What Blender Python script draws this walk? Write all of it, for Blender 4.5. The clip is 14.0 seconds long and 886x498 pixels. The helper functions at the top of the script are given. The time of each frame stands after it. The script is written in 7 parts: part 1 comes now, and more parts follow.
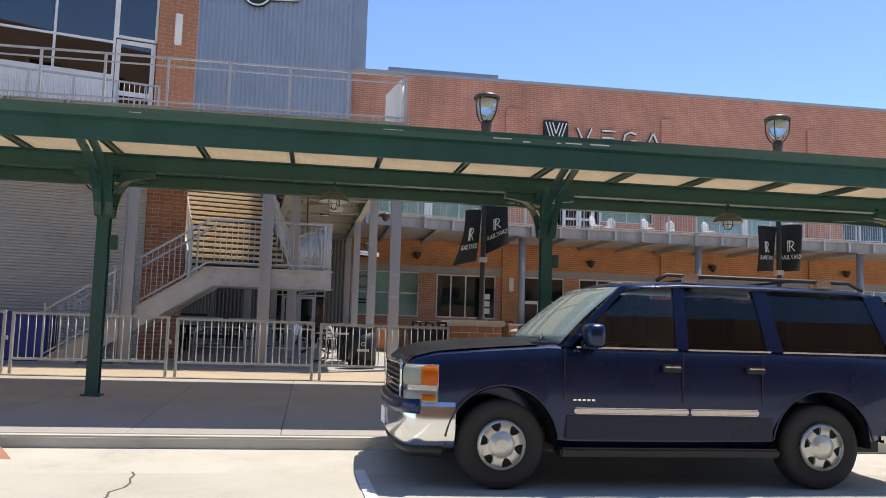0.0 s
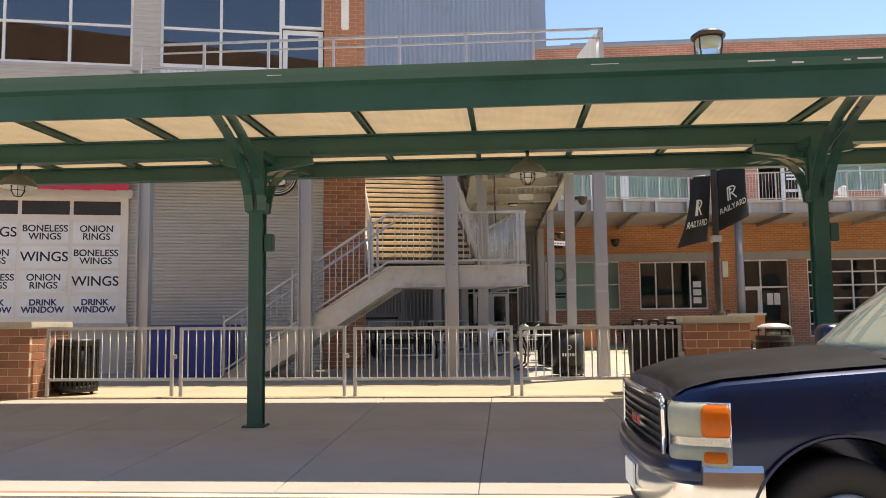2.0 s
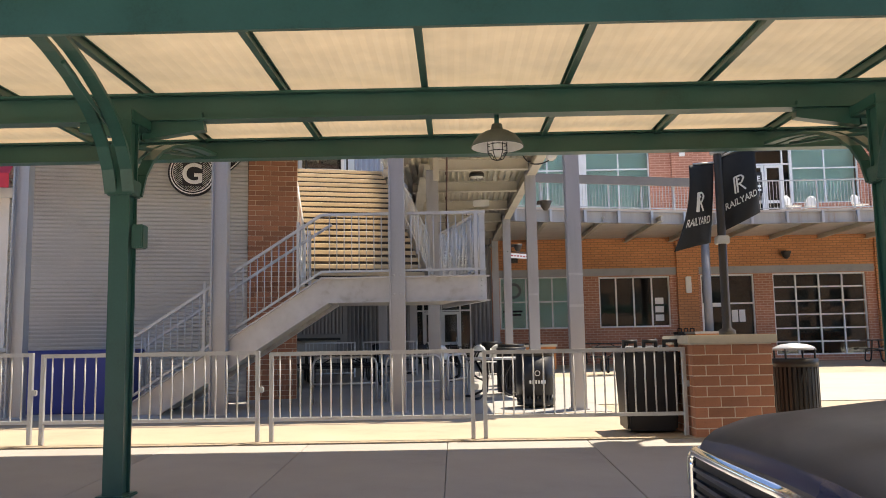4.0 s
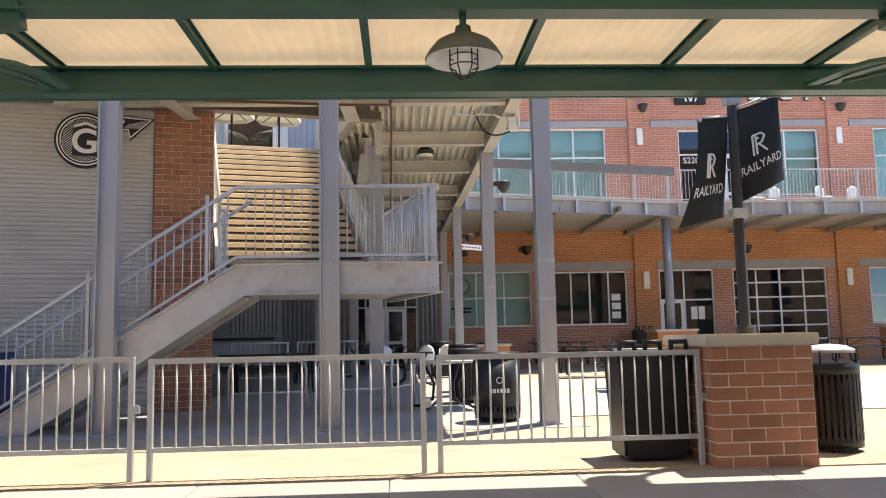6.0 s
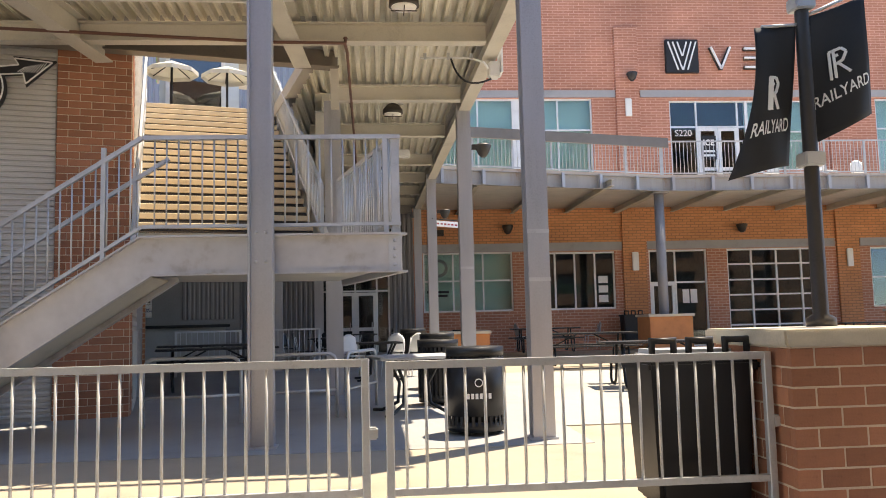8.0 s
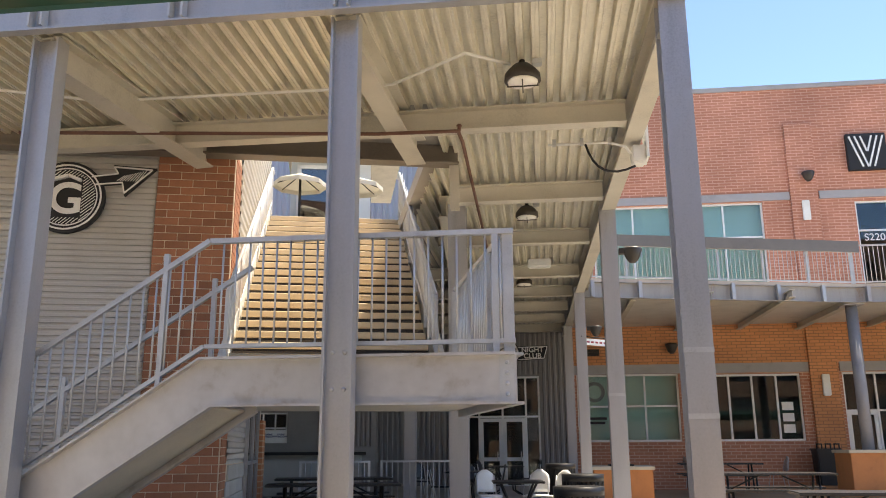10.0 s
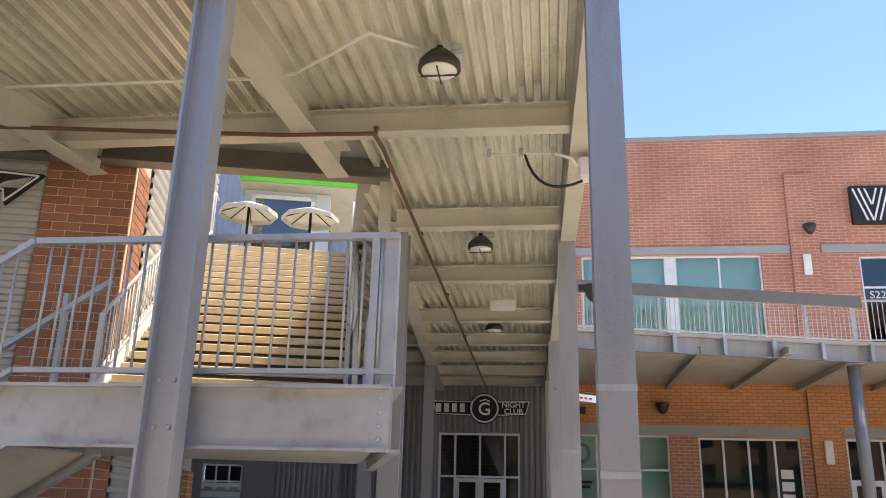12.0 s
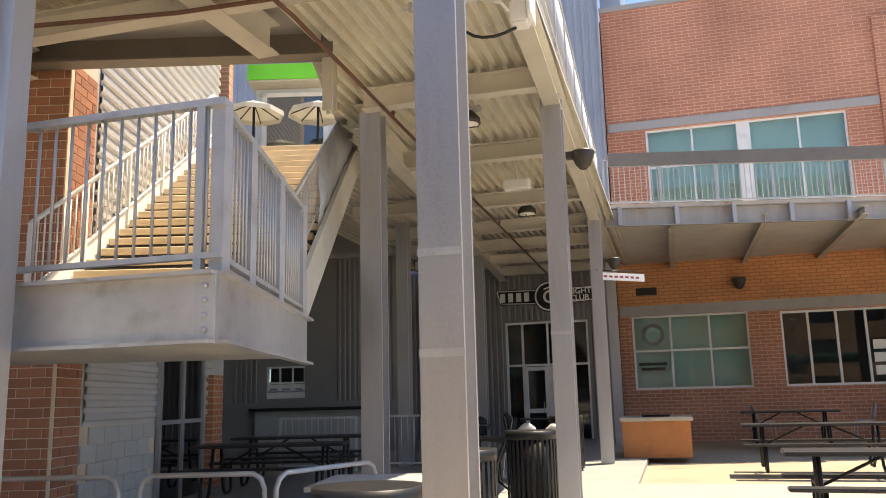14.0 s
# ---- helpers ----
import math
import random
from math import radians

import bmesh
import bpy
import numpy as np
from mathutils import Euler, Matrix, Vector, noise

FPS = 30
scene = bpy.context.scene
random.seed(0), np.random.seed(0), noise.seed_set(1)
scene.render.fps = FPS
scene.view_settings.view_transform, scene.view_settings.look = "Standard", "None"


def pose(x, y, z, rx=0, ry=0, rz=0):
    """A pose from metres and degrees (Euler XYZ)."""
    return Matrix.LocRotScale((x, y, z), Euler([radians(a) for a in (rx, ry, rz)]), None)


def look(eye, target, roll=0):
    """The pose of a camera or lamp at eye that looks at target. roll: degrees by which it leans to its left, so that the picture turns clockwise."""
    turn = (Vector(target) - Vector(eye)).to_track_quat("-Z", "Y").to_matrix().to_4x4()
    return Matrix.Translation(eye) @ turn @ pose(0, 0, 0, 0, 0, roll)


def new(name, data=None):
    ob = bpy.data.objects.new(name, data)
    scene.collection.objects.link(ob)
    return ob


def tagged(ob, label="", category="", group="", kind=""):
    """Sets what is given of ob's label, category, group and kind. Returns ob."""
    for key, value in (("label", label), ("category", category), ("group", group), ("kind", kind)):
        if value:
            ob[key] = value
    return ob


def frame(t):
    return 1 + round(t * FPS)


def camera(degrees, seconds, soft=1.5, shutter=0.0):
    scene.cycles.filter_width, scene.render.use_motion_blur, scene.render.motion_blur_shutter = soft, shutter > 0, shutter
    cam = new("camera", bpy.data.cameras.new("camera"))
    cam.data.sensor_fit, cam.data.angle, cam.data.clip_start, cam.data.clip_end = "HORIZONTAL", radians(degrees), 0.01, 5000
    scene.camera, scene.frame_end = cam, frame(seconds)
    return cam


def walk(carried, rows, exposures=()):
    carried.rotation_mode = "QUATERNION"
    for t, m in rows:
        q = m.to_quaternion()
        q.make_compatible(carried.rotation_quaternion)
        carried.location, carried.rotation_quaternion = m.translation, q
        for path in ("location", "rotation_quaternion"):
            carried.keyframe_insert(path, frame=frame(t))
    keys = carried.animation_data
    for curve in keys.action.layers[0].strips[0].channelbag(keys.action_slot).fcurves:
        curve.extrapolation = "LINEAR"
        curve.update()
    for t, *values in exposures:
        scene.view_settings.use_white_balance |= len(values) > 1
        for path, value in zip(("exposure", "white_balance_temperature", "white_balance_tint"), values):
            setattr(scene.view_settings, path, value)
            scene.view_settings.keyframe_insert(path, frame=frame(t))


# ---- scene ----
cam = camera(56.9, 14.0, soft=0.95)
PATH = [
    (0, (0.016, 0.141, 1.208), (0.321, 2.108, 1.407), 1.7),
    (0.5, (0.01, 0.776, 1.231), (0.145, 2.766, 1.39), 0.8),
    (1, (0.039, 1.457, 1.284), (0.041, 3.45, 1.445), -1.0),
    (1.5, (-0.018, 2.08, 1.324), (-0.109, 4.071, 1.497), -0.8),
    (2, (-0.043, 2.756, 1.341), (-0.195, 4.742, 1.522), -0.6),
    (2.5, (-0.144, 3.383, 1.431), (-0.305, 5.368, 1.615), -0.4),
    (3, (-0.177, 3.979, 1.342), (-0.294, 5.965, 1.552), -0.5),
    (3.2, (-0.158, 4.297, 1.371), (-0.255, 6.283, 1.585), -0.7),
    (5.3, (-0.185, 6.84, 1.394), (-0.119, 8.825, 1.634), -1.0),
    (5.5, (-0.163, 7.132, 1.428), (-0.086, 9.117, 1.664), -1.1),
    (6, (-0.171, 7.68, 1.413), (-0.063, 9.665, 1.633), -1.2),
    (6.5, (-0.104, 8.18, 1.359), (0.034, 10.165, 1.56), -1.3),
    (7, (-0.034, 8.806, 1.379), (0.123, 10.792, 1.56), -1.4),
    (7.2, (-0.012, 9.067, 1.392), (0.148, 11.053, 1.569), -1.4),
    (9.3, (0.347, 11.23, 1.65), (0.494, 13.214, 1.86), -1.1),
    (9.5, (0.387, 11.403, 1.642), (0.411, 13.38, 1.943), -1.6),
    (10, (0.554, 11.863, 1.7), (0.327, 13.793, 2.172), -0.3),
    (10.5, (0.724, 12.293, 1.688), (0.413, 14.193, 2.23), 0.4),
    (11, (0.88, 12.638, 1.68), (0.526, 14.524, 2.242), 0.7),
    (11.5, (1.032, 13.06, 1.705), (0.699, 14.941, 2.296), 0.9),
    (12, (1.358, 13.387, 1.713), (1.108, 15.276, 2.318), 1.5),
    (12.5, (1.661, 13.67, 1.67), (1.535, 15.577, 2.257), 2.7),
    (13, (2.011, 13.988, 1.703), (1.902, 15.924, 2.192), 3.0),
    (13.5, (2.456, 14.233, 1.708), (2.171, 16.173, 2.099), 0.3),
    (14, (2.846, 14.481, 1.692), (2.322, 16.376, 2.056), -1.4),
]
EXPOSURES = [(0, 1.32, 7000, 10), (1, 1.58, 7400, 10), (2, 1.72, 8500, 11), (5.5, 1.94, 7350, 11), (9.5, 2.02, 8000, 10), (11, 2.05, 7750, 10), (13, 1.93, 7400, 9), (14, 1.94, 8500, 11)]
walk(cam, [(t, look(eye, target, roll)) for t, eye, target, roll in PATH], EXPOSURES)

# ---- world, sun, exposure ----
world = bpy.data.worlds.new("world")
scene.world = world
world.use_nodes = True
_wn = world.node_tree.nodes
_wn.clear()
_sky = _wn.new("ShaderNodeTexSky")
_sky.sky_type = "NISHITA"
_sky.sun_disc = False
_sky.sun_elevation = radians(66)
_sky.sun_rotation = radians(45)
_sky.altitude, _sky.air_density, _sky.dust_density, _sky.ozone_density = 1500, 0.7, 0.0, 5.5
_bg = _wn.new("ShaderNodeBackground")
_bg.inputs["Strength"].default_value = 0.112
_wo = _wn.new("ShaderNodeOutputWorld")
world.node_tree.links.new(_sky.outputs[0], _bg.inputs[0])
world.node_tree.links.new(_bg.outputs[0], _wo.inputs[0])

_sun = bpy.data.lights.new("sun", "SUN")
_sun.energy, _sun.angle, _sun.color = 2.4, radians(0.53), (1.0, 0.955, 0.89)
sun = new("sun", _sun)
sun.matrix_world = look((21, 16, 70), (0, 0, 0))


# ---- materials ----
def nodes_of(name):
    m = bpy.data.materials.new(name)
    m.use_nodes = True
    nt = m.node_tree
    return m, nt, nt.nodes, nt.links, nt.nodes["Principled BSDF"]


def surface(name, col, rough=0.6, metal=0.0, grain=40.0, stain=1.2, var=0.18, bump=0.15, piece=0.0, streak=0.0, dirt=None):
    """A plain surface with fine grain, larger stains, relief and, for pieces, a tone of their own."""
    m, nt, N, K, p = nodes_of(name)
    tc = N.new("ShaderNodeTexCoord")
    vec = tc.outputs["Object"]
    mp = N.new("ShaderNodeMapping")
    mp.inputs["Scale"].default_value = (1, 1, 0.12 if streak else 1)
    K.new(vec, mp.inputs[0])
    n1 = N.new("ShaderNodeTexNoise")
    n1.inputs["Scale"].default_value, n1.inputs["Detail"].default_value = grain, 4
    K.new(vec, n1.inputs["Vector"])
    n2 = N.new("ShaderNodeTexNoise")
    n2.inputs["Scale"].default_value, n2.inputs["Detail"].default_value, n2.inputs["Roughness"].default_value = stain, 6, 0.62
    K.new(mp.outputs[0], n2.inputs["Vector"])
    add = N.new("ShaderNodeMath")
    add.operation = "MULTIPLY_ADD"
    add.inputs[1].default_value = 0.35
    K.new(n1.outputs[0], add.inputs[0])
    K.new(n2.outputs[0], add.inputs[2])
    ramp = N.new("ShaderNodeValToRGB")
    lo = dirt if dirt else tuple(c * (1 - 1.6 * var) for c in col)
    hi = tuple(min(0.95, c * (1 + var)) for c in col)
    ramp.color_ramp.elements[0].position, ramp.color_ramp.elements[0].color = 0.42, (*lo, 1)
    ramp.color_ramp.elements[1].position, ramp.color_ramp.elements[1].color = 0.88, (*hi, 1)
    mid = ramp.color_ramp.elements.new(0.60)
    mid.color = (*col, 1)
    K.new(add.outputs[0], ramp.inputs[0])
    out = ramp.outputs[0]
    if piece:
        oi = N.new("ShaderNodeObjectInfo")
        hsv = N.new("ShaderNodeHueSaturation")
        mr = N.new("ShaderNodeMapRange")
        mr.inputs[3].default_value, mr.inputs[4].default_value = 1 - piece, 1 + piece
        K.new(oi.outputs["Random"], mr.inputs[0])
        K.new(mr.outputs[0], hsv.inputs["Value"])
        K.new(out, hsv.inputs["Color"])
        out = hsv.outputs[0]
    K.new(out, p.inputs["Base Color"])
    p.inputs["Metallic"].default_value = metal
    rr = N.new("ShaderNodeMapRange")
    rr.inputs[3].default_value, rr.inputs[4].default_value = max(0.03, rough - 0.12), min(1, rough + 0.14)
    K.new(n2.outputs[0], rr.inputs[0])
    K.new(rr.outputs[0], p.inputs["Roughness"])
    if bump:
        b = N.new("ShaderNodeBump")
        b.inputs["Strength"].default_value, b.inputs["Distance"].default_value = bump, 0.01
        K.new(n1.outputs[0], b.inputs["Height"])
        K.new(b.outputs[0], p.inputs["Normal"])
    return m


def brickwork(name, c1, c2, mortar, bw=0.30, bh=0.102, face="xz", joint=0.012):
    """Brick courses in a wall too far off to lay brick by brick."""
    m, nt, N, K, p = nodes_of(name)
    tc = N.new("ShaderNodeTexCoord")
    sep, com = N.new("ShaderNodeSeparateXYZ"), N.new("ShaderNodeCombineXYZ")
    K.new(tc.outputs["Object"], sep.inputs[0])
    K.new(sep.outputs["XYZ".index(face[0].upper())], com.inputs[0])
    K.new(sep.outputs[2], com.inputs[1])
    br = N.new("ShaderNodeTexBrick")
    br.inputs["Scale"].default_value = 1
    br.inputs["Brick Width"].default_value, br.inputs["Row Height"].default_value = bw, bh
    br.inputs["Mortar Size"].default_value, br.inputs["Bias"].default_value = joint, 0.0
    br.inputs["Mortar Smooth"].default_value = 0.15
    br.inputs["Color1"].default_value, br.inputs["Color2"].default_value = (*c1, 1), (*c2, 1)
    br.inputs["Mortar"].default_value = (*mortar, 1)
    K.new(com.outputs[0], br.inputs["Vector"])
    n2 = N.new("ShaderNodeTexNoise")
    n2.inputs["Scale"].default_value, n2.inputs["Detail"].default_value = 0.55, 7
    K.new(tc.outputs["Object"], n2.inputs["Vector"])
    mr = N.new("ShaderNodeMapRange")
    mr.inputs[1].default_value, mr.inputs[2].default_value = 0.3, 0.7
    mr.inputs[3].default_value, mr.inputs[4].default_value = 0.84, 1.14
    K.new(n2.outputs[0], mr.inputs[0])
    hsv = N.new("ShaderNodeHueSaturation")
    K.new(mr.outputs[0], hsv.inputs["Value"])
    K.new(br.outputs["Color"], hsv.inputs["Color"])
    K.new(hsv.outputs[0], p.inputs["Base Color"])
    p.inputs["Roughness"].default_value = 0.85
    b = N.new("ShaderNodeBump")
    b.invert = True
    b.inputs["Strength"].default_value, b.inputs["Distance"].default_value = 0.5, 0.010
    K.new(br.outputs["Fac"], b.inputs["Height"])
    K.new(b.outputs[0], p.inputs["Normal"])
    return m


def glassy(name, tint, rough=0.0, ior=1.5):
    m, nt, N, K, p = nodes_of(name)
    p.inputs["Base Color"].default_value = (*tint, 1)
    p.inputs["Roughness"].default_value = rough
    p.inputs["Transmission Weight"].default_value = 1.0
    p.inputs["IOR"].default_value = ior
    return m


def see_through_sheet(name, col, share):
    """Thin sheet that lets a share of the light through, scattered."""
    m, nt, N, K, p = nodes_of(name)
    n = N.new("ShaderNodeTexNoise")
    n.inputs["Scale"].default_value, n.inputs["Detail"].default_value = 3.0, 6
    tc = N.new("ShaderNodeTexCoord")
    K.new(tc.outputs["Object"], n.inputs["Vector"])
    hsv = N.new("ShaderNodeHueSaturation")
    hsv.inputs["Color"].default_value = (*col, 1)
    mr = N.new("ShaderNodeMapRange")
    mr.inputs[3].default_value, mr.inputs[4].default_value = 0.8, 1.15
    K.new(n.outputs[0], mr.inputs[0])
    K.new(mr.outputs[0], hsv.inputs["Value"])
    d, tr, mx = N.new("ShaderNodeBsdfDiffuse"), N.new("ShaderNodeBsdfTranslucent"), N.new("ShaderNodeMixShader")
    K.new(hsv.outputs[0], d.inputs[0])
    K.new(hsv.outputs[0], tr.inputs[0])
    mx.inputs[0].default_value = share
    K.new(d.outputs[0], mx.inputs[1])
    K.new(tr.outputs[0], mx.inputs[2])
    K.new(mx.outputs[0], N["Material Output"].inputs["Surface"])
    return m


M_STEEL = surface("weathered_grey_steel", (0.45, 0.455, 0.475), 0.40, 0.55, 55, 2.2, 0.14, 0.08, streak=1)
M_STEEL2 = surface("warm_grey_painted_steel", (0.57, 0.54, 0.47), 0.55, 0.1, 50, 1.6, 0.13, 0.08)
M_GALV = surface("galvanised_rail", (0.52, 0.53, 0.54), 0.45, 0.4, 80, 4, 0.15, 0.06)
M_DECK = surface("galvanised_deck_sheet", (0.76, 0.73, 0.63), 0.34, 0.35, 30, 1.8, 0.16, 0.04)
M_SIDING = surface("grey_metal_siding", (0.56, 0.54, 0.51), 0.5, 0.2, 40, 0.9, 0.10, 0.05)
# Dark grey siding; on the service bay its darkness paints the covered shade.
M_SIDING_D = surface("dark_grey_siding_with_shade", (0.27, 0.265, 0.26), 0.5, 0.3, 40, 0.9, 0.12, 0.05)
M_BLUE_SIDING = surface("blue_grey_metal_siding", (0.36, 0.40, 0.47), 0.45, 0.25, 40, 0.6, 0.08, 0.05)
M_GREEN = surface("dark_green_paint", (0.022, 0.088, 0.070), 0.36, 0.0, 60, 2.0, 0.16, 0.08)
M_CHIP = surface("bare_primer", (0.72, 0.72, 0.70), 0.6)
M_SOFFIT = see_through_sheet("cream_roof_sheet", (0.76, 0.60, 0.40), 0.21)
M_BRICK = surface("red_brick", (0.38, 0.165, 0.095), 0.85, 0, 70, 6, 0.16, 0.5, piece=0.20)
M_MORTAR = surface("mortar", (0.66, 0.54, 0.41), 0.9, 0, 120, 5, 0.12, 0.5)
M_CAP = surface("cast_stone_cap", (0.52, 0.47, 0.38), 0.8, 0, 90, 4, 0.12, 0.3)
M_WALL_UP = brickwork("rose_brick_wall", (0.57, 0.245, 0.16), (0.50, 0.205, 0.13), (0.72, 0.41, 0.31), bw=0.40, joint=0.013)
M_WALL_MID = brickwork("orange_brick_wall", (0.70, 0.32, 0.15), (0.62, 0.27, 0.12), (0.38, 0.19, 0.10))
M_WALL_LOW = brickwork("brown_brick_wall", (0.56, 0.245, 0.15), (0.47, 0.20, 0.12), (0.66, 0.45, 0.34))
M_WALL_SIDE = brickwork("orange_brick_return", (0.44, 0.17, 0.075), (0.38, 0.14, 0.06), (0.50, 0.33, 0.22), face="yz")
M_FAR_BRICK = brickwork("brown_brick_far", (0.18, 0.09, 0.05), (0.15, 0.075, 0.04), (0.2, 0.13, 0.09))
M_BAND = surface("grey_stone_band", (0.38, 0.375, 0.38), 0.8, 0, 50, 2, 0.1, 0.2)
M_CMU = surface("painted_grey_block", (0.46, 0.45, 0.42), 0.85, 0, 90, 2, 0.1, 0.5, piece=0.06)
M_ROAD = surface("light_concrete_road", (0.42, 0.395, 0.34), 0.88, 0, 60, 0.45, 0.16, 0.35)
M_CURB = surface("concrete_kerb", (0.46, 0.435, 0.38), 0.88, 0, 70, 1.5, 0.15, 0.35)
M_PAVE = surface("concrete_pavement", (0.33, 0.315, 0.295), 0.88, 0, 70, 0.8, 0.13, 0.35, piece=0.05)
M_TAN = surface("tan_coloured_concrete", (0.40, 0.325, 0.235), 0.9, 0, 70, 0.9, 0.14, 0.35)
M_WHITE_CONC = surface("pale_concrete", (0.42, 0.385, 0.32), 0.9, 0, 70, 0.9, 0.12, 0.3)
M_REDPAVE = surface("red_ramp_paver", (0.40, 0.19, 0.12), 0.9, 0, 70, 2.5, 0.15, 0.5, piece=0.1)
M_LINE = surface("worn_white_road_paint", (0.72, 0.72, 0.70), 0.8, 0, 90, 6, 0.12, 0.2)
M_CRACK = surface("dark_crack_filler", (0.10, 0.09, 0.075), 0.9)
M_FRAME = surface("white_window_frame", (0.82, 0.83, 0.82), 0.45, 0.1, 60, 3, 0.08, 0.04)
# Both room colours carry the dimness of unlit interiors, not a wall paint.
M_ROOM = surface("room_shade_grey", (0.10, 0.105, 0.105), 0.9, 0, 8, 0.6, 0.3, 0.0)
M_DARK = surface("interior_shade_black", (0.05, 0.05, 0.052), 0.9, 0, 8, 0.6, 0.3, 0.0)
M_BLIND = surface("pale_teal_blind", (0.62, 0.78, 0.70), 0.8, 0, 20, 0.7, 0.12, 0.02)
M_GLASS = glassy("window_glass", (0.72, 0.86, 0.84), ior=1.6)
M_GLASS_D = glassy("tinted_glass", (0.30, 0.31, 0.31), ior=2.1)
M_BLACK = surface("black_coated_metal", (0.018, 0.018, 0.019), 0.42, 0.2, 90, 4, 0.25, 0.08)
M_BLACKPL = surface("black_plastic", (0.012, 0.012, 0.014), 0.45, 0, 90, 3, 0.25, 0.08)
M_TREAD = surface("warm_concrete_tread", (0.62, 0.50, 0.34), 0.85, 0, 70, 3, 0.14, 0.25, piece=0.05)
M_WHITE = surface("white_painted_metal", (0.76, 0.76, 0.74), 0.4, 0, 60, 3, 0.07, 0.05)
M_SIGNW = surface("cream_sign_panel", (0.86, 0.79, 0.72), 0.6, 0, 60, 1.5, 0.06, 0.03)
M_INK = surface("black_lettering", (0.02, 0.02, 0.022), 0.6)
M_INKBLUE = surface("navy_lettering", (0.035, 0.04, 0.14), 0.6)
M_RED = surface("red_awning_cloth", (0.72, 0.06, 0.10), 0.8, 0, 90, 2, 0.1, 0.15)
M_CLOTH = surface("black_banner_cloth", (0.020, 0.021, 0.024), 0.75, 0, 120, 2, 0.2, 0.1)
M_LETTERW = surface("white_lettering", (0.86, 0.85, 0.82), 0.5)
M_BRONZE = surface("bronze_pole_paint", (0.055, 0.048, 0.042), 0.45, 0.3, 60, 3, 0.2, 0.06)
M_LENS = surface("frosted_lamp_glass", (0.86, 0.84, 0.78), 0.4)
M_GREENROOF = surface("bright_green_fascia", (0.16, 0.72, 0.06), 0.5, 0, 50, 2, 0.08, 0.04)
M_COPPER = surface("red_sprinkler_pipe", (0.14, 0.065, 0.045), 0.5, 0.2, 60, 3, 0.15, 0.05)
M_RENDER = surface("pale_blue_render", (0.60, 0.66, 0.70), 0.8, 0, 60, 1, 0.06, 0.1)
M_BLUEBOX = surface("blue_plastic_crate", (0.035, 0.055, 0.26), 0.5, 0, 60, 2, 0.15, 0.05)
M_MESHTOP = surface("dark_coated_table_mesh", (0.035, 0.035, 0.037), 0.4, 0.2, 140, 3, 0.2, 0.2)
M_TEAL = surface("teal_painted_metal", (0.06, 0.30, 0.26), 0.4, 0.1, 60, 3, 0.12, 0.05)


# ---- mesh helpers ----
def bx(bm, x0, x1, y0, y1, z0, z1, m=None):
    co = [(x, y, z) for z in (z0, z1) for y in (y0, y1) for x in (x0, x1)]
    v = [bm.verts.new(m @ Vector(c) if m else c) for c in co]
    for f in ((0, 2, 3, 1), (4, 5, 7, 6), (0, 1, 5, 4), (2, 6, 7, 3), (0, 4, 6, 2), (1, 3, 7, 5)):
        bm.faces.new([v[i] for i in f])
    return bm


def prism(bm, profile, p, q, up=(0, 0, 1)):
    """Extrudes a closed profile of (side, height) from p to q."""
    p, q = Vector(p), Vector(q)
    d = (q - p).normalized()
    side = d.cross(Vector(up)).normalized()
    top = side.cross(d)
    a = [bm.verts.new(p + side * s + top * h) for s, h in profile]
    b = [bm.verts.new(q + side * s + top * h) for s, h in profile]
    n = len(a)
    for i in range(n):
        bm.faces.new((a[i], a[(i + 1) % n], b[(i + 1) % n], b[i]))
    bm.faces.new(a[::-1])
    bm.faces.new(b)
    return bm


def rect(w, h):
    return [(-w / 2, -h / 2), (w / 2, -h / 2), (w / 2, h / 2), (-w / 2, h / 2)]


def ishape(w, h, f=0.018, t=0.012):
    w, h = w / 2, h / 2
    t /= 2
    return [(-w, -h), (w, -h), (w, -h + f), (t, -h + f), (t, h - f), (w, h - f), (w, h), (-w, h), (-w, h - f), (-t, h - f), (-t, -h + f), (-w, -h + f)]


def channel(w, h, f=0.02, t=0.014):
    """Open to +side."""
    h /= 2
    return [(0, -h), (w, -h), (w, -h + f), (t, -h + f), (t, h - f), (w, h - f), (w, h), (0, h)]


def rod(bm, p, q, r, n=8, r2=None):
    r2 = r if r2 is None else r2
    p, q = Vector(p), Vector(q)
    d = (q - p).normalized()
    s = d.orthogonal().normalized()
    t = d.cross(s)
    ring = lambda c, rr: [bm.verts.new(c + (s * math.cos(2 * math.pi * i / n) + t * math.sin(2 * math.pi * i / n)) * rr) for i in range(n)]
    a, b = ring(p, r), ring(q, r2)
    for i in range(n):
        bm.faces.new((a[i], a[(i + 1) % n], b[(i + 1) % n], b[i])).smooth = True
    bm.faces.new(a[::-1])
    bm.faces.new(b)
    return bm


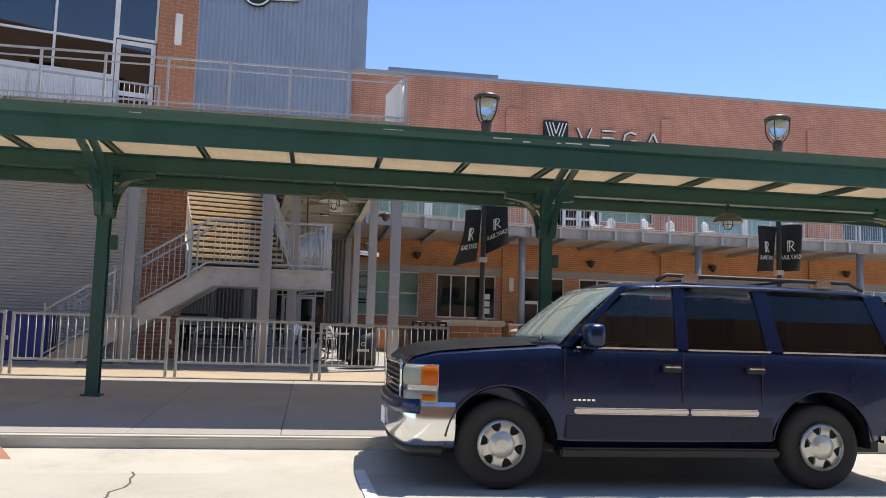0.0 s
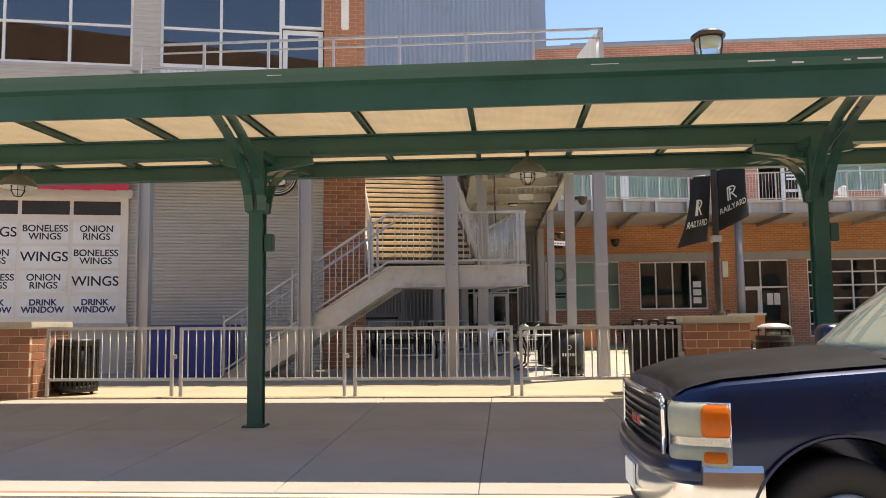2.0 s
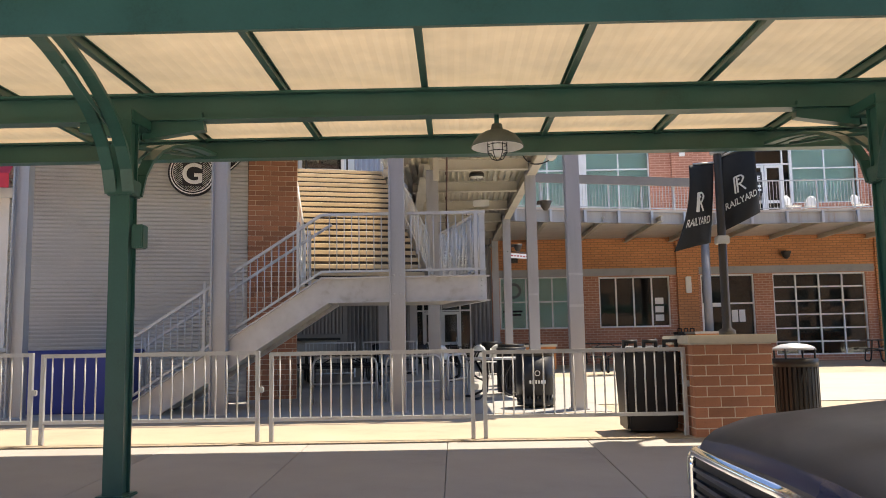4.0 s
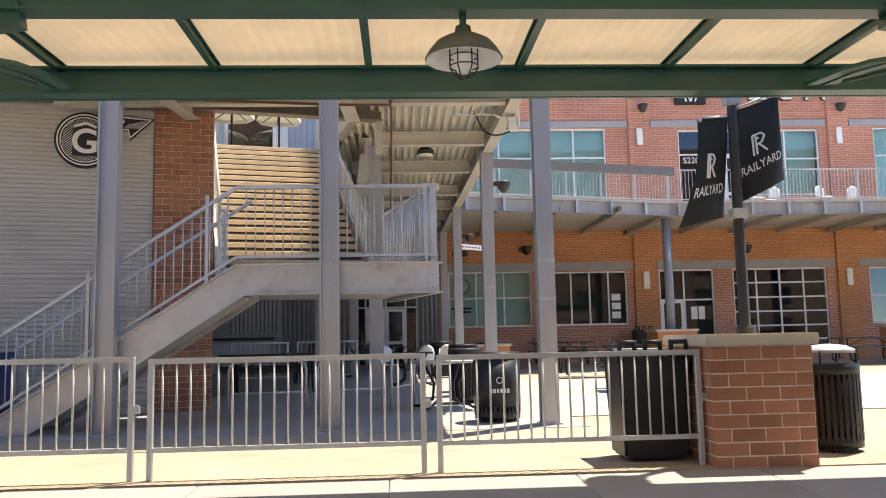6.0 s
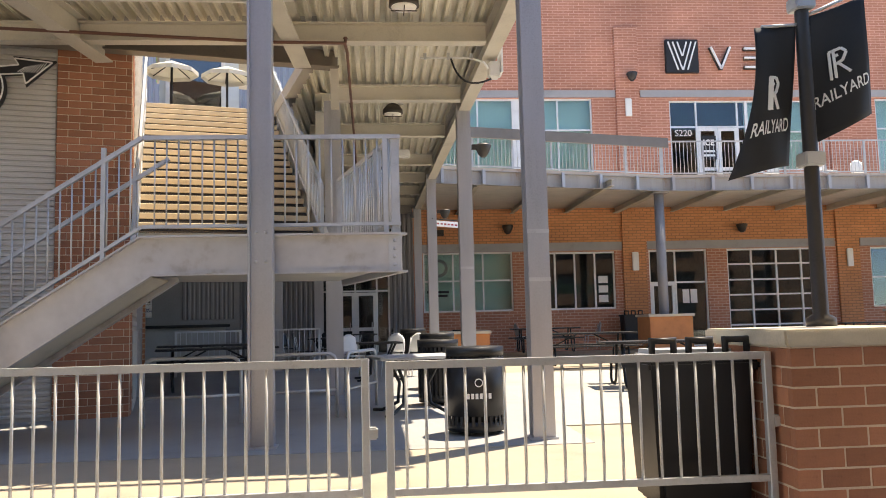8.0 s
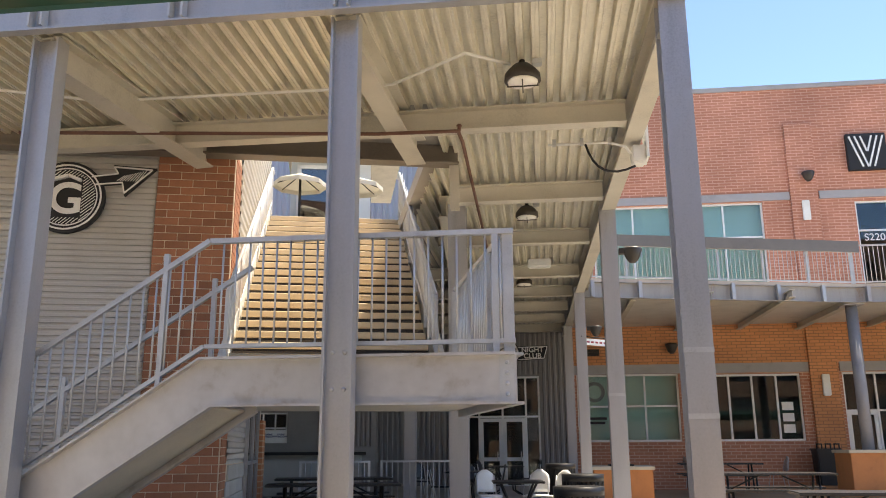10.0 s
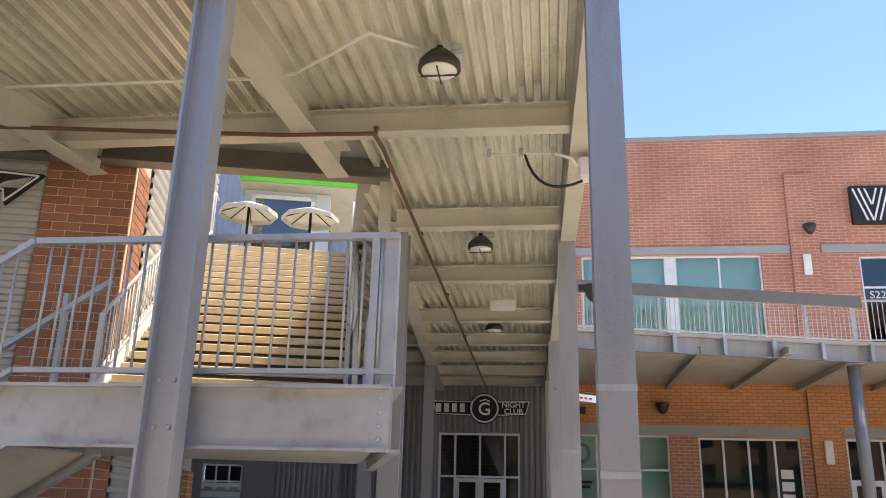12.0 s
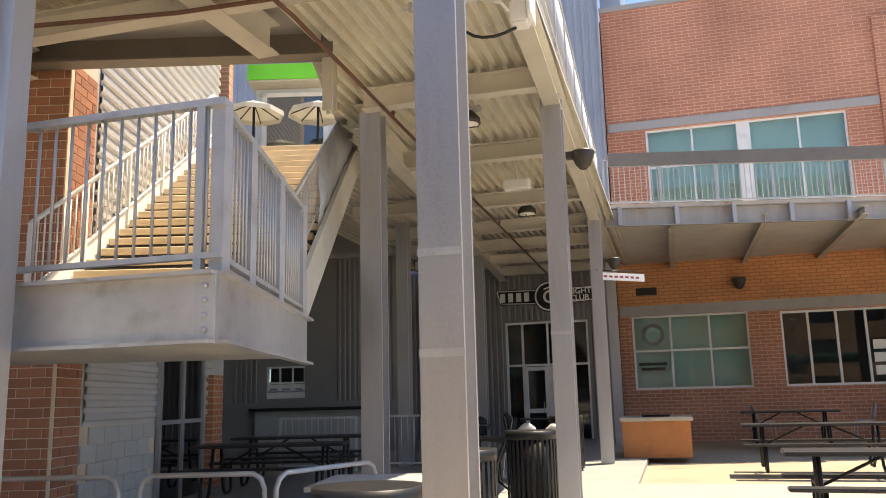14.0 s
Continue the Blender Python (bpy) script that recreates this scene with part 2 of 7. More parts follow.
def pipe(bm, pts, r, n=8):
    """One bent tube along the points, mitred at each bend."""
    pts = [Vector(p) for p in pts]
    steps = [(b - a).normalized() for a, b in zip(pts, pts[1:])]
    side = steps[0].orthogonal().normalized()
    prev = None
    for i, p in enumerate(pts):
        d0, d1 = steps[max(i - 1, 0)], steps[min(i, len(steps) - 1)]
        d = (d0 + d1).normalized() if (d0 + d1).length > 1e-4 else d1
        side = (side - d * side.dot(d)).normalized()
        up = d.cross(side)
        wide = min(1.5, 1 / max(0.3, d.dot(d1)))
        ring = []
        bend = d1 - d0
        for k in range(n):
            o = (side * math.cos(2 * math.pi * k / n) + up * math.sin(2 * math.pi * k / n)) * r
            if bend.length > 1e-4:
                e = (bend - d * bend.dot(d)).normalized()
                o += e * o.dot(e) * (wide - 1)
            ring.append(bm.verts.new(p + o))
        if prev:
            for k in range(n):
                bm.faces.new((prev[k], prev[(k + 1) % n], ring[(k + 1) % n], ring[k])).smooth = True
        else:
            bm.faces.new(ring[::-1])
        prev = ring
    bm.faces.new(prev)
    return bm


def lathe(bm, prof, at=(0, 0, 0), n=24, m=None, caps=True):
    """Turns (radius, z) about a vertical axis."""
    rings = []
    for r, z in prof:
        ring = []
        for i in range(n):
            c = Vector((at[0] + r * math.cos(2 * math.pi * i / n), at[1] + r * math.sin(2 * math.pi * i / n), at[2] + z))
            ring.append(bm.verts.new(m @ c if m else c))
        rings.append(ring)
    for a, b in zip(rings, rings[1:]):
        for i in range(n):
            bm.faces.new((a[i], a[(i + 1) % n], b[(i + 1) % n], b[i])).smooth = True
    if caps:
        bm.faces.new(rings[0][::-1])
        bm.faces.new(rings[-1])
    return bm


def poly(bm, pts, z0, z1):
    """A flat slab over a plan outline, counter-clockwise."""
    a = [bm.verts.new((x, y, z0)) for x, y in pts]
    b = [bm.verts.new((x, y, z1)) for x, y in pts]
    n = len(pts)
    for i in range(n):
        bm.faces.new((a[i], a[(i + 1) % n], b[(i + 1) % n], b[i]))
    bm.faces.new(a[::-1])
    bm.faces.new(b)
    return bm


def ribbed(bm, length, height, pitch, depth, m, across=True, wave=False):
    """A ribbed sheet in the local xz plane, ribs proud towards -y; across: ribs run along x, else along z."""
    span = height if across else length
    prof = []
    n = int(span / pitch)
    for i in range(n + 1):
        s = i * pitch
        steps = ((0, 0), (0.32, 0), (0.45, 1), (0.87, 1)) if not wave else ((0, 0), (0.25, 0.5), (0.5, 1), (0.75, 0.5))
        for f, d in steps:
            if s + f * pitch <= span:
                prof.append((s + f * pitch, -d * depth))
    prev = None
    for s, d in prof:
        if across:
            cur = [bm.verts.new(m @ Vector((x, d, s))) for x in (0, length)]
        else:
            cur = [bm.verts.new(m @ Vector((s, d, z))) for z in (0, height)]
        if prev:
            f = bm.faces.new((prev[0], prev[1], cur[1], cur[0]))
            f.smooth = wave
        prev = cur
    return bm


def soften(bm, r, seg=2):
    bmesh.ops.remove_doubles(bm, verts=bm.verts, dist=1e-5)
    bmesh.ops.bevel(bm, geom=[e for e in bm.edges if len(e.link_faces) == 2 and e.calc_face_angle(0) > 0.6], offset=r, segments=seg, affect="EDGES", clamp_overlap=True)
    return bm


def mesh_of(name, bm, material):
    bmesh.ops.recalc_face_normals(bm, faces=bm.faces)
    me = bpy.data.meshes.new(name)
    bm.to_mesh(me)
    bm.free()
    me.materials.append(material)
    return me


def part(name, bm, material, parent=None, label=""):
    ob = new(name, mesh_of(name, bm, material))
    ob.parent = parent
    if label:
        tagged(ob, label)
    return ob


def piece(name, me, parent, m):
    ob = new(name, me)
    ob.parent = parent
    ob.matrix_basis = m
    return ob


def thing(name, label, category, at=(0, 0, 0), rz=0, group="", kind=""):
    ob = new(name)
    ob.empty_display_size = 0.2
    ob.matrix_basis = pose(*at, 0, 0, rz)
    return tagged(ob, label, category, group, kind)


def setting(name, bm, material, label="", category=""):
    return tagged(part(name, bm, material), label, category, kind="structure")


def lettering(name, body, size, material, parent, m, deep=0.006, bold=0.0):
    c = bpy.data.curves.new(name, "FONT")
    c.body, c.size, c.extrude, c.align_x, c.align_y, c.offset = body, size, deep, "CENTER", "CENTER", bold
    c.space_line = 0.85
    tmp = new(name + "_tmp", c)
    me = bpy.data.meshes.new_from_object(tmp.evaluated_get(bpy.context.evaluated_depsgraph_get()))
    bpy.data.objects.remove(tmp)
    me.materials.clear()
    me.materials.append(material)
    ob = new(name, me)
    ob.parent = parent
    ob.matrix_basis = m
    return ob


BM = bmesh.new
# the skewed building: u along its front, v into it
SKEW = 14.5
P0 = Vector((-3.30, 21.58, 0))
ML = pose(P0.x, P0.y, 0, 0, 0, SKEW)


def LP(u, v, z=0.0):
    return ML @ Vector((u, v, z))


def ground_z(y):
    """Height of the paved ground by its distance from the road."""
    if y < 8.95:
        return -0.13
    if y < 14.6:
        return 0.075 + (y - 8.95) * 0.0345
    return 0.29 if y < 18 else min(0.53, 0.29 + (y - 18) * 0.011)


# ---- ground ----
g = BM()
bx(g, -900, 900, -900, 900, -0.60, -0.13)
setting("ground", g, M_ROAD, "pale worn concrete roadway", "road")
g = BM()
soften(bx(g, -40, 60, 8.80, 8.96, -0.2, 0.075), 0.02)
setting("kerb", g, M_CURB, "pale concrete kerb along the road", "kerb")
g = BM()
v = [g.verts.new(c) for c in ((-40, 7.9, -0.131), (60, 7.9, -0.131), (60, 8.81, -0.045), (-40, 8.81, -0.045))]
g.faces.new(v)
setting("gutter", g, M_CURB, "concrete gutter strip", "gutter")
g = BM()
v = [g.verts.new(c) for c in ((-40, 8.965, -0.1), (60, 8.965, -0.1), (60, 14.62, -0.1), (-40, 14.62, -0.1), (-40, 8.965, 0.055), (60, 8.965, 0.055), (60, 14.62, 0.25), (-40, 14.62, 0.25))]
for f in ((3, 2, 1, 0), (4, 5, 6, 7), (0, 1, 5, 4), (1, 2, 6, 5), (2, 3, 7, 6), (3, 0, 4, 7)):
    g.faces.new([v[i] for i in f])
pavement = setting("pavement", g, M_CRACK, "concrete pavement slabs under the canopy", "pavement")


def sloped(bm, x0, x1, y0, y1, lift):
    """A paved sheet that follows the ground's fall."""
    a = [bm.verts.new((x, y, ground_z(y) + lift)) for y in (y0, y1) for x in (x0, x1)]
    b = [bm.verts.new((x, y, -0.2)) for y in (y0, y1) for x in (x0, x1)]
    for f in ((0, 1, 3, 2),):
        bm.faces.new([a[i] for i in f])
        bm.faces.new([b[i] for i in f])
    for i, j in ((0, 1), (1, 3), (3, 2), (2, 0)):
        bm.faces.new((a[i], a[j], b[j], b[i]))
    return bm


g = BM()
sloped(g, -40, 60, 14.62, 18.0, -0.005)
sloped(g, -40, 60, 18.0, 80, -0.005)
setting("plaza", g, M_TAN, "tan coloured concrete courtyard", "courtyard")
g = BM()
sloped(g, 2.2, 60, 19.3, 27.5, 0.0)
setting("pale_paving", g, M_WHITE_CONC, "pale concrete band across the courtyard", "paving")
g = BM()
sloped(g, -12, 2.2, 18.02, 39, 0.001)
setting("shaded_paving", g, M_PAVE, "grey concrete floor under the deck", "paving")


# ---- the brick hall across the courtyard ----
WY = 39.34
OPENINGS = [  # x0, x1, z0, z1
    (1.72, 4.98, 1.85, 4.0), (5.83, 8.77, 1.85, 3.95), (10.05, 12.25, 0.42, 3.97), (13.02, 16.85, 0.6, 3.97),
    (18.6, 21.4, 1.7, 3.95), (22.6, 25.4, 0.42, 3.95), (26.4, 30.2, 0.6, 3.95), (31.5, 34.5, 1.7, 3.95),
    (2.5, 8.15, 6.6, 9.68), (11.1, 14.1, 5.95, 9.6), (14.1, 16.9, 6.9, 9.6), (19.2, 24.6, 6.6, 9.65), (27.5, 30.5, 5.95, 9.6), (32, 37, 6.6, 9.65)]


def pierced(bm, x0, x1, y0, y1, z0, z1, holes):
    """A wall slab with rectangular openings, made of blocks set edge to edge."""
    xs = sorted({x0, x1, *[h[0] for h in holes if x0 < h[0] < x1], *[h[1] for h in holes if x0 < h[1] < x1]})
    for a, b in zip(xs, xs[1:]):
        mid = (a + b) / 2
        cuts = sorted((max(h[2], z0), min(h[3], z1)) for h in holes if h[0] < mid < h[1] and h[3] > z0 and h[2] < z1)
        z = z0
        for c, d in cuts:
            if c > z + 1e-4:
                bx(bm, a, b, y0, y1, z, c)
            z = d
        if z < z1 - 1e-4:
            bx(bm, a, b, y0, y1, z, z1)
    return bm


for nm, mat, za, zb, lab in (("wall_hall_low", M_WALL_LOW, -0.1, 4.30, "dark brown brick wall between the windows"),
                             ("wall_hall_band", M_WALL_MID, 4.30, 5.9, "orange brick band under the balcony"),
                             ("wall_hall_upper", M_WALL_UP, 5.9, 13.72, "rose brick upper wall")):
    g = BM()
    pierced(g, 1.35, 46, WY, WY + 0.35, za, zb, OPENINGS)
    setting(nm, g, mat, lab, "wall")
g = BM()
bx(g, 1.33, 46.1, WY - 0.06, WY + 0.45, 13.72, 13.88)
setting("parapet_coping", g, M_BAND, "grey metal parapet coping", "trim")
g = BM()
bx(g, -16, 1.33, 38.64, 39.2, 5.6, 19)
bx(g, 1.35, 2.0, 39.8, 46, 13.9, 19)
setting("wall_tower", g, M_BLUE_SIDING, "blue-grey metal-clad tower", "wall")
g = BM()
ribbed(g, 17.3, 13.2, 0.22, 0.035, pose(-16, 38.635, 5.85), across=False)
setting("tower_cladding", g, M_BLUE_SIDING, "blue-grey vertically ribbed metal cladding", "wall")
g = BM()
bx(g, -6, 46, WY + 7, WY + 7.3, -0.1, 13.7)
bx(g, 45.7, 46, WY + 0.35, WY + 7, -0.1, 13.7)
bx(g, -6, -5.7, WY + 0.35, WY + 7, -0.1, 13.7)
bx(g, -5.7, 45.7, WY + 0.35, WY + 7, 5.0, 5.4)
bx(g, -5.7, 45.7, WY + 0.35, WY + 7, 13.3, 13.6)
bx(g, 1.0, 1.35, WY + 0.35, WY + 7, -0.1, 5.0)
setting("hall_rooms", g, M_ROOM, "rooms behind the windows, indoor shade put into their dark colour", "interior")
g = BM()
bx(g, 3.6, 10, 45.5, 52, 13.5, 16.1)
setting("penthouse", g, M_BLUE_SIDING, "blue-grey rooftop enclosure", "roof")
# stone bands and piers
g = BM()
for a, b in ((1.4, 9.05), (10.0, 17.2), (18.2, 26.0), (26.0, 46)):
    bx(g, a, b, WY - 0.05, WY + 0.02, 4.0, 4.30)
    bx(g, a, b, WY - 0.05, WY + 0.02, 9.72, 9.98)
setting("stone_lintel_band", g, M_BAND, "grey stone lintel bands over the windows", "trim")
for i, px in enumerate((9.5, 17.7, 25.9)):
    for nm, mat, za, zb in (("pier_low", M_WALL_MID, -0.1, 5.4), ("pier_upper", M_WALL_UP, 5.9, 12.4)):
        g = BM()
        bx(g, px - 0.43, px + 0.43, WY - 0.10, WY - 0.003, za, zb)
        setting(nm, g, mat, "brick pier standing proud of the wall", "wall")


def window(x0, x1, z0, z1, cols, rows, y, name, label, glass, inner=None, m=None, frame_w=0.06, backing=0.35):
    """A framed window in an opening of a wall that faces -y."""
    w = thing(name, label, "window", kind="structure")
    if m:
        w.matrix_basis = m
    g = BM()
    f = frame_w
    bx(g, x0, x1, y, y + 0.09, z0, z0 + f)
    bx(g, x0, x1, y, y + 0.09, z1 - f, z1)
    bx(g, x0, x0 + f, y, y + 0.09, z0 + f, z1 - f)
    bx(g, x1 - f, x1, y, y + 0.09, z0 + f, z1 - f)
    part("window_frame", g, M_FRAME, w)
    for c in cols:
        part("mullion", bx(BM(), x0 + c - f / 2, x0 + c + f / 2, y + 0.004, y + 0.085, z0 + f, z1 - f), M_FRAME, w)
    for r in rows:
        part("transom", bx(BM(), x0 + f, x1 - f, y + 0.008, y + 0.08, z0 + r - f / 2, z0 + r + f / 2), M_FRAME, w)
    xs = [x0 + f / 2, *[x0 + c for c in cols], x1 - f / 2]
    zs = [z0 + f / 2, *[z0 + r for r in rows], z1 - f / 2]
    for a, b in zip(xs, xs[1:]):
        for c, d in zip(zs, zs[1:]):
            part("pane", bx(BM(), a, b, y + 0.035, y + 0.047, c, d), glass, w).visible_shadow = False
    if inner:
        # Backing sheet: a pale blind, or near-black painted as an unlit room.
        part("blind", bx(BM(), x0 + 0.02, x1 - 0.02, y + backing, y + backing + 0.02, z0, z1), inner, w)
    return w


yw = WY + 0.06
window(*OPENINGS[0], (1.09, 2.18), (1.12,), yw, "window_1", "six-pane shop window with a faded round poster", M_GLASS, M_BLIND, backing=0.3)
window(*OPENINGS[1], (0.72, 1.45, 2.2), (), yw, "window_2", "wide four-light shop window with white frame", M_GLASS)
w3 = window(*OPENINGS[2], (1.0,), (2.35,), yw, "window_3", "glazed shopfront with a white door", M_GLASS)
window(*OPENINGS[3], (0.96, 1.92, 2.88), (0.55, 1.1, 1.66, 2.22, 2.8), yw, "garage_door_1", "glazed sectional roller door in white frames", M_GLASS)
window(*OPENINGS[4], (0.9, 1.8), (1.12,), yw, "window_4", "six-pane shop window with white frame", M_GLASS)
window(*OPENINGS[5], (1.0, 1.9), (2.35,), yw, "window_5", "glazed shopfront with a white door", M_GLASS)
window(*OPENINGS[6], (0.95, 1.9, 2.85), (0.55, 1.1, 1.66, 2.22, 2.8), yw, "garage_door_2", "glazed sectional roller door in white frames", M_GLASS)
window(*OPENINGS[7], (1.0, 2.0), (1.12,), yw, "window_6", "six-pane shop window with white frame", M_GLASS)
w7 = window(*OPENINGS[8], (1.35, 2.66, 2.98, 4.35), (1.9,), yw, "window_7", "upper window with pale teal blinds", M_GLASS, M_BLIND, backing=0.25)
w9 = window(*OPENINGS[9], (1.05, 2.65), (2.65,), yw, "window_8", "upper glazed entrance with white double doors", M_GLASS)
window(*OPENINGS[10], (1.4,), (1.5,), yw, "window_9", "upper window with pale blinds", M_GLASS, M_BLIND, backing=0.3)
w10 = window(*OPENINGS[11], (1.35, 2.6, 2.9, 4.2), (1.9,), yw, "window_10", "upper window with pale teal blinds", M_GLASS, M_BLIND, backing=0.25)
window(*OPENINGS[12], (1.05, 2.65), (2.65,), yw, "window_11", "upper glazed entrance with white double doors", M_GLASS)
window(*OPENINGS[13], (1.35, 2.6, 3.6), (1.9,), yw, "window_12", "upper window with pale teal blinds", M_GLASS, M_BLIND, backing=0.25)


for w_, a, b in ((w7, 2.5 + 2.66, 2.5 + 2.98), (w10, 19.2 + 2.6, 19.2 + 2.9)):
    part("centre_panel", bx(BM(), a, b, yw - 0.004, yw + 0.03, 6.62, 9.64), M_FRAME, w_, "solid white panel between the lights")


def glazed_door(parent, x0, x1, z0, z1, y, name="door"):
    g = BM()
    s = 0.11
    for a, b, c, d in ((x0, x0 + s, z0, z1), (x1 - s, x1, z0, z1), (x0 + s, x1 - s, z0, z0 + 0.22), (x0 + s, x1 - s, z1 - s, z1), (x0 + s, x1 - s, z0 + 0.95, z0 + 1.07)):
        bx(g, a, b, y, y + 0.05, c, d)
    d = part(name, g, M_FRAME, parent, "white framed glass door")
    part("door_handle", rod(BM(), (x1 - 0.16, y - 0.05, z0 + 0.95), (x1 - 0.16, y - 0.05, z0 + 1.25), 0.014), M_GALV, d)
    return d


glazed_door(w3, 10.1, 11.0, 0.45, 2.75, yw - 0.012)
glazed_door(w9, 12.18, 12.95, 5.98, 8.55, yw - 0.012)
glazed_door(w9, 12.97, 13.72, 5.98, 8.55, yw - 0.012)
lettering("suite_number", "S220", 0.34, M_LETTERW, w9, pose(11.62, yw - 0.01, 8.35, 90, 0, 0))
plate = part("door_notice", bx(BM(), 12.28, 12.86, yw - 0.03, yw - 0.016, 7.35, 8.25), M_INK, w9, "black door notice with white letters")
lettering("notice_word", "ICE", 0.3, M_LETTERW, w9, pose(12.57, yw - 0.036, 7.98, 90, 0, 0), 0.003, 0.008)
for k in range(2):
    part("notice_line", bx(BM(), 12.34, 12.8, yw - 0.036, yw - 0.031, 7.62 - k * 0.16, 7.7 - k * 0.16), M_LETTERW, w9)
# window notices and the faded poster
ob = thing("window_poster", "round grey poster behind the shop window glass", "poster", (2.3, WY + 0.2, 3.45))
part("sheet", lathe(BM(), [(0.33, 0), (0.33, 0.012)], n=28, m=pose(0, 0, 0, 90, 0, 0)), M_BAND, ob)
part("inner_disc", lathe(BM(), [(0.22, 0), (0.22, 0.012)], n=28, m=pose(0, -0.014, 0, 90, 0, 0)), M_BLIND, ob)
ob = thing("window_notice", "small dark notice bars on the shop window", "notice", (2.25, WY + 0.09, 2.55))
for k in range(2):
    part("notice_bar", bx(BM(), -0.4 + 0.06 * k, 0.4 - 0.06 * k, 0, 0.006, -0.14 * k, 0.08 - 0.14 * k), M_INK, ob)
ob = thing("door_paper", "two white paper notices taped to the shopfront", "notice", (11.6, WY + 0.09, 2.0))
for k in range(2):
    part("paper", bx(BM(), -0.3 + 0.3 * k, -0.05 + 0.3 * k, 0, 0.005, 0, 0.5), M_LETTERW, ob)
ob = thing("menu_sheets", "stack of white menu sheets on the shop window", "notice", (8.2, WY + 0.09, 2.1))
for k in range(3):
    part("paper", bx(BM(), -0.05, 0.3, 0, 0.005, 0.35 * k, 0.26 + 0.35 * k), M_LETTERW, ob)


def wall_sconce(x, z):
    ob = thing("wall_light", "slim white upright wall light on the brick pier", "wall light", (x, WY - 0.1, z), group="pier wall lights")
    part("back_plate", bx(BM(), -0.07, 0.07, -0.02, 0, -0.3, 0.3), M_GALV, ob)
    part("diffuser", soften(bx(BM(), -0.12, 0.12, -0.1, -0.02, -0.34, 0.34), 0.02), M_LENS, ob)


for x in (9.5, 17.7, 25.9):
    wall_sconce(x, 9.3)
    wall_sconce(x, 3.56)


def wall_speaker(x, y, z, rz=0, k=1.0):
    ob = thing("wall_speaker", "dark bronze cone-shaped wall speaker", "speaker", (x, y, z), rz, group="wall speakers")
    part("bracket", bx(BM(), -0.05, 0.05, -0.12, 0, 0.0, 0.08), M_BRONZE, ob)
    part("housing", lathe(BM(), [(0.06 * k, -0.2 * k), (0.13 * k, -0.12 * k), (0.21 * k, 0.08 * k), (0.19 * k, 0.12 * k)], (0, -0.10 - 0.14 * k, 0), 18), M_BRONZE, ob)


for x, z in ((4.8, 4.82), (13.55, 4.75), (20, 4.8), (27.5, 4.8)):
    wall_speaker(x, WY, z)
for x in (9.62, 17.75):
    wall_speaker(x, WY - 0.1, 10.45)
ob = thing("wall_vent", "dark louvred vent in the brick wall", "vent", (2.2, WY, 4.72))
part("frame", bx(BM(), -0.3, 0.3, -0.05, 0.0, -0.11, 0.11), M_BRONZE, ob)
for k in range(4):
    part("louvre", bx(BM(), -0.27, 0.27, -0.075, -0.052, -0.09 + 0.05 * k, -0.07 + 0.05 * k), M_BLACK, ob)

# the sign over the entrance: a dark square of slanting bars and five pale stroke shapes
ob = thing("wall_sign", "black square emblem of slanting white bars on brick", "sign", (11.65, WY, 11.27))
part("backing", soften(bx(BM(), -0.63, 0.63, -0.16, 0, -0.64, 0.64), 0.015), M_INK, ob, "black square panel")
for k in range(7):
    a = -0.54 + k * 0.18
    for sgn in (-1, 1):
        if sgn < 0 and a < 0.0 or sgn > 0 and -a > 0.0:
            g = BM()
            x_top, x_bot = (a, a + 0.36) if sgn < 0 else (-a, -a - 0.36)
            zt, zb = 0.54, -0.54 + max(0.0, (a + 0.54) * 0.2)
            if sgn < 0 and x_bot > -0.01:
                zb = 0.54 - 1.08 * (0 - a) / 0.36
                x_bot = -0.01
            if sgn > 0 and x_bot < 0.01:
                zb = 0.54 - 1.08 * (-a) / 0.36
                x_bot = 0.01
            prism(g, rect(0.055, 0.03), (x_top, -0.175, zt), (x_bot, -0.175, zb), (0, 1, 0))
            part("slanting_bar", g, M_LETTERW, ob)
SIGN_X = 13.15
ob = thing("entrance_sign", "row of dark-edged pale channel shapes over the entrance", "sign", (SIGN_X, WY, 11.2))


def stroke(bm, pts, w=0.12, y=-0.14):
    for a, b in zip(pts, pts[1:]):
        prism(bm, rect(w, 0.1), (a[0], y, a[1]), (b[0], y, b[1]), (0, 1, 0))
    return bm


shapes = [[[(-0.38, 0.42), (0, -0.42)], [(0, -0.42), (0.38, 0.42)]],
          [[(1.0 - 0.08, 0.36), (1.62, 0.36)], [(0.92, 0.0), (1.55, 0.0)], [(0.92, -0.36), (1.62, -0.36)]],
          [[(2.75, 0.28), (2.45, 0.38), (2.15, 0.22), (2.08, -0.1), (2.3, -0.36), (2.65, -0.36), (2.78, -0.05), (2.45, -0.05)]],
          [[(3.28, -0.42), (3.66, 0.42)], [(3.66, 0.42), (4.04, -0.42)]]]
for grp in shapes:
    for s in grp:
        for a, b in zip(s, s[1:]):
            p_ = part("channel_stroke", stroke(BM(), [a, b], 0.13, -0.07), M_BRONZE, ob)
            part("pale_face", stroke(BM(), [a, b], 0.07, -0.14), M_LETTERW, p_, "pale sign face")

